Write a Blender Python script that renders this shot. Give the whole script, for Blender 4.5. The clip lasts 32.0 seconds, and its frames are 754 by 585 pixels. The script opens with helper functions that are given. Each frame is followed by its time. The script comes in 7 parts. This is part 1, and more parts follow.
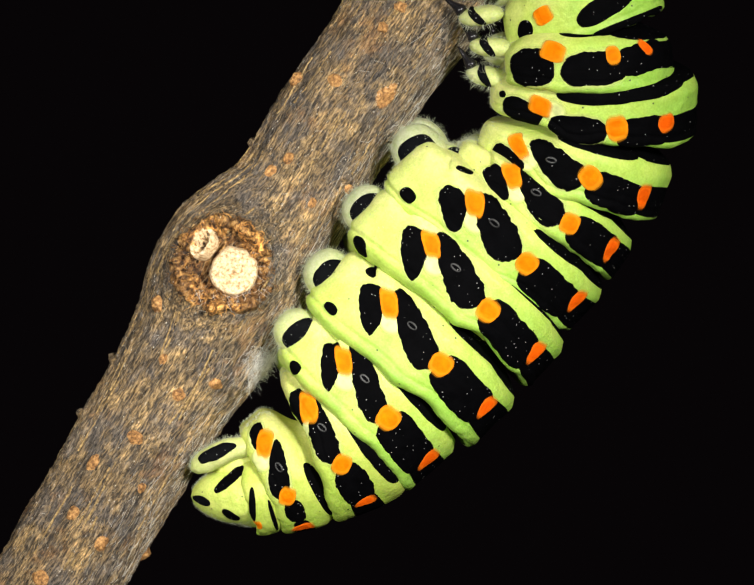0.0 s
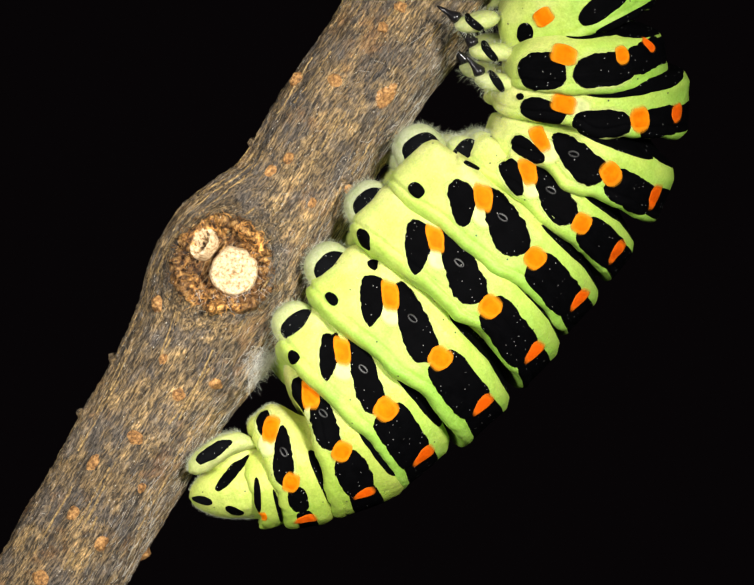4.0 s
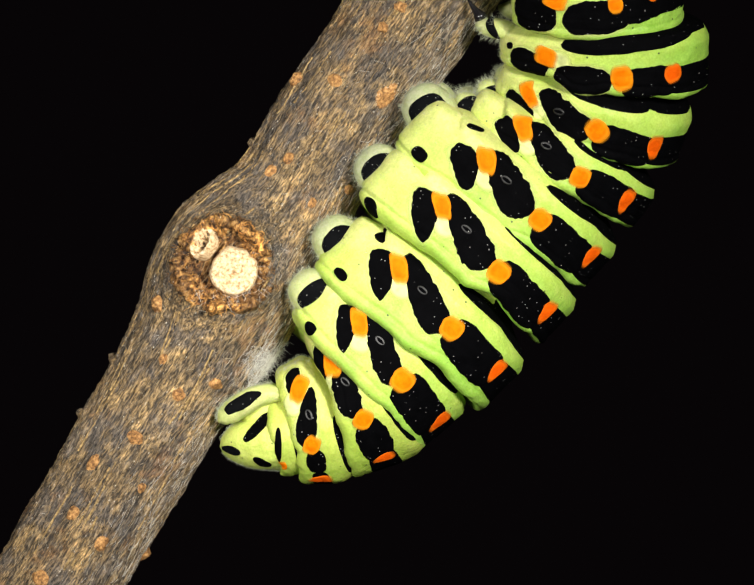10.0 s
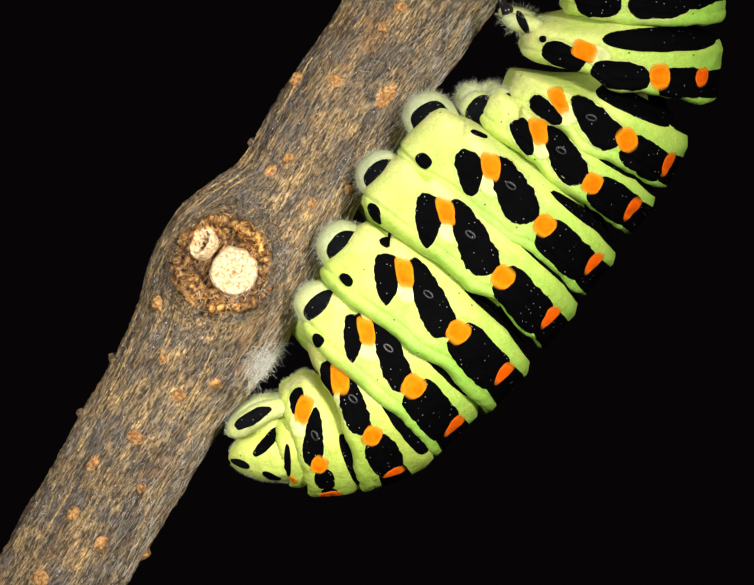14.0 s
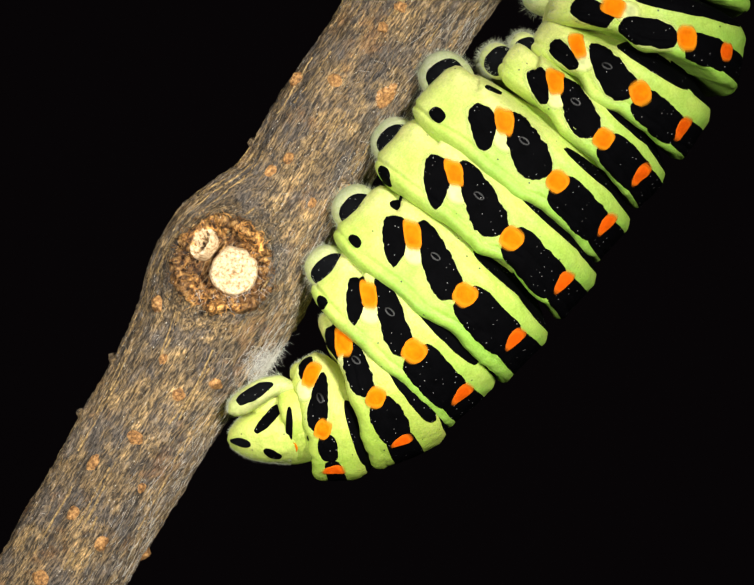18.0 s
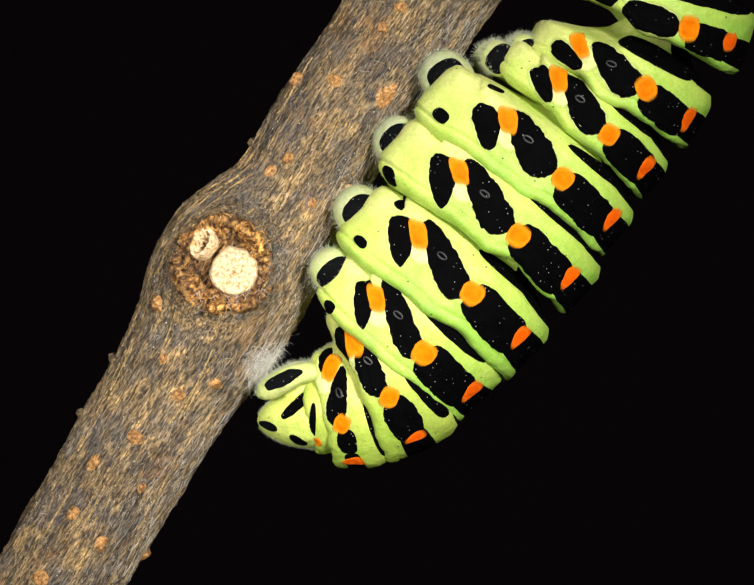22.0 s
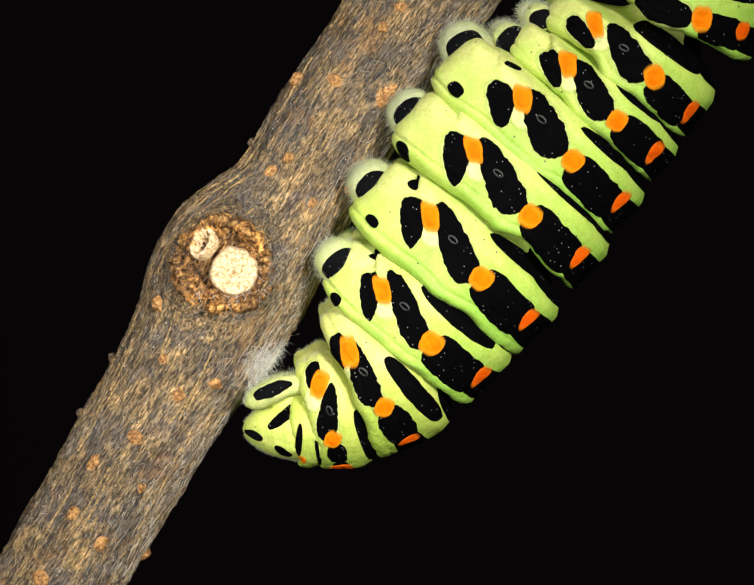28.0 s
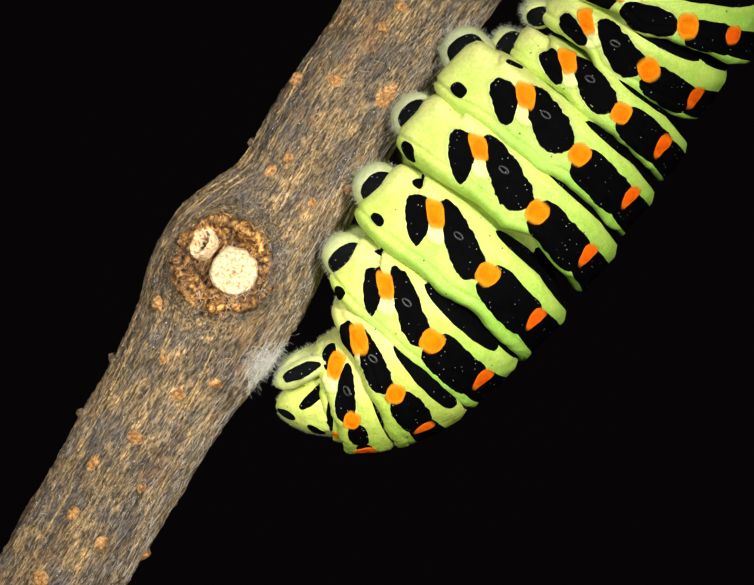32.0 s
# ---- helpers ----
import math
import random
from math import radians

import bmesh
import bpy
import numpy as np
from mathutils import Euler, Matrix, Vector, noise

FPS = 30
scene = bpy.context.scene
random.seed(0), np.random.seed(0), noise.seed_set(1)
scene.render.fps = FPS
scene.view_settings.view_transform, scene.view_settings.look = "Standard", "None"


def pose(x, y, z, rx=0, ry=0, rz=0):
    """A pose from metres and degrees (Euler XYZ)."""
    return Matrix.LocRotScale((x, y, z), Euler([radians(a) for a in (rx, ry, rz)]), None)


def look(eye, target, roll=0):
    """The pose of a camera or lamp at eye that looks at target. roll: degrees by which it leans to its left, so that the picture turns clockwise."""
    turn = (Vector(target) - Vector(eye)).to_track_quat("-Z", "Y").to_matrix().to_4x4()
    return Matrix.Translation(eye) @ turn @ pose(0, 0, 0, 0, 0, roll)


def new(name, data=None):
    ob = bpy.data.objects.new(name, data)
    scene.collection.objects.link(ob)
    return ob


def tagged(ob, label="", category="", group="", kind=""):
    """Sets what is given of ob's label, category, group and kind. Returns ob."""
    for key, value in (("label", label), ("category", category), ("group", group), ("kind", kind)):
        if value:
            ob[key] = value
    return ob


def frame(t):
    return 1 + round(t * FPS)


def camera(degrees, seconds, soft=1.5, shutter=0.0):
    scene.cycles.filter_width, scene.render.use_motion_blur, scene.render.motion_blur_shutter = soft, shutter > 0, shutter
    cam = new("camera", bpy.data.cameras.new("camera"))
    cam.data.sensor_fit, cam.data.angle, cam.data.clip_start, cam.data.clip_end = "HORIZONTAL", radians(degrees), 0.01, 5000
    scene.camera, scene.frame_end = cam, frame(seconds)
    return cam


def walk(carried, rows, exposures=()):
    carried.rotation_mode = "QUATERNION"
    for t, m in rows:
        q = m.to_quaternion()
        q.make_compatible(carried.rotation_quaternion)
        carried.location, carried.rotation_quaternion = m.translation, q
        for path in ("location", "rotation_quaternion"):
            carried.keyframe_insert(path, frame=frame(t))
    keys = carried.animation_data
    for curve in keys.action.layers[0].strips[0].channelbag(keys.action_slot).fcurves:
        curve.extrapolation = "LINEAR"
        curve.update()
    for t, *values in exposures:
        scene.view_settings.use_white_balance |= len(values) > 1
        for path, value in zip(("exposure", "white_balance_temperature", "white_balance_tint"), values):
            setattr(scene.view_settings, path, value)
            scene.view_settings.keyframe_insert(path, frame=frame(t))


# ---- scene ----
# One millimetre is 0.001; the still camera looks along +y, level, at a twig that leans to the right.
cam = camera(14, 32.0)
MM = 0.001
AIM = 60.0
EYE = (0.0, -127.70 * MM, AIM * MM)
walk(cam, [(0.0, look(EYE, (0.0, 0.0, AIM * MM))), (32.0, look(EYE, (0.0, 0.0, AIM * MM)))])

# ---- light: two small lamps beside the lens, in a dark room ----
world = bpy.data.worlds.new("dark_room")
scene.world = world
world.use_nodes = True
world.node_tree.nodes["Background"].inputs[0].default_value = (0.5, 0.55, 0.7, 1)
world.node_tree.nodes["Background"].inputs[1].default_value = 0.012


def lamp(name, eye, target, size, watts, colour, beam=0):
    """A small lamp: a glowing disk, or with a beam in degrees a focused light that fades towards its edge."""
    data = bpy.data.lights.new(name, "SPOT" if beam else "AREA")
    if beam:
        data.shadow_soft_size, data.spot_size, data.spot_blend = size * MM / 2, radians(beam), 1.0
    else:
        data.shape, data.size = "DISK", size * MM
    data.energy, data.color = watts, colour
    ob = new(name, data)
    ob.matrix_world = look([c * MM for c in eye], [c * MM for c in target])
    return tagged(ob, "small white lamp beside the lens", "lamp")


lamp("key_lamp", (52, -122, AIM + 30), (-2, 0, AIM - 3), 30, 0.100, (1.0, 0.96, 0.90))
lamp("second_lamp", (-60, -118, AIM + 6), (-4, 0, AIM - 4), 30, 0.062, (1.0, 0.97, 0.92))
lamp("key_beam", (52, -122, AIM + 30), (-1.6, 0, AIM - 3.0), 30, 0.86, (1.0, 0.96, 0.89), 18.5)
lamp("second_beam", (-60, -118, AIM + 6), (-1.6, 0, AIM - 3.0), 30, 0.50, (1.0, 0.97, 0.91), 18.5)


# ---- materials ----
def material(name, base, rough=0.6, metal=0.0):
    m = bpy.data.materials.new(name)
    m.use_nodes = True
    b = m.node_tree.nodes["Principled BSDF"]
    b.inputs["Base Color"].default_value = (*base, 1)
    b.inputs["Roughness"].default_value = rough
    b.inputs["Metallic"].default_value = metal
    return m, m.node_tree, b


def add(tree, kind, **values):
    n = tree.nodes.new(kind)
    for k, v in values.items():
        n.inputs[k.replace("_", " ")].default_value = v
    return n


def ramp(tree, source, stops):
    n = tree.nodes.new("ShaderNodeValToRGB")
    while len(n.color_ramp.elements) < len(stops):
        n.color_ramp.elements.new(0.5)
    for e, (at, c) in zip(n.color_ramp.elements, stops):
        e.position, e.color = at, (*c, 1) if len(c) == 3 else c
    tree.links.new(source, n.inputs[0])
    return n.outputs[0]


def mixed(tree, fac, a, b, mode="MIX"):
    n = tree.nodes.new("ShaderNodeMix")
    n.data_type, n.blend_type = "RGBA", mode
    for sock, v in ((n.inputs[0], fac), (n.inputs[6], a), (n.inputs[7], b)):
        if isinstance(v, (int, float)):
            sock.default_value = v
        elif isinstance(v, tuple):
            sock.default_value = (*v, 1)
        else:
            tree.links.new(v, sock)
    return n.outputs[2]


def coords(tree, scale=(1, 1, 1), kind="Object"):
    tc = tree.nodes.new("ShaderNodeTexCoord")
    mp = tree.nodes.new("ShaderNodeMapping")
    mp.inputs["Scale"].default_value = scale
    tree.links.new(tc.outputs[kind], mp.inputs[0])
    return mp.outputs[0]


def noisy(tree, vec, scale, detail=4.0, rough=0.55):
    n = add(tree, "ShaderNodeTexNoise", Scale=scale, Detail=detail, Roughness=rough)
    tree.links.new(vec, n.inputs["Vector"])
    return n.outputs["Fac"]


def bumped(tree, bsdf, height, strength, distance):
    n = add(tree, "ShaderNodeBump", Strength=strength, Distance=distance)
    tree.links.new(height, n.inputs["Height"])
    tree.links.new(n.outputs[0], bsdf.inputs["Normal"])


def specks(tree, vec, scale, size, share):
    """Sparse grains: small dots round some of the points of a cell pattern."""
    v = add(tree, "ShaderNodeTexVoronoi", Scale=scale)
    tree.links.new(vec, v.inputs["Vector"])
    near = ramp(tree, v.outputs["Distance"], [(size * 0.6, (1, 1, 1)), (size, (0, 0, 0))])
    sep = tree.nodes.new("ShaderNodeSeparateColor")
    tree.links.new(v.outputs["Color"], sep.inputs[0])
    some = ramp(tree, sep.outputs[0], [(share, (1, 1, 1)), (share + 0.02, (0, 0, 0))])
    return mixed(tree, 1.0, near, some, "MULTIPLY")


def skin_material(name, pale, mid, green, x0, x1, along=0.0):
    """Caterpillar skin: pale yellow below, greener towards the back, with fine grain and dark grains of dust."""
    m, tree, b = material(name, mid, 0.42)
    vec = coords(tree)
    sep = tree.nodes.new("ShaderNodeSeparateXYZ")
    tree.links.new(vec, sep.inputs[0])
    rng = tree.nodes.new("ShaderNodeMapRange")
    rng.inputs[1].default_value, rng.inputs[2].default_value = x0 * MM, x1 * MM
    tree.links.new(sep.outputs[0], rng.inputs[0])
    blot = noisy(tree, vec, 650, 4)
    summed = tree.nodes.new("ShaderNodeMath")
    summed.operation = "MULTIPLY_ADD"
    tree.links.new(blot, summed.inputs[0])
    summed.inputs[1].default_value = 0.9
    shifted = tree.nodes.new("ShaderNodeMath")
    shifted.operation = "SUBTRACT"
    lengthwise = tree.nodes.new("ShaderNodeMath")
    lengthwise.operation = "MULTIPLY_ADD"
    tree.links.new(sep.outputs[2], lengthwise.inputs[0])
    lengthwise.inputs[1].default_value = -along / MM
    tree.links.new(rng.outputs[0], lengthwise.inputs[2])
    tree.links.new(lengthwise.outputs[0], summed.inputs[2])
    tree.links.new(summed.outputs[0], shifted.inputs[0])
    shifted.inputs[1].default_value = 0.45
    tone = ramp(tree, shifted.outputs[0], [(0.0, pale), (0.38, mid), (0.85, green)])
    cloud = ramp(tree, noisy(tree, vec, 2600, 5), [(0.32, (0.70, 0.80, 0.50)), (0.66, (1, 1, 1))])
    tone = mixed(tree, 0.6, tone, cloud, "MULTIPLY")
    tone = mixed(tree, 0.5, tone, ramp(tree, noisy(tree, vec, 11000, 3, 0.6), [(0.35, (0.72, 0.78, 0.62)), (0.62, (1.08, 1.06, 1.10))]), "MULTIPLY")
    tone = mixed(tree, specks(tree, vec, 2600, 0.13, 0.22), tone, (0.05, 0.07, 0.03))
    tree.links.new(tone, b.inputs["Base Color"])
    b.inputs["Subsurface Weight"].default_value = 0.18
    b.inputs["Subsurface Radius"].default_value = (0.6, 1.0, 0.25)
    b.inputs["Subsurface Scale"].default_value = 0.00035
    b.inputs["Specular IOR Level"].default_value = 0.25
    bumped(tree, b, noisy(tree, vec, 1900, 6, 0.6), 0.6, 0.00014)
    return m


SKIN = skin_material("green_skin", (0.74, 0.76, 0.275), (0.59, 0.73, 0.150), (0.35, 0.60, 0.092), -5.6, 4.6, 0.19)
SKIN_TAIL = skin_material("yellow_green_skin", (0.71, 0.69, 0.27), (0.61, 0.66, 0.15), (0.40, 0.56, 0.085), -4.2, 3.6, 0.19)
SKIN_PALE = skin_material("pale_yellow_skin", (0.72, 0.74, 0.34), (0.70, 0.75, 0.20), (0.58, 0.72, 0.15), -3.5, 2.5)
FOOT = skin_material("whitish_foot_skin", (0.50, 0.51, 0.36), (0.52, 0.55, 0.34), (0.62, 0.66, 0.27), -7.0, -4.0)


def spot_material(name, base, dust, rough, share, edge=None):
    m, tree, b = material(name, base, rough)
    vec = coords(tree)
    cloud = ramp(tree, noisy(tree, vec, 2200, 5), [(0.3, tuple(c * 0.72 for c in base)), (0.72, tuple(min(1, c * 1.2) for c in base))])
    tone = mixed(tree, specks(tree, vec, 6400, 0.14, share), cloud, dust)
    if edge:
        rim = tree.nodes.new("ShaderNodeAttribute")
        rim.attribute_name = "rim"
        tone = mixed(tree, ramp(tree, rim.outputs["Fac"], [(0.45, (0, 0, 0)), (0.85, (0.9, 0.9, 0.9))]), tone, edge)
        tree.links.new(ramp(tree, rim.outputs["Fac"], [(0.60, (1, 1, 1)), (0.94, (0, 0, 0))]), b.inputs["Alpha"])
    tree.links.new(tone, b.inputs["Base Color"])
    bumped(tree, b, noisy(tree, vec, 9000, 3, 0.7), 0.6, 0.00003)
    b.inputs["Specular IOR Level"].default_value = 0.015
    return m


BLACK = spot_material("velvet_black", (0.0016, 0.0016, 0.0020), (0.45, 0.45, 0.43), 0.7, 0.28)
GREY_BLACK = spot_material("greyish_black", (0.0042, 0.0045, 0.0052), (0.42, 0.42, 0.40), 0.65, 0.5)
ORANGE = spot_material("orange_spot", (0.93, 0.20, 0.002), (1.0, 0.5, 0.12), 0.5, 0.01, (0.92, 0.36, 0.015))
RED_ORANGE = spot_material("red_orange_spot", (0.90, 0.115, 0.003), (1.0, 0.4, 0.10), 0.5, 0.01, (0.90, 0.20, 0.01))
PALE = spot_material("pale_margin", (0.70, 0.77, 0.31), (0.78, 0.82, 0.45), 0.5, 0.005, (0.66, 0.76, 0.22))
SPIRACLE, _t, _b = material("spiracle_rim", (0.0034, 0.0034, 0.0036), 0.45)
CLAW, _t, _b = material("dark_claw", (0.012, 0.011, 0.012), 0.22)
HAIR, _t, _b = material("pale_hair", (0.62, 0.66, 0.48), 0.5)
_b.inputs["Alpha"].default_value = 0.75
HEAD = skin_material("head_shell", (0.42, 0.46, 0.26), (0.38, 0.48, 0.22), (0.30, 0.42, 0.16), -2.0, 2.0)
HEAD_DARK, _t, _b = material("dark_head_stripe", (0.035, 0.032, 0.040), 0.4)
YELLOW, _t, _b = material("yellow_collar", (0.85, 0.66, 0.03), 0.45)
SILK, _t, _b = material("white_silk", (0.95, 0.93, 0.86), 0.25)
_b.inputs["Specular IOR Level"].default_value = 0.9
FIBRE, _t, _b = material("tan_fibre", (0.36, 0.24, 0.11), 0.3)
GLOSS, _t, _b = material("glossy_fibre", (0.62, 0.52, 0.36), 0.18)
FELT, _t, _b = material("black_felt", (0.026, 0.019, 0.024), 1.0)
_b.inputs["Specular IOR Level"].default_value = 0.0


def bark_material(name, dark, tan, gold, rust, slate, share, scale=13500, stretch=0.20, glint=0.06):
    """Bark: fine crisp grains of tan and gold over dark, gathered in ridges, with slate-grey and rusty patches."""
    m, tree, b = material(name, tan, 0.5)
    base = coords(tree)
    turn = tree.nodes.new("ShaderNodeMapping")
    turn.inputs["Rotation"].default_value = (0, radians(-33), 0)
    tree.links.new(base, turn.inputs[0])

    def stretched(by):
        n = tree.nodes.new("ShaderNodeMapping")
        n.inputs["Scale"].default_value = (1, 1, by)
        tree.links.new(turn.outputs[0], n.inputs[0])
        return n.outputs[0]
    grain = add(tree, "ShaderNodeTexNoise", Scale=scale, Detail=6.0, Roughness=0.66, Distortion=0.25)
    tree.links.new(stretched(stretch), grain.inputs["Vector"])
    fine = grain.outputs["Fac"]
    ridge = noisy(tree, stretched(0.16), 2300, 5, 0.62)
    patch = noisy(tree, stretched(0.45), 760, 7, 0.70)
    tone = ramp(tree, fine, [(0.40, dark), (0.50, tan), (0.62, gold)])
    tone = mixed(tree, 1.0, tone, ramp(tree, ridge, [(0.36, (0.46, 0.46, 0.50)), (0.66, (1.75, 1.55, 1.20))]), "MULTIPLY")
    tone = mixed(tree, 0.9, tone, ramp(tree, patch, [(0.38, (0.45, 0.45, 0.50)), (0.60, (1.35, 1.30, 1.20))]), "MULTIPLY")
    grey = ramp(tree, noisy(tree, turn.outputs[0], 620, 8, 0.72), [(0.46, (0, 0, 0)), (0.58, (0.72, 0.72, 0.72))])
    tone = mixed(tree, grey, tone, ramp(tree, fine, [(0.38, tuple(c * 0.25 for c in slate)), (0.52, slate), (0.68, tuple(c * 2.6 for c in slate))]))
    blot = ramp(tree, noisy(tree, turn.outputs[0], 380, 9, 0.74), [(0.56, (0, 0, 0)), (0.64, (share, share, share))])
    tone = mixed(tree, blot, tone, ramp(tree, fine, [(0.38, tuple(c * 0.3 for c in rust)), (0.52, rust), (0.66, tuple(min(1, c * 1.9) for c in rust))]))
    # bright glints put into the colour as sparse pale specks
    tone = mixed(tree, specks(tree, stretched(0.6), 9500, 0.24, glint), tone, (0.85, 0.80, 0.68))
    tree.links.new(tone, b.inputs["Base Color"])
    shine = ramp(tree, noisy(tree, stretched(0.3), 15000, 3, 0.6), [(0.44, (0.72, 0.72, 0.72)), (0.60, (0.20, 0.20, 0.20))])
    tree.links.new(shine, b.inputs["Roughness"])
    bumped(tree, b, mixed(tree, 0.4, fine, ridge), 1.0, 0.00026)
    return m


BARK = bark_material("grey_brown_bark", (0.042, 0.035, 0.028), (0.190, 0.145, 0.086), (0.54, 0.42, 0.25), (0.34, 0.165, 0.055), (0.12, 0.108, 0.100), 0.5)
SCAR = bark_material("brown_fibrous_scar", (0.026, 0.012, 0.005), (0.36, 0.18, 0.055), (0.90, 0.58, 0.22), (0.56, 0.27, 0.07), (0.09, 0.042, 0.016), 0.7, 5200, 0.5)


def grain_material(name, dark, base, light, scale):
    m, tree, b = material(name, base, 0.7)
    vec = coords(tree)
    n = noisy(tree, vec, scale, 7, 0.7)
    tree.links.new(ramp(tree, n, [(0.38, dark), (0.50, base), (0.63, light)]), b.inputs["Base Color"])
    bumped(tree, b, n, 1.0, 0.00008)
    return m


WOOD = grain_material("pale_cut_wood", (0.46, 0.25, 0.09), (0.86, 0.64, 0.36), (0.98, 0.86, 0.60), 7000)
RIDGE = grain_material("golden_ridge", (0.10, 0.065, 0.03), (0.40, 0.26, 0.10), (0.66, 0.46, 0.20), 7000)
CORK = grain_material("rusty_cork", (0.11, 0.050, 0.018), (0.42, 0.20, 0.060), (0.74, 0.42, 0.15), 6500)


# ---- mesh helpers ----
def mesh(name, verts, faces, mat, parent=None, label="", smooth=True):
    me = bpy.data.meshes.new(name)
    me.from_pydata([[c * MM for c in v] for v in verts], [], faces)
    if smooth:
        me.polygons.foreach_set("use_smooth", [True] * len(me.polygons))
    me.materials.append(mat)
    me.update()
    ob = new(name, me)
    if parent:
        ob.parent = parent
    return tagged(ob, label)


def sheet(rows, close=False):
    """Vertices and faces of a grid of points; close joins the last column to the first."""
    n, k = len(rows), len(rows[0])
    faces = []
    for i in range(n - 1):
        for j in range(k if close else k - 1):
            a, b = i * k + j, i * k + (j + 1) % k
            faces.append((a, b, b + k, a + k))
    return [p for r in rows for p in r], faces


def smooth01(x):
    x = min(1.0, max(0.0, x))
    return x * x * (3 - 2 * x)


def hairs(name, roots, length, width, parent, mat=HAIR, seed=1, label="", kind="stuff"):
    """Fine tapered bristles; roots are (place, direction)."""
    rnd = random.Random(seed)
    verts, faces = [], []
    for p, d in roots:
        p, d = Vector(p), Vector(d).normalized()
        d = (d + Vector([rnd.uniform(-0.45, 0.45) for _ in range(3)])).normalized()
        bend = Vector([rnd.uniform(-0.3, 0.3) for _ in range(3)])
        side = d.orthogonal().normalized()
        other = d.cross(side)
        size = length * rnd.uniform(0.5, 1.2)
        base = len(verts)
        for k, (u, w) in enumerate(((0, 1), (0.55, 0.7))):
            c = p + (d * u + bend * u * u) * size
            for a in range(3):
                verts.append(c + (side * math.cos(a * 2.094) + other * math.sin(a * 2.094)) * width * w)
        verts.append(p + (d + bend) * size)
        for a in range(3):
            b = (a + 1) % 3
            faces += [(base + a, base + b, base + 3 + b, base + 3 + a), (base + 3 + a, base + 3 + b, base + 6)]
    return tagged(mesh(name, verts, faces, mat, parent, label), kind=kind)


# ---- the dark surroundings ----
def slab(name, x0, x1, y0, y1, z0, z1, label, category):
    v = [(x, y, z) for z in (z0, z1) for y in (y0, y1) for x in (x0, x1)]
    f = [(0, 2, 3, 1), (4, 5, 7, 6), (0, 1, 5, 4), (2, 6, 7, 3), (0, 4, 6, 2), (1, 3, 7, 5)]
    return tagged(mesh(name, v, f, FELT, None, "", False), label, category, kind="structure")


slab("floor", -400, 400, -400, 300, -6, 0, "black felt laid on the table", "floor")
slab("backdrop", -400, 400, 300, 306, 0, 500, "black felt backdrop", "backdrop")
slab("ceiling", -400, 400, -400, 300, 500, 506, "unlit black ceiling", "ceiling")
slab("wall_west", -406, -400, -400, 306, 0, 500, "unlit black wall", "wall")
slab("wall_east", 400, 406, -400, 306, 0, 500, "unlit black wall", "wall")
slab("wall_south", -400, 400, -406, -400, 0, 500, "unlit black wall", "wall")

# ---- the twig: stations of the axis (x, z from the picture's middle) and its radius ----
STATIONS = [(9.72, 24.17, 2.60), (4.02, 15.37, 2.66), (1.82, 12.17, 2.66), (-0.30, 9.17, 2.58), (-2.34, 6.17, 2.60), (-3.28, 4.37, 2.50), (-3.98, 3.30, 2.66), (-5.16, 2.17, 3.33),
            (-6.42, 0.17, 3.42), (-7.24, -1.83, 2.94), (-8.90, -4.43, 2.66), (-11.04, -8.03, 2.58), (-12.68, -10.83, 2.58), (-14.78, -14.43, 2.58), (-41.88, -61.03, 2.75)]
TWIG_Y = 0.95
_st = np.array(STATIONS)
_len = np.concatenate([[0], np.cumsum(np.hypot(np.diff(_st[:, 0]), np.diff(_st[:, 1])))])
_fine = np.linspace(0, _len[-1], 900)


def _soft(values):
    v = np.interp(_fine, _len, values)
    k = np.ones(25) / 25
    return np.convolve(np.pad(v, 12, mode="edge"), k, mode="valid")


_cx, _cz, _cr = _soft(_st[:, 0]), _soft(_st[:, 1]), _soft(_st[:, 2])


def twig_axis(s):
    x, z, r = (float(np.interp(s, _fine, c)) for c in (_cx, _cz, _cr))
    x2, z2 = (float(np.interp(s + 0.3, _fine, c)) for c in (_cx, _cz))
    t = Vector((x2 - x, 0, z2 - z)).normalized()
    return Vector((x, TWIG_Y, z + AIM)), t, Vector((-t.z, 0, t.x)), r


def twig_place(x, z):
    """Along and around the twig, for a place on its near face (x, z from the middle)."""
    i = int(np.argmin((_cx - x) ** 2 + (_cz - z) ** 2))
    c, t, n, r = twig_axis(_fine[i])
    d = Vector((x, 0, z + AIM)) - Vector((c.x, 0, c.z))
    return float(_fine[i] + d.dot(t)), math.asin(max(-0.999, min(0.999, d.dot(n) / r)))


NODE_S, NODE_A = twig_place(-6.32, 1.07)


def bark_rise(s, a, r):
    """Relief of the bark: long ridges, lumps, and the swelling round the leaf scar."""
    arc = a * 2.7
    q = Vector((s * 0.55, arc * 1.9, 3.1))
    h = 0.085 * noise.fractal(q, 0.9, 2.1, 4) + 0.06 * noise.noise(Vector((s * 0.45, arc * 0.6, 9.0)))
    ridge = 1 - abs(noise.noise(Vector((s * 0.7 + arc * 0.25, arc * 3.2, 1.7))))
    h += 0.055 * ridge ** 6
    h += 0.045 * noise.fractal(Vector((s * 3.2, arc * 6.5, 5.0)), 0.6, 2.2, 4)
    ds, da = (s - NODE_S) / 1.06, (a - NODE_A) * 2.95
    d = math.hypot(ds, da)
    if d < 3.4:
        h += 0.34 * math.exp(-((d - 1.75) / 0.55) ** 2) - 0.15 * math.exp(-(d / 1.1) ** 2)
    return h


def bark_point(s, a, lift=0.0):
    c, t, n, r = twig_axis(s)
    out = n * math.sin(a) + Vector((0, -1, 0)) * math.cos(a)
    return c + out * (r + bark_rise(s, a, r) + lift), out, t


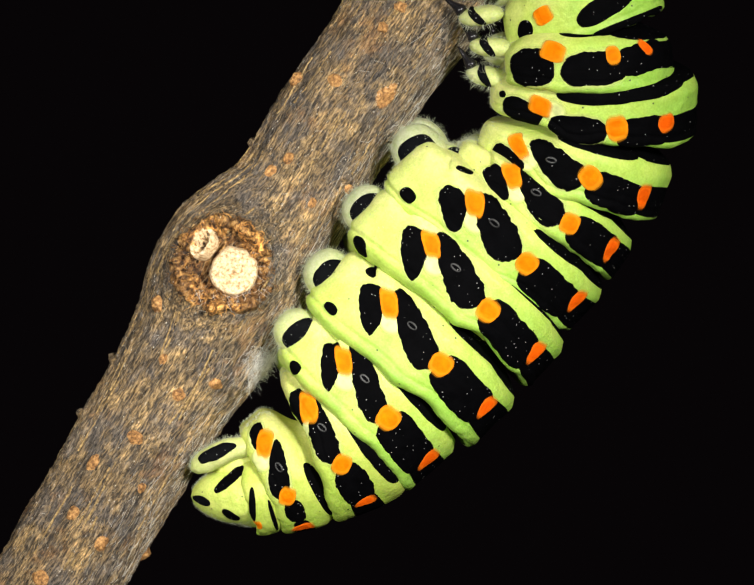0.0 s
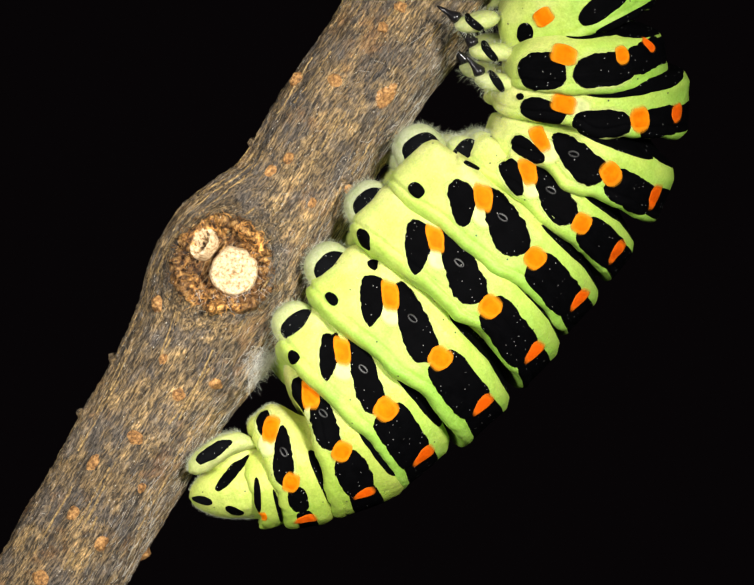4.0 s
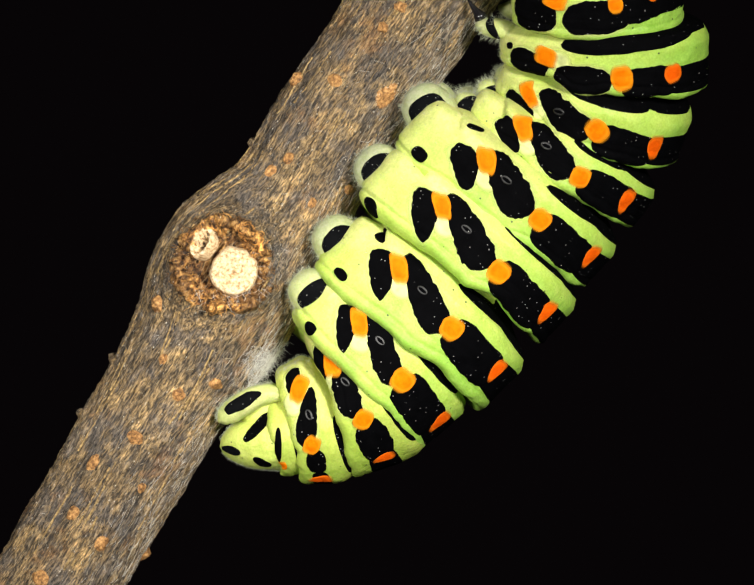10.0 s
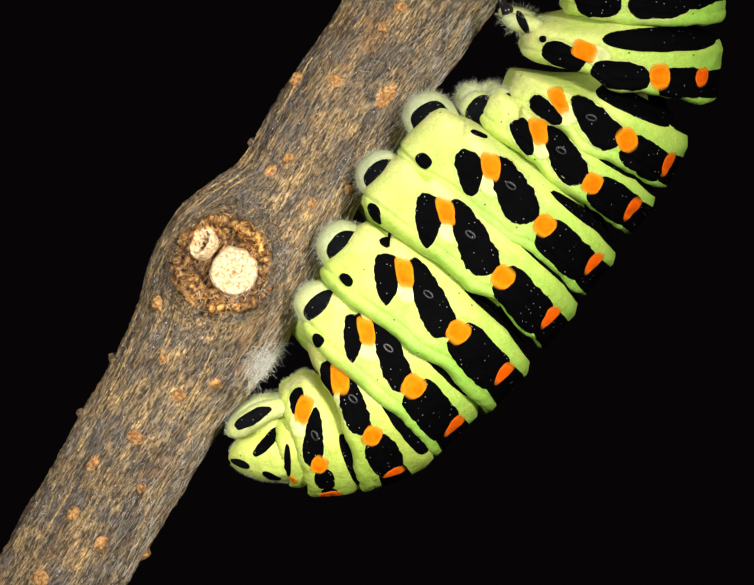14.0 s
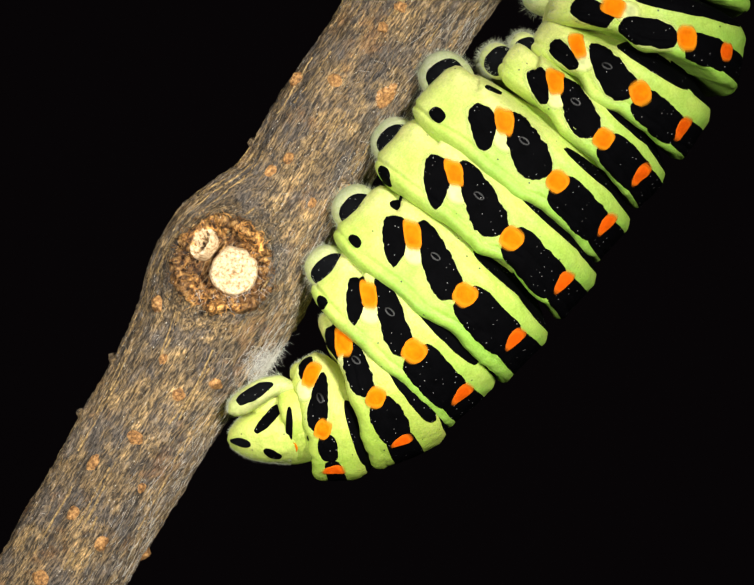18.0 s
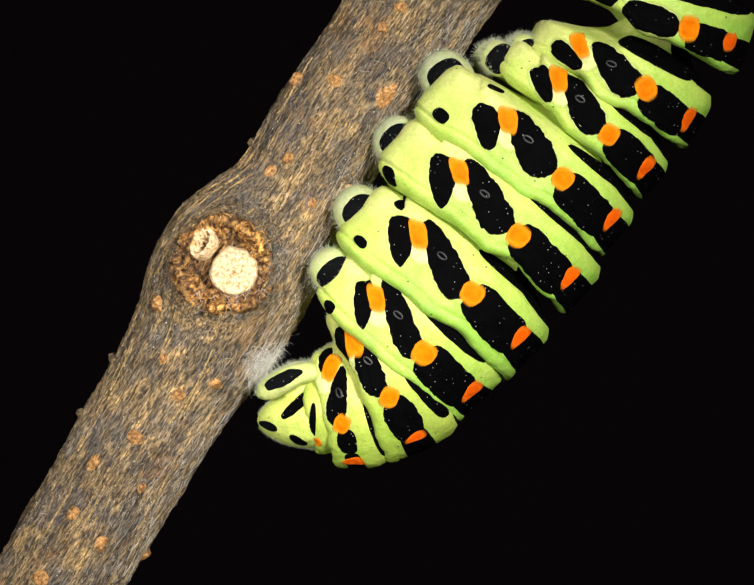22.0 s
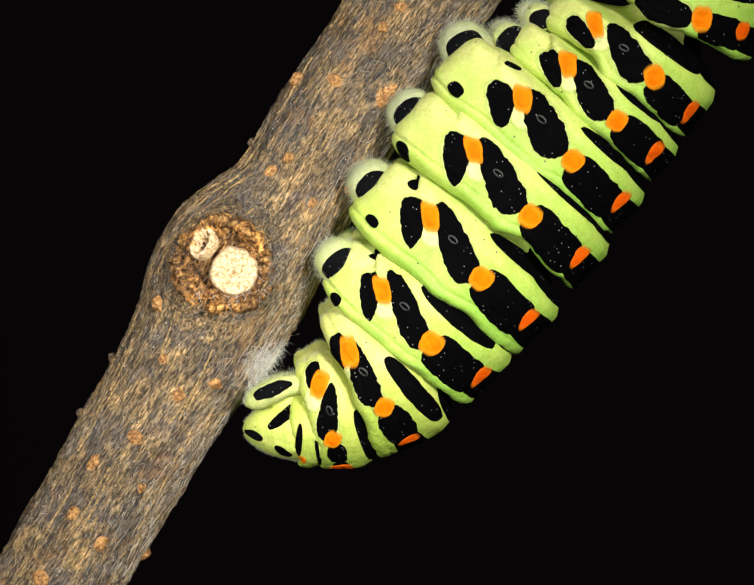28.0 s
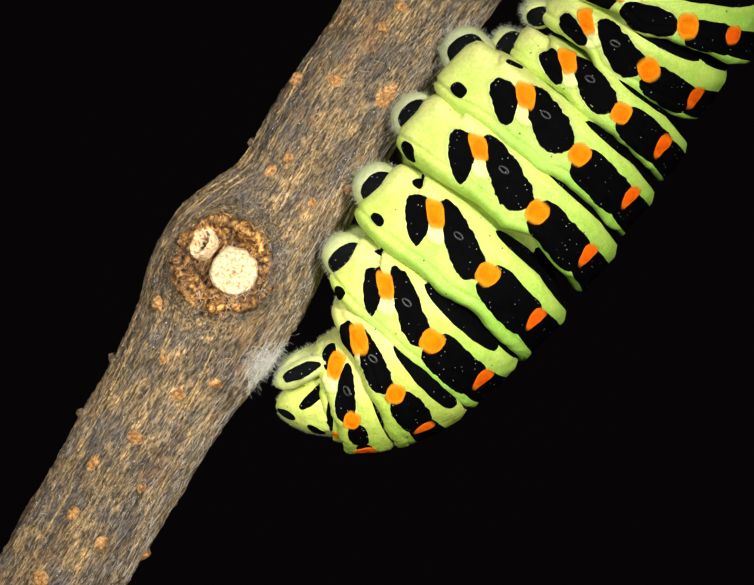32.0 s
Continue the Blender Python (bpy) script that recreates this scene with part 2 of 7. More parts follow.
def build_twig():
    start, stop = twig_place(2.92, 13.77)[0], twig_place(-13.78, -12.83)[0]
    along = [0.0, *np.linspace(1.5, start, 24), *np.linspace(start, stop, 560)[1:], *np.linspace(stop, _len[-1], 40)[1:]]
    around = [*np.radians(np.linspace(-105, 105, 190)), *np.radians(np.linspace(105, 255, 42))[1:-1]]
    rows = [[bark_point(s, a, -0.7 * smooth01((1.75 - math.hypot((s - NODE_S) / 1.06, (a - NODE_A) * 2.95)) / 0.35))[0] for a in around] for s in along]
    verts, faces = sheet(rows, True)
    k = len(around)
    faces += [tuple(reversed(range(k))), tuple(range((len(along) - 1) * k, len(along) * k))]
    return tagged(mesh("twig", verts, faces, BARK), "leaning bare grey-brown twig with rough streaked bark", "twig")


twig = build_twig()


def bark_patch(name, x, z, along, wide, height, mat, label, seed, rough=0.35, rings=9, spokes=30):
    """A low swelling or plate that sits on the bark."""
    s0, a0 = twig_place(x, z)
    r = twig_axis(s0)[3]
    rows = []
    for i in range(rings + 1):
        u = i / rings
        row = []
        for j in range(spokes):
            w = 2 * math.pi * j / spokes
            e = 1 + 0.28 * noise.noise(Vector((math.cos(w) * 1.3, math.sin(w) * 1.3, seed * 3.7)))
            ds, da = along * u * e * math.cos(w), wide * u * e * math.sin(w)
            q = Vector((ds * 3.3, da * 3.3, seed * 1.9))
            bump = height * (1 - u ** 2.4) * (1 + rough * noise.fractal(q, 0.7, 2.1, 4)) - 0.03 * u ** 6
            row.append(bark_point(s0 + ds, a0 + da / r, bump)[0])
        rows.append(row)
    verts, faces = sheet(rows, True)
    faces.append(tuple(reversed(range(spokes))))
    return mesh(name, verts, faces, mat, twig, label)


def threads(name, paths, width, mat, parent=None, label="", category=""):
    verts, faces = [], []
    for path in paths:
        base = len(verts)
        for i, p in enumerate(path):
            d = (path[min(i + 1, len(path) - 1)] - path[max(i - 1, 0)]).normalized()
            a = d.orthogonal().normalized()
            b = d.cross(a)
            for k in range(3):
                verts.append(p + (a * math.cos(k * 2.094) + b * math.sin(k * 2.094)) * width)
            if i:
                o = base + 3 * i
                faces += [(o - 3 + k, o - 3 + (k + 1) % 3, o + (k + 1) % 3, o + k) for k in range(3)]
    return tagged(mesh(name, verts, faces, mat, parent), label, category, kind="stuff")


def build_scar():
    """The ragged leaf scar: a torn brown rim round a sunk floor, with a pale cut stub and a wood splinter."""
    rings, spokes, rows = 56, 170, []
    r = twig_axis(NODE_S)[3]
    hub = twig_place(-5.88, 0.85)
    STUB = (hub[0] - NODE_S, (hub[1] - NODE_A) * r)
    for i in range(rings + 1):
        u = i / rings
        row = []
        for j in range(spokes):
            w = 2 * math.pi * j / spokes
            e = 1 + 0.20 * noise.fractal(Vector((math.cos(w) * 2, math.sin(w) * 2, 4.4)), 0.6, 2.1, 4)
            d = 2.12 * u * e
            ds, da = d * math.cos(w), d * math.sin(w)
            q = Vector((ds * 2.1, da * 2.1, 7.7))
            torn = noise.fractal(q, 0.55, 2.2, 5)
            rim = math.exp(-((d - 1.70) / 0.34) ** 2) * max(0.0, 0.26 + 0.55 * noise.fractal(Vector((math.cos(w) * 2.6, math.sin(w) * 2.6, 2.2)), 0.6, 2.2, 4))
            shred = noise.fractal(Vector((ds * 6.5, da * 6.5, 1.2)), 0.5, 2.1, 4)
            away = math.hypot(ds - STUB[0], da - STUB[1])
            moat = math.exp(-((away - 1.22) / 0.17) ** 2) * (0.30 + 0.45 * noise.noise(Vector((ds * 1.3, da * 1.3, 6.1))))
            h = rim - moat + (0.24 * torn + 0.07 * shred) * (1 - u ** 8) - 0.16 * math.exp(-((d - 1.25) / 0.22) ** 2) * (0.4 + 0.6 * smooth01(0.5 - math.sin(w))) + 0.03 - 0.16 * u ** 10
            row.append(bark_point(NODE_S + ds, NODE_A + da / r, h)[0])
        rows.append(row)
    verts, faces = sheet(rows, True)
    scar = mesh("leaf_scar", verts, faces, SCAR, twig, "torn brown fibrous leaf scar")
    for name, x, z, a, b, top, lab, seed in (("cut_stub", -5.84, 0.85, 0.95, 0.93, 0.46, "pale cut wood stub", 5), ("wood_splinter", -7.02, 1.97, 0.66, 0.46, 0.42, "pale splintered wood", 8)):
        s0, a0 = twig_place(x, z)
        rows = []
        for i, (u, lift) in enumerate(((1.06, -0.2), (1.03, top * 0.6), (0.97, top * 0.93), *[(0.9 - 0.067 * k, top) for k in range(14)])):
            row = []
            for j in range(40):
                w = 2 * math.pi * j / 40
                e = u * (1 + 0.11 * noise.noise(Vector((math.cos(w) * 2.2, math.sin(w) * 2.2, seed))))
                ds, da = a * e * math.cos(w), b * e * math.sin(w)
                c, t, n, r = twig_axis(s0)
                out = n * math.sin(a0) + Vector((0, -1, 0)) * math.cos(a0)
                side = n * math.cos(a0) + Vector((0, 1, 0)) * math.sin(a0)
                rag = 0.13 * noise.fractal(Vector((ds * 5 + da * 2, da * 11 - ds * 4, seed)), 0.4, 2.2, 4) if lift > 0 else 0
                dip = -0.16 * math.exp(-(math.hypot(ds - 0.1, da - 0.05) / 0.12) ** 2) if name == "cut_stub" else -0.75 * math.exp(-(ds / 0.40) ** 2 - (da / 0.17) ** 2)
                row.append(c + out * (r + lift + rag + (dip if lift > 0 else 0)) + t * ds + side * da)
            rows.append(row)
        verts, faces = sheet(rows, True)
        faces.append(tuple((len(rows) - 1) * 40 + j for j in range(40)))
        mesh(name, verts, faces, WOOD, scar, lab)
    # fibres torn up round the rim
    rnd, roots = random.Random(3), []
    for i in range(260):
        w, d = rnd.uniform(0, 6.283), rnd.uniform(1.1, 2.0)
        p, out, t = bark_point(NODE_S + d * math.cos(w), NODE_A + d * math.sin(w) / 3.0, 0.12)
        roots.append((p, out * 0.5 + t * math.cos(w) * rnd.uniform(-1, 1) + t.cross(out) * rnd.uniform(-1, 1)))
    hairs("torn_fibre", roots, 0.5, 0.022, scar, SCAR, 4)
    # short pale threads caught on the rim
    paths = []
    for i in range(46):
        w, d = rnd.gauss(1.0, 0.6), rnd.uniform(1.1, 1.8)
        turn, size, path = rnd.uniform(0, 3.14), rnd.uniform(0.15, 0.55), []
        for k in range(5):
            q = (k / 4 - 0.5) * size
            path.append(bark_point(NODE_S + d * math.cos(w) + q * math.cos(turn), NODE_A + (d * math.sin(w) + q * math.sin(turn)) / 3.0, 0.22 + 0.05 * math.sin(k * 0.8))[0])
        paths.append(path)
    threads("silk_thread", paths, 0.005, SILK, scar, "pale threads on the rim")


build_scar()
LENTICELS = [(-9.02, -0.47, 0.42, 0.40), (-4.38, 5.01, 0.34, 0.28), (-3.62, 5.51, 0.28, 0.26), (-8.14, -4.19, 0.30, 0.26), (-6.64, -3.77, 0.26, 0.34), (-9.92, -5.93, 0.34, 0.36),
             (-11.68, -6.99, 0.40, 0.26), (-11.32, -10.33, 0.36, 0.34), (-13.84, -11.73, 0.34, 0.40), (0.24, 10.87, 0.24, 0.26), (-1.74, 8.73, 0.30, 0.34), (0.38, 8.07, 0.70, 0.42),
             (-2.68, 3.69, 0.22, 0.20), (-8.78, -2.73, 0.24, 0.20), (-1.18, 4.27, 0.24, 0.30), (0.96, 11.73, 0.26, 0.30), (-12.48, -9.07, 0.36, 0.26), (-9.68, -8.03, 0.24, 0.20)]
for i, (x, z, a, b) in enumerate(LENTICELS):
    bark_patch("lenticel", x, z, a, b, (0.22 if i == 0 else 0.11) if a < 0.6 else 0.05, CORK, "rusty corky pore", i + 1)
for i, (x, z, a) in enumerate(((-3.30, 8.81, 0.34), (-5.42, 6.39, 0.26), (-9.72, -10.95, 0.34), (-11.04, -2.73, 0.24), (-12.36, -5.07, 0.24), (-1.24, 4.73, 0.3))):
    bark_patch("bud_scale", x, z, a, a, 0.22, CORK if i in (0, 2) else BARK, "small knob on the bark", i + 40)


def strands(rnd, count, spread, size0, size1, skew, lift, curl=0.5):
    """Short curved strands laid along the bark; spread(rnd) gives the place round the twig in degrees."""
    top, low = twig_place(3.52, 12.77)[0], twig_place(-12.68, -12.43)[0]
    paths = []
    for i in range(count):
        s, a = rnd.uniform(top, low), math.radians(spread(rnd))
        turn, size, bend, path = rnd.gauss(0.0, skew), rnd.uniform(size0, size1), rnd.gauss(0, curl) / max(1.0, 2 * size1), []
        slope = math.tan(max(-1.25, min(1.25, turn)))
        for k in range(5):
            u = k / 4 - 0.5
            path.append(bark_point(s + size * u, a + size * (slope * u + bend * u * u) / 2.7, lift * (0.4 + math.sin(k * 0.78)))[0])
        paths.append(path)
    return paths


def build_silk():
    rnd = random.Random(11)
    threads("bark_fibre", strands(rnd, 700, lambda r: r.uniform(-88, 92), 0.2, 1.2, 0.14, 0.004), 0.012, FIBRE, twig, "tan bark fibres")
    threads("bark_ridge", strands(rnd, 46, lambda r: r.triangular(-88, 60, -60), 0.8, 3.4, 0.06, -0.012), 0.055, RIDGE, twig, "golden lengthwise bark ridges")
    threads("glossy_fibre", strands(rnd, 900, lambda r: r.triangular(-85, 95, 60), 0.05, 0.20, 0.35, 0.012), 0.008, GLOSS, twig, "pale glossy bark hairs")
    paths = strands(rnd, 700, lambda r: r.triangular(10, 92, 70), 0.06, 0.36, 0.22, 0.02) + strands(rnd, 230, lambda r: r.uniform(-75, 85), 0.04, 0.2, 0.7, 0.03)
    threads("bark_hair", strands(rnd, 420, lambda r: r.triangular(10, 90, 78), 0.3, 1.1, 0.07, 0.012, 0.15), 0.006, GLOSS, twig, "glossy lengthwise bark hairs")
    paths += strands(rnd, 120, lambda r: r.triangular(30, 88, 75), 0.3, 1.0, 0.09, 0.02, 0.12) + strands(rnd, 14, lambda r: r.uniform(10, 80), 0.8, 2.0, 0.35, 0.04, 0.1)
    threads("silk_strand", paths, 0.0045, SILK, None, "fine white silk strands laid over the bark", "silk")
    paths = []
    # the fluffy pad where the tail takes hold
    s0 = twig_place(-4.72, -2.97)[0]
    for i in range(2300):
        s, a = s0 + rnd.gauss(0, 0.42), math.radians(rnd.triangular(40, 90, 80))
        p, out, t = bark_point(s, a, 0.0)
        d = (out * 0.55 + t * rnd.gauss(0, 0.8) + Vector((0, rnd.gauss(0, 0.6), 0))).normalized()
        size, path = (rnd.triangular(0.04, 0.20, 0.09) if i % 12 else rnd.uniform(0.14, 0.24)), []
        curl = Vector([rnd.gauss(0, 1.1) for _ in range(3)])
        for k in range(6):
            u = k / 5
            path.append(p + (d * u + curl * u * u) * size)
        paths.append(path)
    threads("silk_pad", paths, 0.0029, SILK, None, "fluffy white silk pad spun on the bark", "silk")


build_silk()


# ---- the caterpillar ----
class Ring:
    """The skin of one body ring. Local x points to the back, y away from the camera's side, z to the head."""

    def __init__(self, radius, t0, t1, h0, h1, tuck=1.0, taper=0.0, seed=0.0, depth=0.95, lobe=0.0, skin=SKIN, bare=0.0, vent=0.0, slim=0.0, steep=0.0, sink=0.0):
        self.radius, self.t0, self.t1, self.h0, self.h1 = radius, t0, t1, h0, h1
        self.tuck, self.taper, self.seed, self.depth, self.lobe, self.skin = tuck, taper, seed, depth, lobe, skin
        # bare: shorter tail edge over the back; vent: the same below; slim: flat underside; steep, sink: front edge turned in above and below
        self.bare, self.vent, self.slim, self.steep, self.sink = bare, vent, slim, steep, sink

    def ends(self, a):
        x = math.sin(a)
        wavy = 0.16 * noise.noise(Vector((x * 3.0, math.cos(a) * 3.0, self.seed))) + 0.05 * noise.noise(Vector((x * 9.0, math.cos(a) * 9.0, self.seed)))
        u = a - 2 * math.pi if a > math.pi / 2 else a
        back = 0.85 * self.lobe * (math.exp(-((u + 1.02) / 0.42) ** 2) + math.exp(-((u + 2.12) / 0.42) ** 2))
        short = self.bare * smooth01((x + 0.05) / 0.45) + self.vent * smooth01((-0.1 - x) / 0.35)
        return self.t0 + self.t1 * x + wavy - back + short, self.h0 + self.h1 * x + self.tuck

    def point(self, a, z):
        lo, hi = self.ends(a)
        d = max(0.0, z - lo)
        u = a - 2 * math.pi if a > math.pi / 2 else a
        top = smooth01((math.sin(a) - 0.2) / 0.8)
        lip, drop = 0.32, 0.125 - 0.055 * top
        f = 1.0
        if d < lip:
            f -= drop * (1 - math.sqrt(max(0.0, 1 - (1 - d / lip) ** 2)))
        back = max(0.0, z - (hi - self.tuck - 0.5)) / 2.1
        f -= 0.36 * back ** 1.2 + 0.20 * smooth01((z - (hi - self.tuck - 0.10)) / 0.85)
        f -= self.steep * top * smooth01((z - (hi - self.tuck - 0.1)) / 0.7)
        f -= self.sink * smooth01((-0.1 - math.sin(a)) / 0.35) * smooth01((z - (hi - self.tuck - 0.55)) / 0.75)
        f += self.taper * min(z, 0.5) / self.radius
        f *= 1 - self.slim * smooth01((-0.5 - math.sin(a)) / 0.45)
        # fold along the tail edge, crease above the leg lobe
        low = smooth01((0.75 - a) / 0.5) if a < 1.57 else smooth01((a - 2.39) / 0.5)
        f -= (0.009 + 0.004 * low) * math.exp(-((d - 0.52) / 0.085) ** 2)
        f -= 0.006 * math.exp(-((d - 0.92) / 0.05) ** 2) * max(0.0, 0.4 + noise.noise(Vector((math.sin(a) * 2.5, math.cos(a) * 2.5, self.seed + 3))))
        f += 0.012 * noise.noise(Vector((math.sin(a) * 1.6, math.cos(a) * 1.6 + z * 0.9, self.seed)))
        f += 0.008 * noise.noise(Vector((math.sin(a) * 5, math.cos(a) * 5 + z * 2.2, self.seed + 7)))
        span = max(0.4, (hi - self.tuck - lo) / 2)
        swell = math.exp(-abs((z - lo - span + 0.14) / (span * 1.22)) ** 4)
        f *= 1 + self.lobe * (0.30 * smooth01((hi - self.tuck - z + 0.35) / 0.9) + 0.76 * swell) * (math.exp(-((u + 1.047) / 0.436) ** 2) + math.exp(-((u + 2.094) / 0.436) ** 2))
        # soft wrinkles that run round the ring near its edges
        edge = math.exp(-((d - 0.6) / 0.55) ** 2) + math.exp(-((hi - self.tuck - z) / 0.45) ** 2)
        f += 0.006 * edge * noise.noise(Vector((u * 1.1, z * 5.0, self.seed + 11)))
        if self.lobe > 0.2 and math.sin(a) < -0.4:
            # slanting crease between the leg lobe and the fore part of the ring
            reach = self.radius * (1 + self.lobe) * 0.90
            dx, dz = self.radius * f * math.sin(a) + reach * 0.83, z - (hi - self.tuck) + 0.55
            t, w = 0.669 * dx - 0.743 * dz, 0.743 * dx + 0.669 * dz
            f -= 0.15 * math.exp(-(w / 0.23) ** 2) * smooth01((0.85 - abs(t)) / 0.7) * smooth01((-0.4 - math.sin(a)) / 0.25)
        f *= 1 + 0.105 * max(0.0, math.sin(a)) ** 5
        r = self.radius * f
        return Vector((r * math.sin(a), -r * self.depth * math.cos(a), z))

    def lifted(self, a, z, lift):
        p = self.point(a, z)
        n = (self.point(a + 0.05, z) - self.point(a - 0.05, z)).cross(self.point(a, z + 0.1) - self.point(a, z - 0.1))
        n = -n.normalized() if n.dot(Vector((p.x, p.y, 0))) < 0 else n.normalized()
        return p + n * lift

    def build(self, name, parent, label):
        rows = []
        steps = [*np.linspace(0, 1, 22)[:-1], *np.linspace(1, 2, 30)]
        for step in steps:
            row = []
            for j in range(132):
                a = 2 * math.pi * j / 132
                lo, hi = self.ends(a)
                row.append(self.point(a, lo + 0.75 * min(step, 1.0) + (hi - lo - 0.75) * max(0.0, step - 1)))
            rows.append(row)
        inner0 = [Vector((p.x * 0.6, p.y * 0.6, p.z + 0.25)) for p in rows[0]]
        inner1 = [Vector((p.x * 0.6, p.y * 0.6, p.z - 0.05)) for p in rows[-1]]
        verts, faces = sheet([inner0, *rows, inner1], True)
        k = 132
        faces += [tuple(reversed(range(k))), tuple(range(len(verts) - k, len(verts)))]
        return mesh(name, verts, faces, self.skin, parent, label)


def marking(name, place, a, b, turn, mat, parent, lift, seed, power=2.4, wave=0.10, rings=8, spokes=56, label="", taper=0.0, bend=0.0, flat=0.0, jag=0.0, soft=0.56):
    """A flat marking that follows the skin. place(s, t, lift) gives a point of the skin at an offset from its middle.
    taper widens one end, bend bows it, flat squashes one long side, jag frays the edge, soft says how early the rim begins across."""
    rows = []
    ct, stn = math.cos(turn), math.sin(turn)
    steps = [0.02, *[0.94 * k / (rings - 1) for k in range(1, rings)], 1.0]
    for u in steps:
        row = []
        for j in range(spokes):
            w = 2 * math.pi * j / spokes
            c, s = math.cos(w), math.sin(w)
            e = (abs(c) ** power + abs(s) ** power) ** (-1 / power)
            x, y = a * e * c, b * e * s
            far = math.hypot(x, y)
            wobble = wave * b * (0.9 * noise.noise(Vector((x * 1.5, y * 1.5, seed))) + 0.35 * noise.noise(Vector((x * 4, y * 4, seed + 3))))
            wobble += jag * (0.34 * noise.noise(Vector((x * 3.2, y * 3.2, seed + 9))) + 0.22 * noise.noise(Vector((x * 7, y * 7, seed + 2))))
            e *= 1 + wobble / max(far, 0.05)
            p, q = u * e * c, u * e * s
            if flat * q > 0:
                q *= 1 - abs(flat)
            q = q * max(0.12, 1 + taper * p) + bend * p * p
            x, y = a * p, b * q
            h = lift if u < 1 else -0.012
            row.append(place(x * ct - y * stn, x * stn + y * ct, h))
        rows.append(row)
    verts, faces = sheet(rows, True)
    faces.append(tuple(reversed(range(spokes))))
    ob = mesh(name, verts, faces, mat, parent, label)
    rim = ob.data.attributes.new("rim", "FLOAT", "POINT")
    rim.data.foreach_set("value", [u * (soft + (1 - soft) * math.cos(2 * math.pi * j / spokes) ** 2) for u in steps for j in range(spokes)])
    return ob


def on_ring(ring, deg, z):
    a0 = math.radians(deg)

    def place(s, t, lift):
        lo, hi = ring.ends(a0 + s / ring.radius)
        return ring.lifted(a0 + s / ring.radius, max(lo + 0.05, min(hi, z + t)), lift)
    return place


class Lobe:
    """A rounded lobe of the body (the base or the foot of a leg)."""

    def __init__(self, centre, half, power=2.5, lean=0.0):
        self.centre, self.half, self.power, self.lean = Vector(centre), half, power, lean

    def front(self, x, z, lift, side):
        """The point of the lobe on the camera's side at x, z."""
        u, w = (x - self.centre.x - self.lean * (z - self.centre.z)) / self.half[0], (z - self.centre.z) / self.half[2]
        rest = 1 - abs(u) ** self.power - abs(w) ** self.power
        y = self.half[1] * max(0.0, rest) ** (1 / self.power)
        n = Vector((u / self.half[0], -max(0.15, y / self.half[1]) / self.half[1], w / self.half[2])).normalized()
        p = Vector((x, self.centre.y - y, z)) + n * lift
        return Vector((p.x, p.y * side, p.z))

    def build(self, name, mat, parent, side, label=""):
        rows = []
        for i in range(25):
            v = math.pi * (i / 24 - 0.5)
            row = []
            for j in range(40):
                w = 2 * math.pi * j / 40
                d = Vector((math.cos(v) * math.cos(w), math.cos(v) * math.sin(w), math.sin(v)))
                k = sum(abs(c) ** self.power for c in d) ** (-1 / self.power)
                k *= 1 + 0.03 * noise.noise(d * 1.7 + self.centre)
                p = self.centre + Vector((d.x * self.half[0], d.y * self.half[1], d.z * self.half[2])) * k
                row.append(Vector((p.x + self.lean * (p.z - self.centre.z), p.y * side, p.z)))
            rows.append(row)
        verts, faces = sheet(rows, True)
        if side < 0:
            faces = [tuple(reversed(f)) for f in faces]
        return mesh(name, verts, faces, mat, parent, label)


def lobe_marking(name, lobe, x, z, a, b, turn, mat, parent, side, seed, label=""):
    return marking(name, lambda s, t, lift: lobe.front(x + s, z + t, lift, side), a, b, turn, mat, parent, 0.03, seed, 2.3, 0.10, label=label)


def proleg(ring_ob, foot, scale, seed):
    """The two stubby feet of a ring: whitish and bristly, each with its black patch."""
    fx, fz, a, b, turn = foot
    for side in (1, -1):
        toe = Lobe((fx + 0.40 * scale, -1.0 - 0.62 * scale, fz), (1.20 * scale, 1.00 * scale, 1.06 * scale), 2.3)
        toe.build("proleg_foot", FOOT, ring_ob, side, "whitish bristly proleg foot")
        lobe_marking("foot_patch", toe, fx + 0.30, fz, a * 1.2, b * 1.2, turn, GREY_BLACK, ring_ob, side, seed, "black patch on the foot")
        rnd, roots = random.Random(int(seed * 7) + side), []
        for i in range(900):
            w, v = rnd.uniform(0, 6.283), rnd.uniform(-0.9, 0.75)
            d = Vector((math.cos(w) * math.cos(v), math.sin(v), math.sin(w) * math.cos(v)))
            if d.x > 0.35:
                continue
            p = toe.centre + Vector((d.x * toe.half[0], d.y * toe.half[1], d.z * toe.half[2]))
            roots.append((Vector((p.x, p.y * side, p.z)), Vector((d.x, d.y * side, d.z))))
        hairs("foot_bristle", roots, 0.27, 0.0055, ring_ob, HAIR, int(seed) + 2)


def cone(name, p, q, r0, r1, mat, parent, label=""):
    p, q = Vector(p), Vector(q)
    d = (q - p).normalized()
    a = d.orthogonal().normalized()
    b = d.cross(a)
    rows = []
    for i in range(9):
        u = i / 8
        r = (r0 + (r1 - r0) * u) * (1 - 0.35 * max(0, 1 - u * 8) ** 2) * (1 + 0.12 * math.sin(u * 9))
        rows.append([p + (q - p) * u + (a * math.cos(w * 0.3927) + b * math.sin(w * 0.3927)) * r for w in range(16)])
    verts, faces = sheet(rows, True)
    faces += [tuple(reversed(range(16))), tuple(range(8 * 16, 9 * 16))]
    return mesh(name, verts, faces, mat, parent, label)


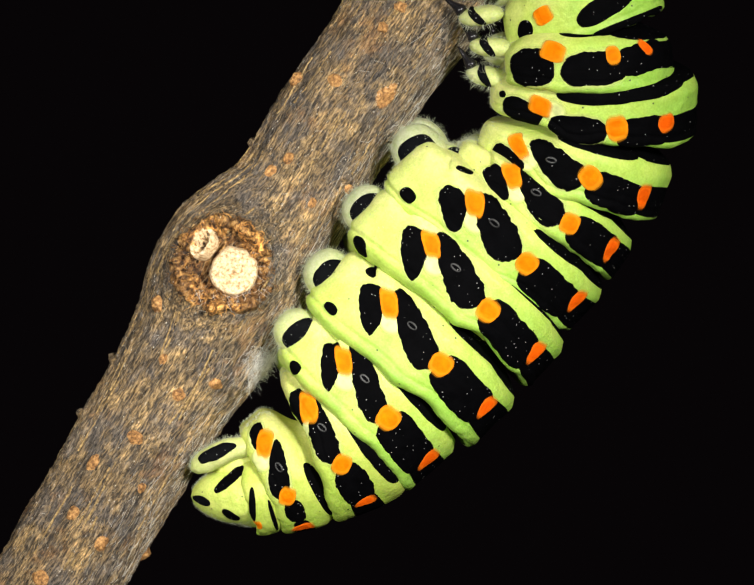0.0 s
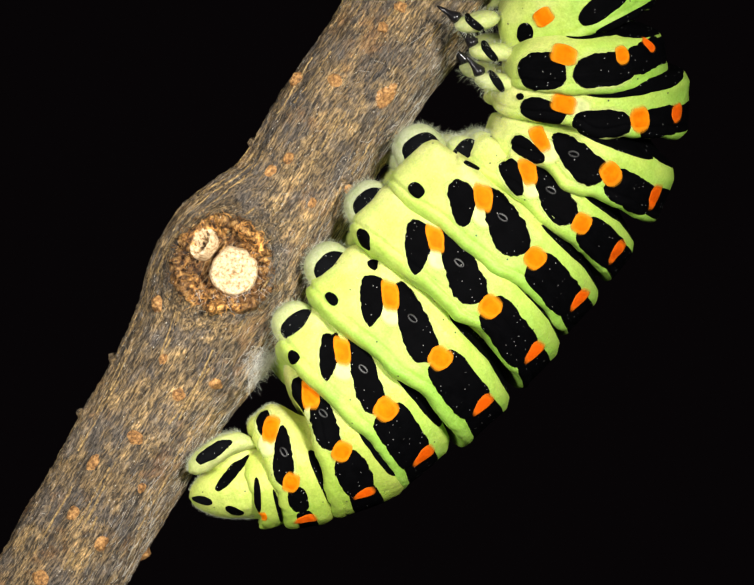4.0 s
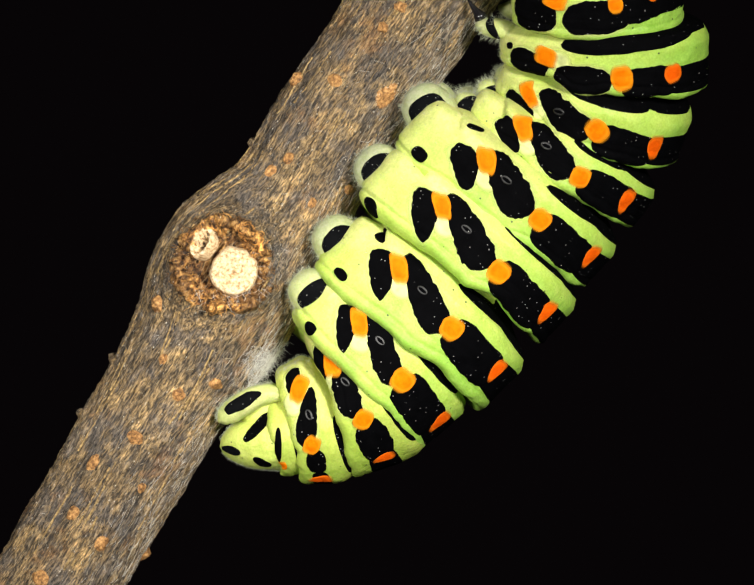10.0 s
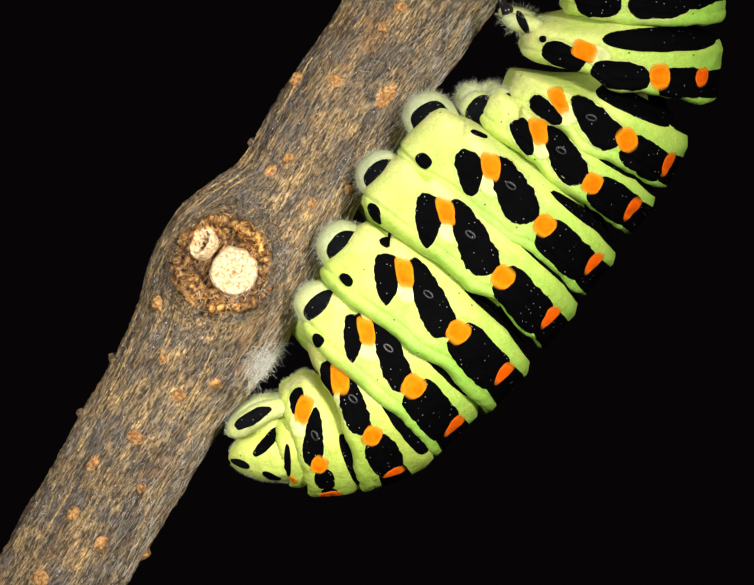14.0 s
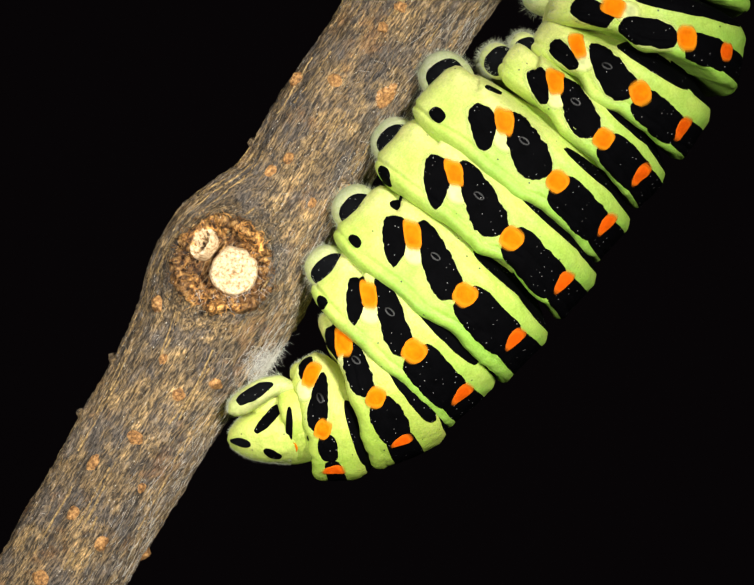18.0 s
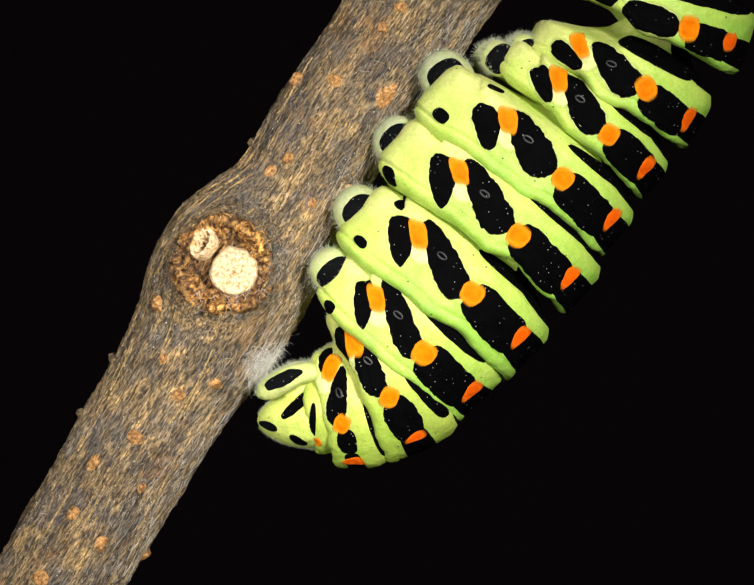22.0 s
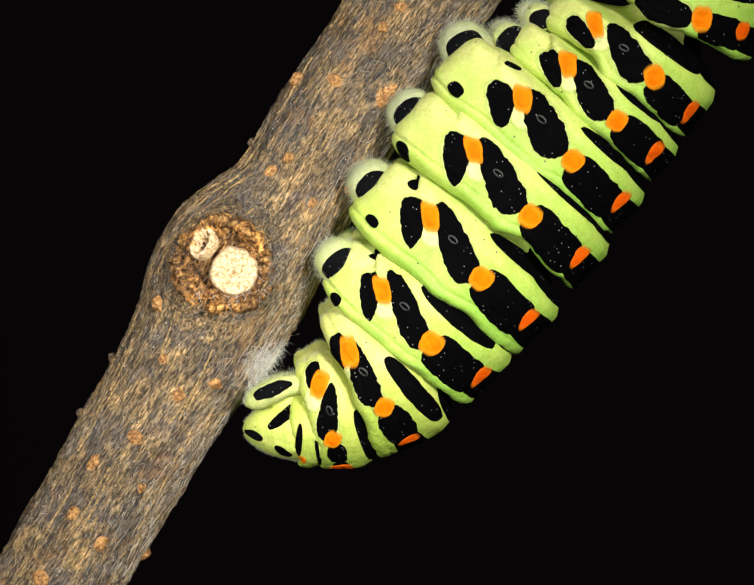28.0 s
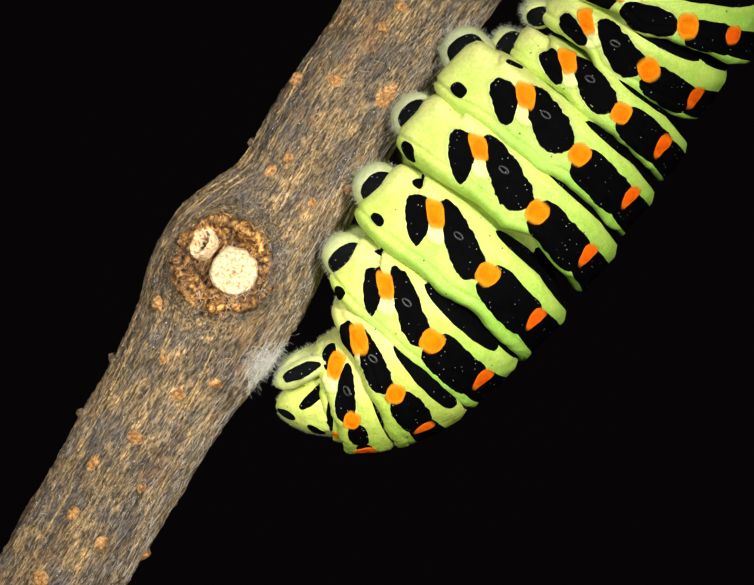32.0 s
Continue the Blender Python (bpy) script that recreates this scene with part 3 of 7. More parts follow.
def true_leg(ring_ob, x, z, seed):
    """The jointed front legs: lobe, pale joint with a dark patch, dark claw."""
    for side in (1, -1):
        toe = Lobe((x - 0.20, -1.75, z + 0.34), (0.90, 0.60, 0.40), 2.3, -0.5)
        toe.build("leg_joint", FOOT, ring_ob, side, "whitish bristly leg joint")
        marking("leg_patch", lambda p, q, lift: toe.front(x - 0.28 + p, z + 0.40 + q, lift, side), 0.50, 0.17, 2.2, GREY_BLACK, ring_ob, 0.03, seed, 2.2, 0.4)
        cone("claw", (x - 0.85, -1.8 * side, z + 0.65), (x - 1.55, -1.65 * side, z + 1.45), 0.28, 0.03, CLAW, ring_ob, "dark pointed claw")
        rnd, roots = random.Random(int(seed) + side), []
        for i in range(260):
            w, v = rnd.uniform(0, 6.283), rnd.uniform(-1, 1)
            d = Vector((math.cos(w) * math.cos(v), math.sin(v), math.sin(w) * math.cos(v)))
            p = toe.centre + Vector((d.x * toe.half[0], d.y * toe.half[1], d.z * toe.half[2]))
            roots.append((Vector((p.x, p.y * side, p.z)), Vector((d.x, d.y * side, d.z))))
        hairs("leg_bristle", roots, 0.30, 0.007, ring_ob, HAIR, int(seed) + 9)


caterpillar = tagged(new("caterpillar"), "green caterpillar with black bands and orange spots gripping the twig", "caterpillar")
RINGS = {}


def body_ring(number, radius, t0, t1, h0, h1, marks, taper=0.0, lobe=0.0, tuck=1.0, **form):
    """One ring with its markings: o orange, b black patch, s black stripe at the front edge, d dot, f foot, e dot on the leg lobe."""
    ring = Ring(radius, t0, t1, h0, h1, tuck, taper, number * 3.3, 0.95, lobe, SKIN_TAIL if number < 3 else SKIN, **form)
    ob = ring.build("body_ring", caterpillar, "green body ring with black patches and orange spots")
    RINGS[number] = ob
    foot, blacks, top_orange = None, [], -60.0
    for i, (kind, u, z, a, b, turn) in enumerate(marks):
        if kind == "f":
            foot = (u, z, a, b, math.radians(turn))
        else:
            for side in (0, 1):
                deg = u if side == 0 else 180 - u
                t = math.radians(turn) if side == 0 else math.pi - math.radians(turn)
                place = on_ring(ring, deg, z)
                turned, way = len(blacks), 1 if side == 0 else -1
                last = top_orange > 0 and u > 38
                if kind == "o" and last and number < 9:
                    marking("orange_spot", place, 0.64 if number > 2 else 0.54, 0.33 if number > 2 else 0.24, math.radians(-84) if side == 0 else math.pi - math.radians(-84), RED_ORANGE, ob, 0.046, number + i, 2.3, 0.14, 12, taper=-0.42, bend=0.35 * way, jag=0.05, soft=0.7)
                elif kind == "o":
                    first = top_orange < -50
                    if first and number < 10:
                        ct, stn = math.cos(t), math.sin(t)
                        below = on_ring(ring, deg + math.degrees(0.62 * ct / radius), z + 0.62 * stn)
                        marking("pale_margin", below, 0.62, 0.50, t, PALE, ob, 0.014, number + i + 60, 2.2, 0.10, 10, soft=0.85)
                    marking("orange_spot", place, a * (0.98 if last else 1.18 if first else 1.14), b * (1.04 if first else 1.16), t, RED_ORANGE if last else ORANGE, ob, 0.046, number + i, 2.9 if first else 2.3, 0.13, 12, jag=0.05, soft=0.70)
                elif kind == "b":
                    wide = (1.0, 1.06, 1.12 if number > 2 else 1.0)[min(2, turned)]
                    high = (1.22, 1.10, 1.04)[min(2, turned)]
                    if number < 9 and turned == 0:
                        shape = dict(power=2.3, taper=-0.20, flat=0.30 * way, jag=0.13)
                    elif number < 9 and turned == 1:
                        shape = dict(power=2.35, taper=0.36, bend=0.12 * way, jag=0.21)
                    else:
                        shape = dict(power=4.2 if number > 2 and turned == 2 else 2.7, jag=0.11)
                    if turned < 2:
                        halo = {k: v for k, v in shape.items() if k != "jag"}
                        marking("pale_margin", place, a * wide + 0.20, b * high + 0.17, t, PALE, ob, 0.010, number + i * 2.0, wave=0.13, rings=10, spokes=60, soft=0.95, **halo)
                    marking("black_patch", place, a * wide, b * high, t, BLACK, ob, 0.030, number + i * 2.0, wave=0.13, rings=14, spokes=110, **shape)
                elif kind == "s":
                    if number >= 9:
                        place, a, b = on_ring(ring, deg + (7 if side == 0 else -7), z + 0.38), (a * 1.15 if side == 0 else a), (b * 1.75 if side == 0 else b)
                    elif 3 <= number <= 7 and side == 0:
                        b *= 1.3
                    marking("front_stripe", place, a, b, t, BLACK, ob, 0.012, number + i, 2.6, 0.14, 12, 130, jag=0.06)
                else:
                    marking("black_dot", place, a, b, t, BLACK, ob, 0.085, number + i, 2.2, 0.12, 10, 40)
        if kind == "b":
            blacks.append((u, z, a, b, turn))
        if kind == "o":
            top_orange = u
    # the dark band over the back joins the two sides
    if blacks and number > 0:
        u, z, a, b, turn = blacks[-1]
        reach = math.radians(90 - top_orange) * radius + 0.55
        marking("back_patch", on_ring(ring, 90, z), reach, b * 1.0, 0, BLACK, ob, 0.010, number + 40.0, 4.5, 0.08, 18, 80)
        marking("back_stripe", on_ring(ring, 90, h0 + h1 + tuck * 0.5), radius * 1.0, 0.1 + tuck * 0.5, 0, BLACK, ob, 0.010, number + 41.0, 3.2, 0.06, 26, 110)
        u, z, a, b, turn = blacks[1]
        if number <= 8:
            for side in (0, 1):
                place = on_ring(ring, u - 3 if side == 0 else 183 - u, z + 0.1)
                t = math.radians(turn + 30) if side == 0 else math.pi - math.radians(turn + 30)
                rim = marking("spiracle", place, 0.25, 0.15, t, SPIRACLE, ob, 0.052, 2.0, 2.0, 0.04, 6, 26, "oval breathing pore")
                marking("pore_slit", place, 0.19, 0.07, t, BLACK, rim, 0.066, 2.5, 2.0, 0.04, 4, 20)
    rnd, roots = random.Random(number), []
    for i in range(260):
        deg = rnd.choice((-1, 1)) * (rnd.triangular(18, 44, 22) if number > 2 else rnd.triangular(8, 30, 14)) - 90
        a = math.radians(deg)
        lo, hi = ring.ends(a)
        p = ring.point(a, rnd.uniform(lo + 0.05, hi - tuck))
        roots.append((p, Vector((p.x, p.y, rnd.uniform(-1, 1)))))
    hairs("fine_hair", roots, 0.13, 0.006, ob, HAIR, number)
    if foot:
        scale = 1.0 if 3 <= number <= 6 else (0.66 if number == 7 else 0.54)
        if number == 3:
            scale = 0.92
        proleg(ob, foot, scale, number * 1.7)
    return ring, ob


ring, ob = body_ring(1, 2.44, -0.76, -0.08, 1.10, 0.22, [("b", -49.7, -0.04, 0.58, 0.3, -22), ("o", -39.7, 0.09, 0.54, 0.34, -38), ("b", -10.9, 0.11, 1.21, 0.37, -21), ("o", 15.7, -0.02, 0.45, 0.3, -39), ("b", 36.6, -0.02, 0.66, 0.39, -5), ("o", 62.7, -0.06, 0.45, 0.45, 74), ("s", 31.8, 1.29, 1.67, 0.28, 2)], 0.22, 0.12, 1.5)
ring, ob = body_ring(2, 3.16, -0.80, -0.48, 1.60, 0.44, [("b", -38.4, -0.2, 0.69, 0.35, -31), ("o", -34.4, 0.11, 0.59, 0.37, -24), ("b", -14.5, 0.1, 1.34, 0.45, -12), ("o", 13.7, 0.16, 0.46, 0.34, -48), ("b", 36.8, 0.18, 1.23, 0.67, -2), ("o", 55.5, 0.2, 0.6, 0.32, -70), ("s", 18.9, 1.55, 2.12, 0.39, 7)], 0.14, 0.17, 1.7)
ring, ob = body_ring(3, 3.56, -1.32, -0.24, 1.68, 0.10, [("b", -37.3, 0.01, 0.98, 0.32, -62), ("o", -34.8, 0.48, 0.5, 0.3, -47), ("b", -16.6, 0.51, 1.57, 0.5, -28), ("o", 9.7, 0.19, 0.51, 0.44, -83), ("b", 34.2, 0.03, 1.43, 0.82, -3), ("o", 58.1, 0.26, 0.56, 0.43, -70), ("s", 15.3, 1.74, 2.32, 0.35, 0), ("f", -4.55, 0.04, 0.68, 0.44, -98), ("e", -50.1, -1.08, 0.21, 0.21, 3), ("d", -54.5, 1.32, 0.25, 0.13, -69)], 0.06, 0.36, 1.4, bare=0.30)
ring, ob = body_ring(4, 3.90, -1.64, 0.00, 1.60, 0.00, [("b", -36.7, -0.1, 0.93, 0.38, -64), ("o", -33.5, 0.52, 0.52, 0.3, -48), ("b", -14.5, 0.44, 1.59, 0.58, -26), ("o", 10.5, 0.24, 0.51, 0.44, -83), ("b", 33.9, 0.11, 1.52, 0.84, -2), ("o", 55, 0.32, 0.52, 0.35, -65), ("s", 32.5, 1.96, 2.59, 0.21, 4), ("f", -5.25, -0.3, 0.66, 0.5, -98), ("e", -49.1, -1.26, 0.21, 0.21, -4), ("d", -51.7, 1.06, 0.32, 0.12, -69)], 0, 0.44, 1.1, bare=0.36)
ring, ob = body_ring(5, 4.00, -1.36, 0.00, 1.60, 0.00, [("b", -35.8, -0.31, 0.98, 0.37, -68), ("o", -34, 0.41, 0.44, 0.29, -49), ("b", -15.8, 0.31, 1.51, 0.63, -24), ("o", 11.8, 0.04, 0.5, 0.42, -85), ("b", 33.6, -0.04, 1.53, 0.8, -3), ("o", 56.1, 0.24, 0.52, 0.35, -59), ("s", 37.2, 1.78, 3, 0.19, 3), ("f", -5.73, -0.23, 0.68, 0.56, -110), ("e", -54.5, -1.56, 0.22, 0.25, -9), ("d", -53.3, 1.27, 0.29, 0.1, -76)], 0, 0.55, 1.1, bare=0.48)
ring, ob = body_ring(6, 3.96, -1.44, 0.00, 1.48, 0.00, [("b", -34.3, -0.23, 0.81, 0.38, -62), ("o", -31.2, 0.53, 0.49, 0.31, -53), ("b", -14.8, 0.41, 1.37, 0.66, -23), ("o", 12.3, 0.24, 0.49, 0.4, -84), ("b", 35.7, 0.08, 1.47, 0.78, -1), ("o", 57.4, 0.44, 0.52, 0.35, -56), ("s", 38.7, 1.67, 2.61, 0.18, 5), ("f", -5.73, 0.32, 0.68, 0.56, -109), ("e", -50, -1.11, 0.21, 0.27, -8), ("d", -45.3, 1.16, 0.15, 0.11, 56)], 0, 0.56, 1.1, bare=0.48, sink=0.08)
ring, ob = body_ring(7, 3.74, -0.83, -0.12, 1.32, 0.00, [("b", -35.6, 0.07, 0.76, 0.37, -37), ("o", -30.9, 0.57, 0.52, 0.32, -42), ("b", -10.8, 0.42, 1.34, 0.56, -23), ("o", 14.7, 0.22, 0.45, 0.37, -82), ("b", 37.8, 0.17, 1.29, 0.72, 1), ("o", 52.6, 0.3, 0.57, 0.24, -52), ("s", 26.3, 1.55, 1.88, 0.27, 5), ("f", -4.59, -0.25, 0.56, 0.46, -97)], 0, 0.26, 1.1, bare=0.26, vent=0.22, sink=0.20)
ring, ob = body_ring(8, 3.64, -0.86, -0.16, 1.60, 0.10, [("b", -38, 0.18, 0.79, 0.35, -16), ("o", -34, 0.72, 0.55, 0.29, -39), ("b", -8.2, 0.55, 1.32, 0.58, -23), ("o", 16, 0.45, 0.54, 0.4, -29), ("b", 37, 0.08, 1.23, 0.7, -6), ("o", 57.4, 0.24, 0.53, 0.29, -58), ("s", 14.8, 1.86, 2.3, 0.43, 1), ("f", -4.22, -0.37, 0.46, 0.34, 49)], 0, 0.16, 1.5, bare=0.22, vent=0.36, sink=0.26)
ring, ob = body_ring(9, 3.80, -1.02, -0.42, 1.50, 0.00, [("b", -38.0, 0.12, 0.86, 0.42, -14), ("o", -26.4, 0.46, 0.49, 0.38, -15), ("b", -2.5, -0.32, 1.21, 0.54, -1), ("o", 22.1, -0.17, 0.55, 0.4, -76), ("b", 39.6, -0.37, 1.04, 0.62, 2), ("o", 55.4, -0.07, 0.47, 0.35, -76), ("s", 23.5, 0.98, 2.81, 0.28, 6), ("d", -50.4, 0.65, 0.13, 0.14, 16)], -0.02, 0.18, 1.6, bare=0.20, vent=0.45, steep=0.22, sink=0.16)
true_leg(ob, -4.0, 0.75, 45.0)
ring, ob = body_ring(10, 3.60, -0.74, -0.16, 1.28, 0.00, [("b", -17.9, 0.34, 1.05, 0.64, -2), ("o", -3.1, 0.94, 0.55, 0.38, -17), ("b", 23.9, 0.22, 1.33, 0.65, 2), ("o", 36.5, 0.73, 0.39, 0.28, -82), ("b", 59.3, 0.53, 1.12, 0.59, 10), ("o", 61, 0.93, 0.43, 0.19, -49), ("s", 24.8, 1.48, 1.96, 0.22, 2)], -0.06, 0.12, 1.6, vent=0.20, slim=0.27)
true_leg(ob, -2.9, 0.75, 50.0)


def tail_end():
    """The last ring: a blunt dome with its dark marks, and the clasping tail legs."""
    def dome(a, u):
        # u 0 at the front edge, 1 at the tip
        z = 0.95 - 3.25 * u
        r = 1.44 * max(0.0, 1 - u ** 2.0) ** 0.56 + 0.02
        r *= 1 + 0.08 * noise.noise(Vector((math.sin(a) * 1.5, math.cos(a) * 1.5 + u * 3, 2.0))) + 0.03 * noise.noise(Vector((math.sin(a) * 4, math.cos(a) * 4 + u * 8, 5.0)))
        return Vector((r * math.sin(a) + 0.22, -r * math.cos(a) * 1.3, z))
    rows = [[dome(2 * math.pi * j / 64, (i / 30)) for j in range(64)] for i in range(31)]
    verts, faces = sheet(rows, True)
    faces.append(tuple(range(30 * 64, 31 * 64)))
    ob = mesh("tail_ring", verts, [tuple(reversed(f)) for f in faces], SKIN_PALE, caterpillar, "pale yellow-green tail ring with black marks")
    RINGS[0] = ob

    def place_at(deg, z0):
        a0 = math.radians(deg)

        def place(s, t, lift):
            u = max(0.0, min(0.97, (0.95 - (z0 + t)) / 3.25))
            a = a0 + s / 1.3
            p = dome(a, u)
            n = Vector((math.sin(a), -math.cos(a), -max(0.0, u - 0.4))).normalized()
            return p + n * lift
        return place
    for side in (0, 1):
        def flip(d):
            return d if side == 0 else 180 - d

        def turned(d):
            return math.radians(d) if side == 0 else math.pi - math.radians(d)
        marking("black_streak", place_at(flip(-35), -0.33), 1.12, 0.27, turned(128), BLACK, ob, 0.02, 3.0, 2.6, 0.16, 10, 80, jag=0.13)
        marking("tip_patch", place_at(flip(16), -1.88), 0.50, 0.33, turned(50), GREY_BLACK, ob, 0.02, 5.0, 2.2, 0.12)
        marking("black_dot", place_at(flip(45), -0.62), 0.42, 0.23, turned(53), BLACK, ob, 0.02, 6.0, 2.2, 0.12)
    for side in (1, -1):
        Lobe((-0.95, -0.15, -0.1), (0.95, 1.0, 1.2), 2.3).build("tail_leg_root", SKIN_PALE, ob, side, "pale yellow clasper root")
        spine = [(-1.35, 0.95, 0.12), (-1.66, 0.30, 0.47), (-1.58, -0.45, 0.54), (-1.36, -1.05, 0.56), (-1.12, -1.60, 0.52), (-0.96, -1.93, 0.36), (-0.84, -2.12, 0.05)]
        knots = np.array(spine)

        def clasper(u, a, lift=0.0, side=side, knots=knots):
            k = np.linspace(0, 1, len(knots))
            x, z, r = (float(np.interp(u, k, knots[:, c])) for c in range(3))
            r += lift + 0.05 * noise.noise(Vector((u * 6, math.sin(a) * 1.2, math.cos(a) * 1.2)))
            across = Vector((-0.87, 0, -0.45 + 0.35 * (1 - u)))
            return Vector((x, side * (-1.22 - r * 1.15 * math.cos(a)), z)) + across * r * math.sin(a)
        rows = [[clasper(i / 36, 2 * math.pi * j / 40) for j in range(40)] for i in range(37)]
        for _ in range(2):
            rows = [rows[0]] + [[(rows[i - 1][j] + rows[i][j] * 2 + rows[i + 1][j]) / 4 for j in range(40)] for i in range(1, 36)] + [rows[36]]
        verts, faces = sheet(rows, True)
        faces += [tuple(reversed(range(40))), tuple(range(36 * 40, 37 * 40))]
        mesh("tail_leg", verts, faces if side < 0 else [tuple(reversed(f)) for f in faces], FOOT, ob, "whitish bristly clasper")
        marking("clasper_patch", lambda p, q, lift, f=clasper: f(0.49 + p / 3.6, 0.25 + q / 0.55, lift), 0.80, 0.32, 0.0, GREY_BLACK, ob, 0.035, 2.2, 2.3, 0.26, jag=0.12, label="long greyish black patch")
        rnd, roots = random.Random(20 + side), []
        for i in range(520):
            u, a = rnd.uniform(0.15, 0.99), rnd.uniform(0.8, 3.3)
            p, q = clasper(u, a), clasper(u, a, 0.3)
            roots.append((p, (q - p).normalized() + Vector((0, 0, -1.2 * max(0, u - 0.6)))))
        hairs("clasper_bristle", roots, 0.2, 0.006, ob, HAIR, 6)
    roots = []
    rnd = random.Random(8)
    for i in range(800):
        a, u = rnd.choice((0.5, -0.5)) * math.pi + rnd.gauss(0, 0.3), rnd.uniform(0.25, 0.98)
        p = dome(a, u)
        roots.append((p, Vector((math.sin(a), -math.cos(a), -1.2 * u))))
    hairs("tail_bristle", roots, 0.09, 0.005, ob, HAIR, 5)


tail_end()


def narrow_ring():
    """The thin ring before the tail, with a dark bar and an orange dot."""
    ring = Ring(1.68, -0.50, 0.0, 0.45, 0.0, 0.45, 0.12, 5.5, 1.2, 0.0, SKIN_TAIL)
    ob = ring.build("narrow_ring", caterpillar, "narrow green ring with a black bar")
    RINGS["n"] = ob
    for side in (0, 1):
        deg = (lambda d: d if side == 0 else 180 - d)
        marking("black_bar", on_ring(ring, deg(13), -0.30), 0.86, 0.14, -0.2 if side == 0 else 3.34, BLACK, ob, 0.02, 2.0, 2.4, 0.16)
        marking("orange_dot", on_ring(ring, deg(47), -0.34), 0.32, 0.20, 0.0, ORANGE, ob, 0.03, 3.0, 2.2, 0.1)
        # thin black line painted for the shade in the groove before ring 1
        marking("groove_shade", on_ring(ring, deg(40), 0.40), 0.95, 0.09, 0.0, BLACK, ob, 0.02, 4.0, 2.4, 0.1)


narrow_ring()


def neck_and_head():
    """The first ring, with its yellow collar, and the pale striped head."""
    ring = Ring(2.85, -1.15, 0.0, 1.0, 0.0, 0.6, -0.10, 44.0, 0.95, 0.2)
    ob = ring.build("neck_ring", caterpillar, "green neck ring with black patches and a yellow collar")
    RINGS[11] = ob
    for side in (0, 1):
        deg = (lambda d: d if side == 0 else 180 - d)
        marking("orange_spot", on_ring(ring, deg(-22), 0.25), 0.5, 0.36, 0.3, ORANGE, ob, 0.05, 1.0, 2.6, 0.1)
        marking("black_dot", on_ring(ring, deg(-40), -0.2), 0.42, 0.32, 1.3, BLACK, ob, 0.03, 2.0, 2.3, 0.12)
        marking("black_patch", on_ring(ring, deg(34), 0.0), 1.55, 0.5, 0.25 if side == 0 else 2.9, BLACK, ob, 0.02, 3.0, 2.6, 0.14)
        marking("front_stripe", on_ring(ring, deg(50), -1.0), 1.8, 0.2, 0.0, BLACK, ob, 0.02, 4.0, 2.6, 0.1)
        marking("yellow_collar", on_ring(ring, deg(20), 1.05), 1.7, 0.22, 0.0, YELLOW, ob, 0.03, 5.0, 2.4, 0.1)
    true_leg(ob, -3.6, 0.4, 71.0)
    rows = []
    for i in range(29):
        v = math.pi * (i / 28 - 0.5)
        rows.append([])
        for j in range(48):
            w = 2 * math.pi * j / 48
            d = Vector((math.cos(v) * math.cos(w), math.cos(v) * math.sin(w), math.sin(v)))
            split = 1 - 0.08 * math.exp(-(d.y / 0.16) ** 2) * smooth01(d.x + 0.4)
            rows[-1].append(Vector((d.x * 1.95, d.y * 1.95, d.z * 1.6)) * split)
    verts, faces = sheet(rows, True)
    head = mesh("head", verts, faces, HEAD, caterpillar, "pale green head with dark stripes")
    RINGS[12] = head

    def shell(lat, lon):
        def place(s, t, lift):
            v, w = math.radians(lat) + t / 2.0, math.radians(lon) + s / 2.2
            k = 1 + lift / 2.0
            return Vector((math.cos(v) * math.cos(w) * 1.95, math.cos(v) * math.sin(w) * 1.95, math.sin(v) * 1.6)) * k
        return place
    for side in (1, -1):
        for k, (lat, lon, a, b, turn) in enumerate(((30, -30, 1.3, 0.34, 0.7), (15, -78, 1.5, 0.40, 1.2), (-25, -100, 1.2, 0.36, 1.0), (-5, -140, 1.1, 0.36, 1.4), (-40, -60, 1.0, 0.30, 0.6), (60, 20, 0.8, 0.3, 0.3))):
            marking("head_stripe", shell(lat, lon * side), a, b, turn * side, HEAD_DARK, head, 0.03, k + 1.0, 2.4, 0.1)


neck_and_head()


# ---- everything that moves ----
def posed(x, y, z, turn, roll, tilt):
    """A body ring's pose: millimetres from the middle, the turn in the picture's plane, the roll about the body and the tilt to the front."""
    return pose(x * MM, y * MM, (AIM + z) * MM, 0, turn) @ pose(0, 0, 0, tilt) @ pose(0, 0, 0, 0, 0, roll)


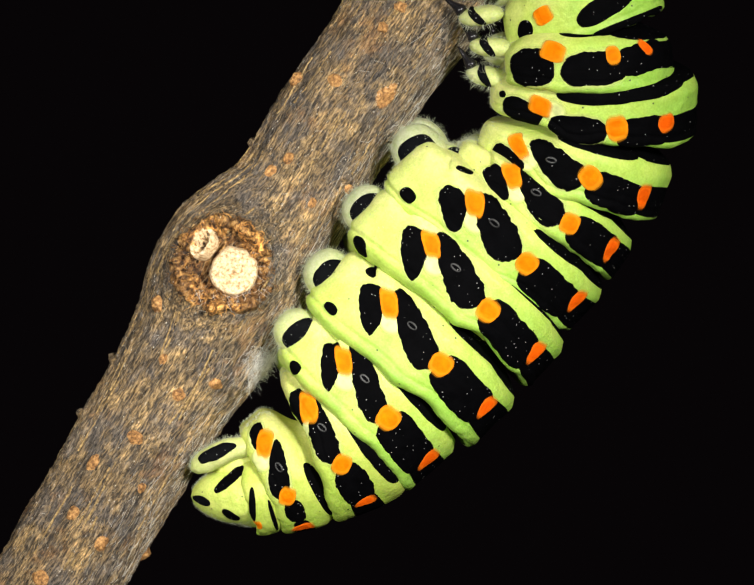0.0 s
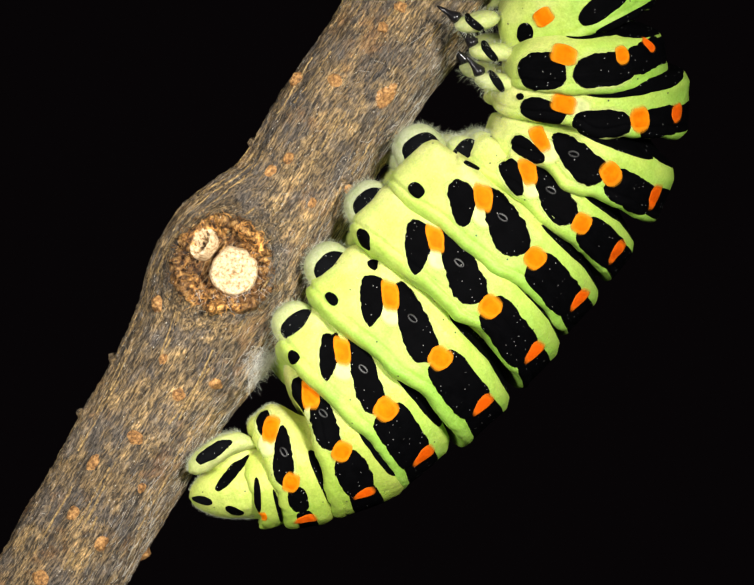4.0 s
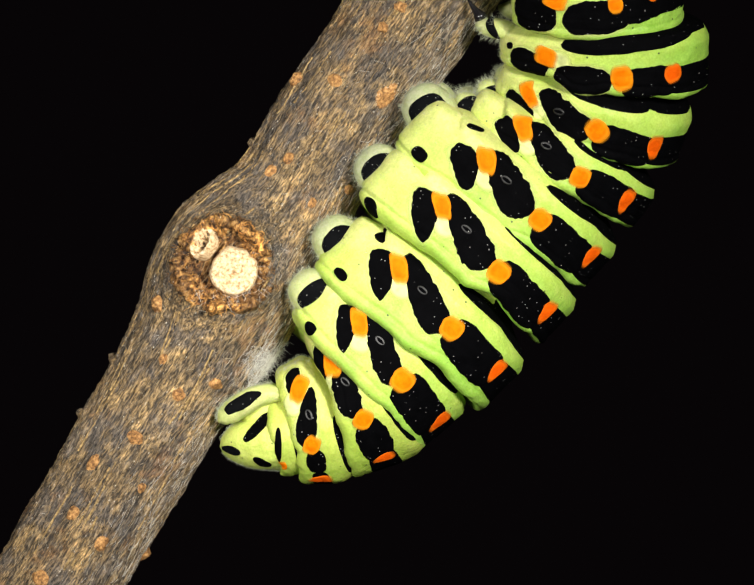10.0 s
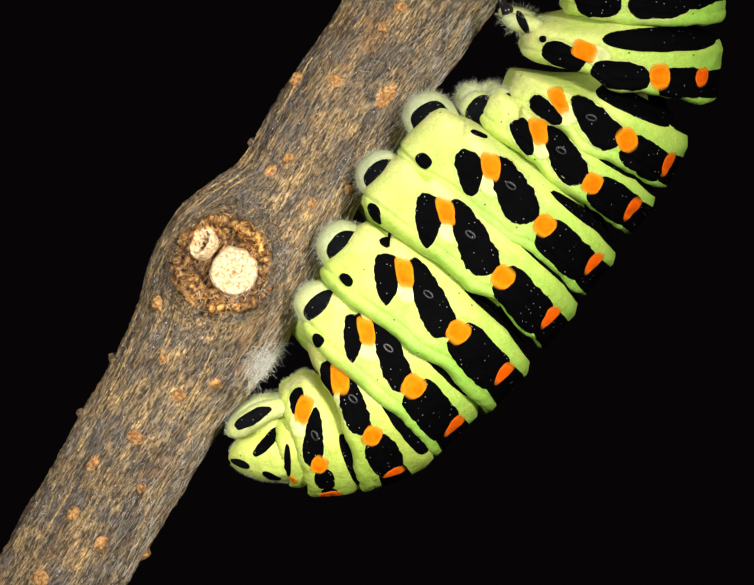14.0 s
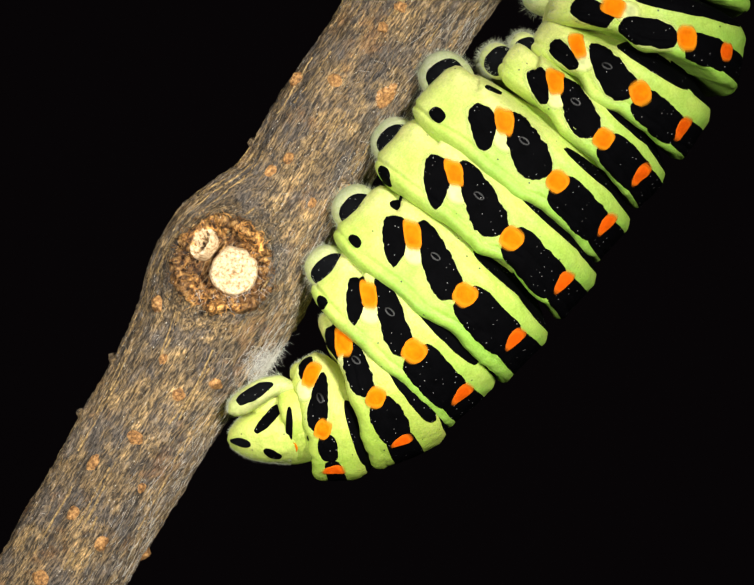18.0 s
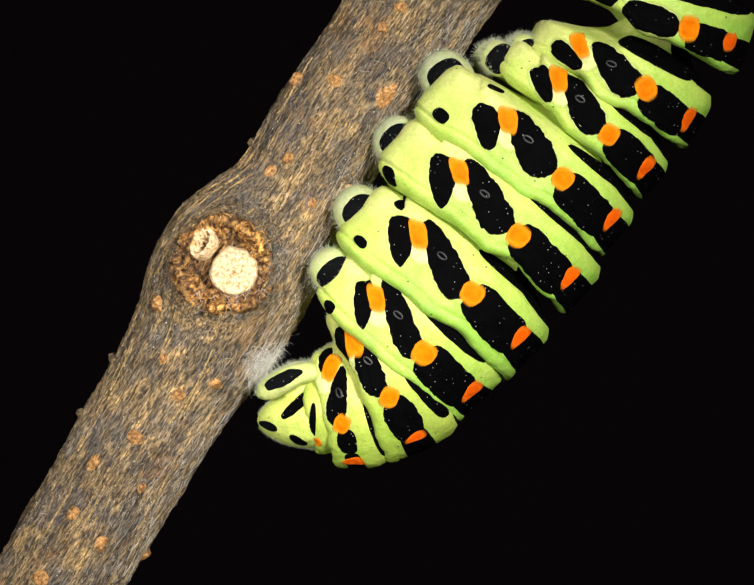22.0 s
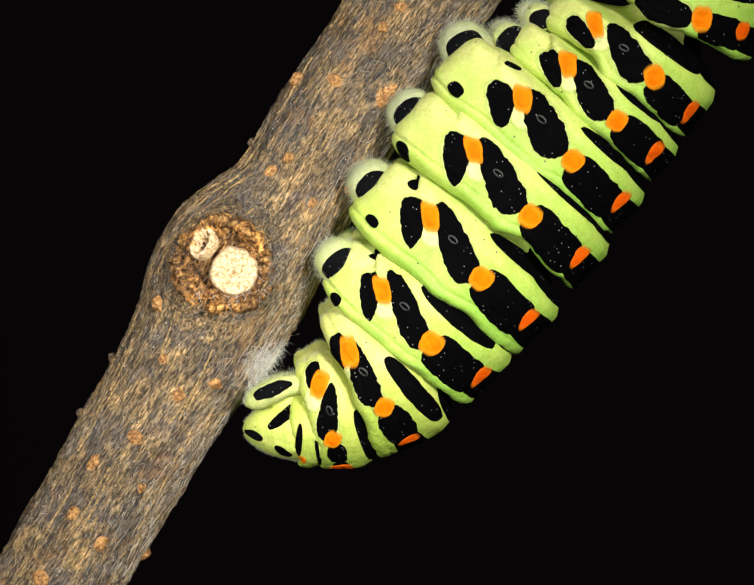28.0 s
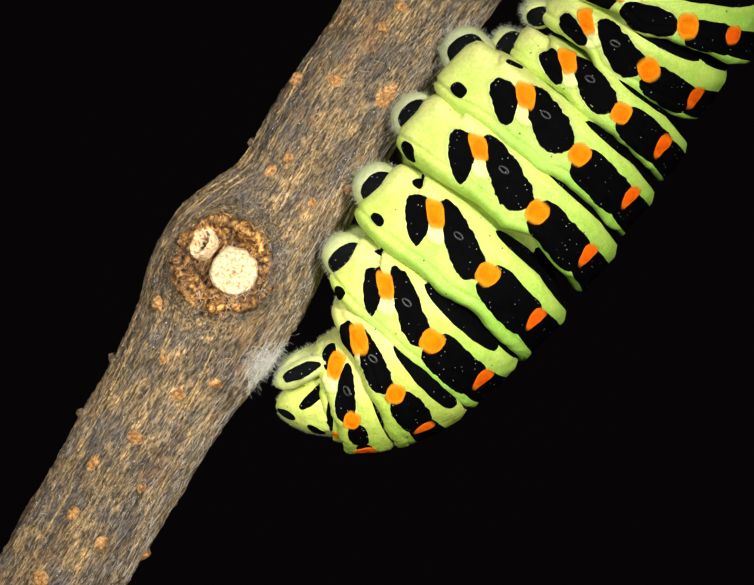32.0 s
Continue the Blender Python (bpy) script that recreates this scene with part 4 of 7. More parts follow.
def motions():
    walk(RINGS[0], [
        (0, posed(-5.46, 0.00, -8.08, 85.5, -3.6, 1.0)), (0.5, posed(-5.43, 0.00, -8.28, 85.8, -4.3, 1.7)), (1, posed(-5.55, 0.00, -8.00, 85.9, -2.4, 0.7)),
        (1.5, posed(-5.45, 0.00, -7.95, 83.3, -3.0, 1.4)), (2, posed(-5.45, 0.00, -7.96, 83.4, -3.6, 1.4)), (2.5, posed(-5.44, 0.00, -7.82, 80.3, -4.2, 1.1)),
        (3, posed(-5.56, 0.00, -8.01, 83.3, -4.5, 0.7)), (3.5, posed(-5.61, 0.00, -7.67, 81.3, -0.7, -6.9)), (5.5, posed(-5.53, 0.00, -8.55, 70.4, -0.5, -0.2)),
        (6, posed(-5.23, 0.00, -7.54, 85.6, 0.2, -1.9)), (6.5, posed(-5.33, 0.00, -7.81, 79.2, 0.0, 0.0)), (7, posed(-4.84, 0.00, -7.31, 50.4, 1.5, 0.5)),
        (7.5, posed(-4.73, 0.00, -7.66, 67.0, -0.9, -0.3)), (8, posed(-4.79, 0.00, -7.79, 69.8, -0.9, -0.3)), (8.5, posed(-4.69, 0.00, -6.84, 85.0, -0.4, -0.1)),
        (9, posed(-4.25, 0.00, -5.76, 89.3, 1.6, -0.8)), (9.5, posed(-4.47, 0.00, -6.34, 92.9, -0.2, -1.4)), (10, posed(-4.31, 0.00, -5.80, 80.1, -0.3, -0.1)),
        (10.5, posed(-4.50, 0.00, -6.16, 90.7, -0.5, -0.2)), (11, posed(-4.90, 0.00, -6.93, 84.8, -0.7, -0.2)), (11.5, posed(-4.24, -0.04, -5.55, 84.0, 5.1, -1.8)),
        (12, posed(-4.93, 0.00, -7.42, 72.7, 4.7, 0.9)), (12.5, posed(-4.86, -0.06, -6.02, 88.9, 7.6, -2.9)), (13, posed(-4.66, 0.00, -7.17, 63.7, 4.8, 1.2)),
        (13.5, posed(-4.68, 0.00, -6.57, 83.7, 0.4, 0.1)), (14, posed(-3.95, 0.00, -6.29, 80.5, 4.5, -1.0)), (14.5, posed(-3.97, 0.00, -6.44, 70.7, -1.1, -1.0)),
        (16.5, posed(-3.85, 0.00, -5.77, 90.1, 3.2, 1.3)), (17, posed(-3.85, 0.00, -5.64, 86.8, -1.5, 2.5)), (17.5, posed(-3.97, 0.00, -5.35, 99.2, -0.6, -0.2)),
        (18, posed(-4.00, 0.00, -5.52, 80.2, -2.5, -6.4)), (18.5, posed(-3.86, 0.00, -5.11, 96.0, 1.2, 0.5)), (19, posed(-4.11, 0.00, -5.37, 100.1, -0.1, -0.0)),
        (19.5, posed(-3.22, 0.00, -4.85, 77.5, -0.7, -4.3)), (20, posed(-3.36, 0.00, -4.59, 97.4, -1.1, 4.0)), (20.5, posed(-4.63, 0.00, -6.83, 75.1, -0.2, -0.1)),
        (21, posed(-3.86, 0.00, -5.77, 100.6, -3.1, 0.6)), (21.5, posed(-4.43, 0.00, -5.85, 97.6, -0.5, -2.3)), (22, posed(-2.72, 0.00, -4.91, 84.5, 0.7, 0.7)),
        (22.5, posed(-4.29, 0.00, -5.98, 102.1, 0.5, -0.8)), (23, posed(-2.58, 0.00, -4.42, 79.4, -0.8, -0.7)), (23.5, posed(-4.04, 0.00, -5.23, 100.7, 1.9, 7.5)),
        (24, posed(-4.16, 0.00, -5.17, 91.5, 1.9, 0.6)), (24.5, posed(-4.32, 0.00, -5.50, 92.6, 2.2, 0.6)), (25, posed(-4.70, 0.00, -6.18, 86.9, 1.6, -0.3)),
        (25.5, posed(-4.74, 0.00, -6.35, 83.2, 1.3, -0.8)), (27.5, posed(-3.45, 0.00, -5.76, 99.6, -5.7, -3.1)), (28, posed(-3.30, 0.00, -5.38, 88.1, 1.9, -0.9)),
        (28.5, posed(-3.94, 0.00, -5.77, 108.2, -2.1, -2.5)), (29, posed(-3.17, 0.00, -4.44, 94.0, 0.6, -0.2)), (29.5, posed(-3.95, 0.00, -5.49, 91.3, 0.9, -3.7)),
        (30, posed(-3.50, 0.00, -5.01, 96.9, 2.7, 0.1)), (30.5, posed(-1.70, 0.00, -3.91, 86.9, 3.5, -2.8)), (31, posed(-2.64, 0.00, -4.57, 108.3, 0.9, 0.4)),
        (31.5, posed(-3.48, 0.00, -5.64, 90.3, -0.7, 0.9)), (32, posed(-1.95, 0.00, -4.35, 85.4, 8.4, 2.5)),
    ])
    walk(RINGS["n"], [
        (0, posed(-4.90, 0.00, -8.29, 76.0, 2.0, 0.4)), (0.5, posed(-4.82, -0.02, -8.51, 77.0, 0.9, 0.4)), (1, posed(-4.96, -0.01, -8.23, 76.6, 1.2, -0.2)),
        (1.5, posed(-4.81, -0.02, -8.05, 74.9, 0.7, 0.1)), (2, posed(-4.83, -0.02, -8.14, 74.8, -0.3, 0.2)), (2.5, posed(-4.80, -0.05, -7.87, 72.1, -2.1, -0.6)),
        (3, posed(-4.94, -0.03, -8.18, 74.4, -2.4, 0.0)), (3.5, posed(-4.88, -0.02, -7.91, 75.0, -1.6, -5.6)), (5.5, posed(-4.77, 0.03, -8.66, 67.9, 1.7, 1.0)),
        (6, posed(-4.64, 0.04, -7.89, 80.4, 3.0, -0.6)), (6.5, posed(-4.63, 0.04, -8.07, 75.5, 3.5, 0.7)), (7, posed(-4.14, 0.03, -7.32, 58.6, 4.5, 0.3)),
        (7.5, posed(-4.14, 0.03, -7.78, 66.8, 4.1, -0.0)), (8, posed(-4.13, 0.01, -7.88, 67.8, 2.0, -0.4)), (8.5, posed(-3.95, 0.02, -7.13, 80.0, 1.9, 0.2)),
        (9, posed(-3.85, 0.04, -5.86, 84.9, 5.2, -0.4)), (9.5, posed(-4.05, 0.05, -6.51, 84.1, 5.0, -0.5)), (10, posed(-3.86, 0.02, -5.82, 77.7, 3.2, -0.3)),
        (10.5, posed(-4.10, 0.02, -6.27, 84.7, 3.1, -0.6)), (11, posed(-4.37, 0.00, -6.94, 79.1, 2.4, -1.1)), (11.5, posed(-3.58, 0.02, -5.89, 80.3, 5.4, -1.4)),
        (12, posed(-4.45, 0.01, -7.67, 67.7, 5.9, -0.8)), (12.5, posed(-4.12, 0.03, -6.46, 82.7, 7.6, -2.0)), (13, posed(-4.07, 0.03, -7.38, 63.0, 4.7, 1.3)),
        (13.5, posed(-4.03, 0.04, -6.91, 79.1, 3.4, 0.6)), (14, posed(-3.52, 0.07, -6.31, 76.7, 8.7, 0.1)), (14.5, posed(-3.55, 0.05, -6.32, 69.1, 5.7, -0.2)),
        (16.5, posed(-3.33, 0.04, -5.97, 83.1, 1.5, 3.0)), (17, posed(-3.32, 0.02, -5.93, 80.5, -1.2, 3.6)), (17.5, posed(-3.64, -0.04, -5.89, 94.2, -4.1, -0.3)),
        (18, posed(-3.44, 0.00, -5.25, 77.9, -4.8, -3.1)), (18.5, posed(-3.47, 0.00, -5.19, 89.7, -2.0, 0.7)), (19, posed(-3.73, 0.00, -5.48, 93.1, -2.9, 1.4)),
        (19.5, posed(-2.10, -0.07, -5.63, 77.5, -4.9, -4.9)), (20, posed(-3.07, -0.02, -5.14, 92.2, -4.5, 3.0)), (20.5, posed(-3.96, -0.02, -7.14, 71.6, -1.7, 0.0)),
        (21, posed(-3.48, 0.00, -5.96, 93.3, -1.7, 0.9)), (21.5, posed(-3.99, 0.03, -5.93, 89.6, 0.2, -0.3)), (22, posed(-2.31, 0.03, -4.90, 80.5, 0.2, 2.8)),
        (22.5, posed(-3.88, 0.02, -6.00, 93.0, 0.4, 0.4)), (23, posed(-2.22, -0.10, -4.63, 77.7, -2.3, -5.1)), (23.5, posed(-3.63, 0.01, -6.22, 95.3, 2.9, 4.7)),
        (24, posed(-3.82, 0.00, -5.54, 87.3, 0.3, 0.3)), (24.5, posed(-3.96, 0.02, -5.90, 86.6, 1.3, 0.9)), (25, posed(-4.22, 0.02, -6.24, 80.8, 1.9, 0.2)),
        (25.5, posed(-4.21, 0.03, -6.45, 78.7, 1.7, 0.6)), (27.5, posed(-3.03, 0.05, -5.98, 89.7, 3.7, -0.4)), (28, posed(-2.99, 0.08, -5.46, 81.9, 9.3, 0.3)),
        (28.5, posed(-3.53, 0.08, -6.01, 96.8, 6.8, -0.3)), (29, posed(-2.78, 0.00, -4.97, 87.7, -0.0, 0.2)), (29.5, posed(-3.53, 0.06, -5.50, 83.7, 2.6, -0.2)),
        (30, posed(-3.17, 0.04, -5.40, 88.9, 3.6, 1.1)), (30.5, posed(-1.48, 0.03, -4.18, 80.5, 5.1, -2.1)), (31, posed(-2.33, 0.02, -4.99, 99.4, 2.4, 0.2)),
        (31.5, posed(-3.02, 0.02, -6.01, 83.6, 1.6, 1.3)), (32, posed(-1.64, 0.10, -4.42, 79.2, 9.6, 4.0)),
    ])
    walk(RINGS[1], [
        (0, posed(-4.07, 0.00, -7.48, 64.4, 7.7, -0.2)), (0.5, posed(-3.95, 0.00, -7.72, 66.1, 6.0, -1.0)), (1, posed(-4.06, 0.00, -7.44, 65.1, 4.7, -1.1)),
        (1.5, posed(-3.90, 0.00, -7.36, 64.6, 4.5, -1.2)), (2, posed(-3.90, 0.00, -7.38, 64.4, 3.0, -0.9)), (2.5, posed(-3.85, 0.00, -7.16, 62.1, 0.1, -2.3)),
        (3, posed(-3.99, 0.00, -7.46, 63.4, -0.3, -0.7)), (3.5, posed(-3.84, 0.00, -7.18, 67.2, -2.4, -4.3)), (5.5, posed(-3.94, 0.00, -7.71, 65.0, 3.9, 2.2)),
        (6, posed(-3.69, 0.00, -7.11, 74.0, 5.9, 0.7)), (6.5, posed(-3.74, 0.00, -7.29, 70.9, 7.0, 1.4)), (7, posed(-3.32, 0.00, -6.58, 68.6, 7.5, 0.2)),
        (7.5, posed(-3.44, 0.00, -6.94, 66.5, 9.0, 0.2)), (8, posed(-3.38, 0.00, -6.96, 65.3, 5.0, -0.4)), (8.5, posed(-2.95, 0.00, -6.37, 74.0, 4.2, 0.5)),
        (9, posed(-3.06, 0.00, -5.52, 79.6, 8.7, 0.1)), (9.5, posed(-3.10, 0.00, -5.93, 73.3, 10.2, 0.3)), (10, posed(-2.91, 0.00, -5.37, 74.8, 6.6, -0.5)),
        (10.5, posed(-3.21, 0.00, -5.86, 77.5, 6.6, -1.1)), (11, posed(-3.36, 0.00, -6.44, 72.1, 5.5, -1.9)), (11.5, posed(-2.63, 0.00, -5.20, 75.9, 5.7, -1.1)),
        (12, posed(-3.61, 0.00, -6.88, 61.6, 7.0, -2.5)), (12.5, posed(-3.09, 0.00, -5.80, 75.1, 7.7, -1.0)), (13, posed(-3.17, 0.00, -6.37, 62.2, 4.6, 1.4)),
        (13.5, posed(-3.13, 0.00, -6.18, 73.4, 6.5, 1.1)), (14, posed(-2.66, 0.00, -5.95, 72.0, 12.9, 1.3)), (14.5, posed(-2.67, 0.00, -5.67, 67.1, 12.6, 0.6)),
        (16.5, posed(-2.34, 0.00, -5.59, 74.4, -0.3, 4.6)), (17, posed(-2.44, 0.00, -5.34, 72.8, -0.8, 4.6)), (17.5, posed(-2.45, 0.00, -5.61, 88.2, -7.6, -0.3)),
        (18, posed(-2.29, 0.00, -5.23, 75.1, -7.2, 0.1)), (18.5, posed(-2.48, 0.00, -5.25, 82.1, -5.2, 0.9)), (19, posed(-2.65, 0.00, -5.58, 84.6, -5.7, 2.8)),
        (19.5, posed(-1.79, 0.00, -4.67, 77.5, -9.0, -5.5)), (20, posed(-1.99, 0.00, -4.97, 85.8, -8.0, 1.9)), (20.5, posed(-3.19, 0.00, -6.39, 67.3, -3.1, 0.1)),
        (21, posed(-2.37, 0.00, -5.88, 84.4, -0.3, 1.3)), (21.5, posed(-2.83, 0.00, -5.91, 79.7, 0.8, 1.8)), (22, posed(-1.40, 0.00, -4.70, 75.7, -0.3, 4.9)),
        (22.5, posed(-2.98, 0.00, -6.15, 81.9, 0.2, 1.6)), (23, posed(-1.38, 0.00, -4.30, 75.7, -3.9, -9.5)), (23.5, posed(-2.82, 0.00, -5.71, 88.6, 4.0, 1.9)),
        (24, posed(-2.87, 0.00, -5.24, 82.3, -1.2, -0.0)), (24.5, posed(-3.04, 0.00, -5.49, 79.2, 0.4, 1.3)), (25, posed(-3.36, 0.00, -5.92, 73.4, 2.2, 0.7)),
        (25.5, posed(-3.29, 0.00, -5.96, 73.1, 2.0, 2.0)), (27.5, posed(-2.07, 0.00, -5.16, 77.6, 13.1, 2.4)), (28, posed(-2.10, 0.00, -4.78, 74.3, 16.8, 1.4)),
        (28.5, posed(-2.48, 0.00, -5.33, 82.8, 15.8, 1.9)), (29, posed(-1.67, 0.00, -4.36, 80.1, -0.7, 0.7)), (29.5, posed(-2.52, 0.00, -5.15, 74.4, 4.3, 3.2)),
        (30, posed(-2.22, 0.00, -4.87, 79.2, 4.4, 2.1)), (30.5, posed(-0.93, 0.00, -3.65, 72.7, 6.7, -1.5)), (31, posed(-1.42, 0.00, -4.64, 88.5, 3.8, 0.1)),
        (31.5, posed(-2.13, 0.00, -5.26, 75.4, 3.9, 1.7)), (32, posed(-1.16, 0.00, -4.16, 71.6, 10.8, 5.5)),
    ])
    walk(RINGS[2], [
        (0, posed(-2.11, 0.00, -6.11, 60.7, 6.9, -0.0)), (0.5, posed(-1.92, 0.00, -6.25, 60.3, 7.4, -2.0)), (1, posed(-2.07, 0.00, -6.04, 61.0, 4.4, -1.6)),
        (1.5, posed(-1.95, 0.00, -5.91, 61.4, 4.9, -2.8)), (2, posed(-1.89, 0.00, -5.88, 61.1, 3.8, -0.7)), (2.5, posed(-1.89, 0.00, -5.68, 61.0, -0.1, -2.7)),
        (3, posed(-1.96, 0.00, -6.01, 61.4, 0.1, -0.8)), (3.5, posed(-2.02, 0.00, -5.86, 63.4, 0.0, -3.1)), (5.5, posed(-2.19, 0.00, -6.23, 58.9, 3.4, 0.9)),
        (6, posed(-1.86, 0.00, -5.84, 62.7, 7.3, 1.6)), (6.5, posed(-1.86, 0.00, -5.98, 61.2, 5.7, 0.1)), (7, posed(-1.57, 0.00, -5.18, 60.1, 5.5, -3.3)),
        (7.5, posed(-1.58, 0.00, -5.41, 57.9, 5.1, 0.7)), (8, posed(-1.70, 0.00, -5.41, 56.2, 2.7, -1.8)), (8.5, posed(-1.03, 0.00, -4.99, 61.4, 4.7, -0.0)),
        (9, posed(-1.31, 0.00, -4.52, 64.2, 9.5, 2.9)), (9.5, posed(-1.35, 0.00, -4.69, 60.8, 9.9, 2.2)), (10, posed(-1.27, 0.00, -4.23, 63.2, 8.0, -1.0)),
        (10.5, posed(-1.45, 0.00, -4.73, 63.8, 9.1, 0.6)), (11, posed(-1.44, 0.00, -5.06, 62.4, 6.8, -0.7)), (11.5, posed(-1.08, 0.00, -4.34, 65.1, 3.8, -3.2)),
        (12, posed(-1.51, 0.00, -5.15, 60.6, 7.3, -0.1)), (12.5, posed(-1.20, 0.00, -4.74, 65.6, 5.4, -3.9)), (13, posed(-1.34, 0.00, -4.86, 59.8, 2.6, -1.5)),
        (13.5, posed(-1.23, 0.00, -5.01, 63.3, 5.6, -1.8)), (14, posed(-0.97, 0.00, -4.86, 61.4, 9.4, -1.1)), (14.5, posed(-0.87, 0.00, -4.31, 57.5, 3.9, -1.5)),
        (16.5, posed(-0.60, 0.00, -4.29, 58.8, 2.4, 2.4)), (17, posed(-0.55, 0.00, -3.88, 59.6, -0.0, 1.7)), (17.5, posed(-0.64, 0.00, -4.76, 68.6, -6.3, -0.8)),
        (18, posed(-0.49, 0.00, -3.92, 61.0, -4.5, -1.1)), (18.5, posed(-0.66, 0.00, -4.19, 65.7, -2.7, 0.8)), (19, posed(-0.81, 0.00, -4.66, 67.0, -4.3, 0.2)),
        (19.5, posed(-0.31, 0.00, -3.62, 61.8, -4.4, -5.5)), (20, posed(-0.24, 0.00, -4.16, 67.0, -6.1, 1.9)), (20.5, posed(-1.20, 0.00, -4.78, 60.2, -2.2, 1.4)),
        (21, posed(-0.54, 0.00, -4.85, 68.6, 0.6, 0.8)), (21.5, posed(-0.91, 0.00, -4.77, 66.0, 0.5, -0.1)), (22, posed(-0.09, 0.00, -3.67, 58.5, 1.1, -0.6)),
        (22.5, posed(-1.03, 0.00, -5.07, 67.7, 1.0, 1.0)), (23, posed(0.02, 0.00, -3.44, 61.6, -2.1, -9.5)), (23.5, posed(-0.84, 0.00, -5.10, 70.8, 0.6, 0.8)),
        (24, posed(-0.93, 0.00, -4.31, 66.7, 0.1, -0.8)), (24.5, posed(-1.06, 0.00, -4.41, 64.9, 1.4, 1.1)), (25, posed(-1.33, 0.00, -4.56, 62.5, 3.1, 0.0)),
        (25.5, posed(-1.36, 0.00, -4.50, 61.7, 4.9, -0.5)), (27.5, posed(-0.34, 0.00, -3.85, 62.0, 10.9, -0.1)), (28, posed(-0.40, 0.00, -3.49, 59.1, 12.5, 3.6)),
        (28.5, posed(-0.69, 0.00, -4.17, 66.1, 12.6, 1.2)), (29, posed(0.12, 0.00, -3.16, 63.7, 0.7, -2.1)), (29.5, posed(-0.65, 0.00, -3.77, 60.8, 4.4, 1.5)),
        (30, posed(-0.50, 0.00, -3.68, 62.0, 4.7, 0.8)), (30.5, posed(0.38, 0.00, -2.45, 59.2, 8.3, 3.4)), (31, posed(0.11, 0.00, -3.76, 67.5, 5.5, -1.5)),
        (31.5, posed(-0.35, 0.00, -3.83, 61.2, 5.9, 0.0)), (32, posed(0.27, 0.00, -3.09, 57.2, 7.6, 6.5)),
    ])
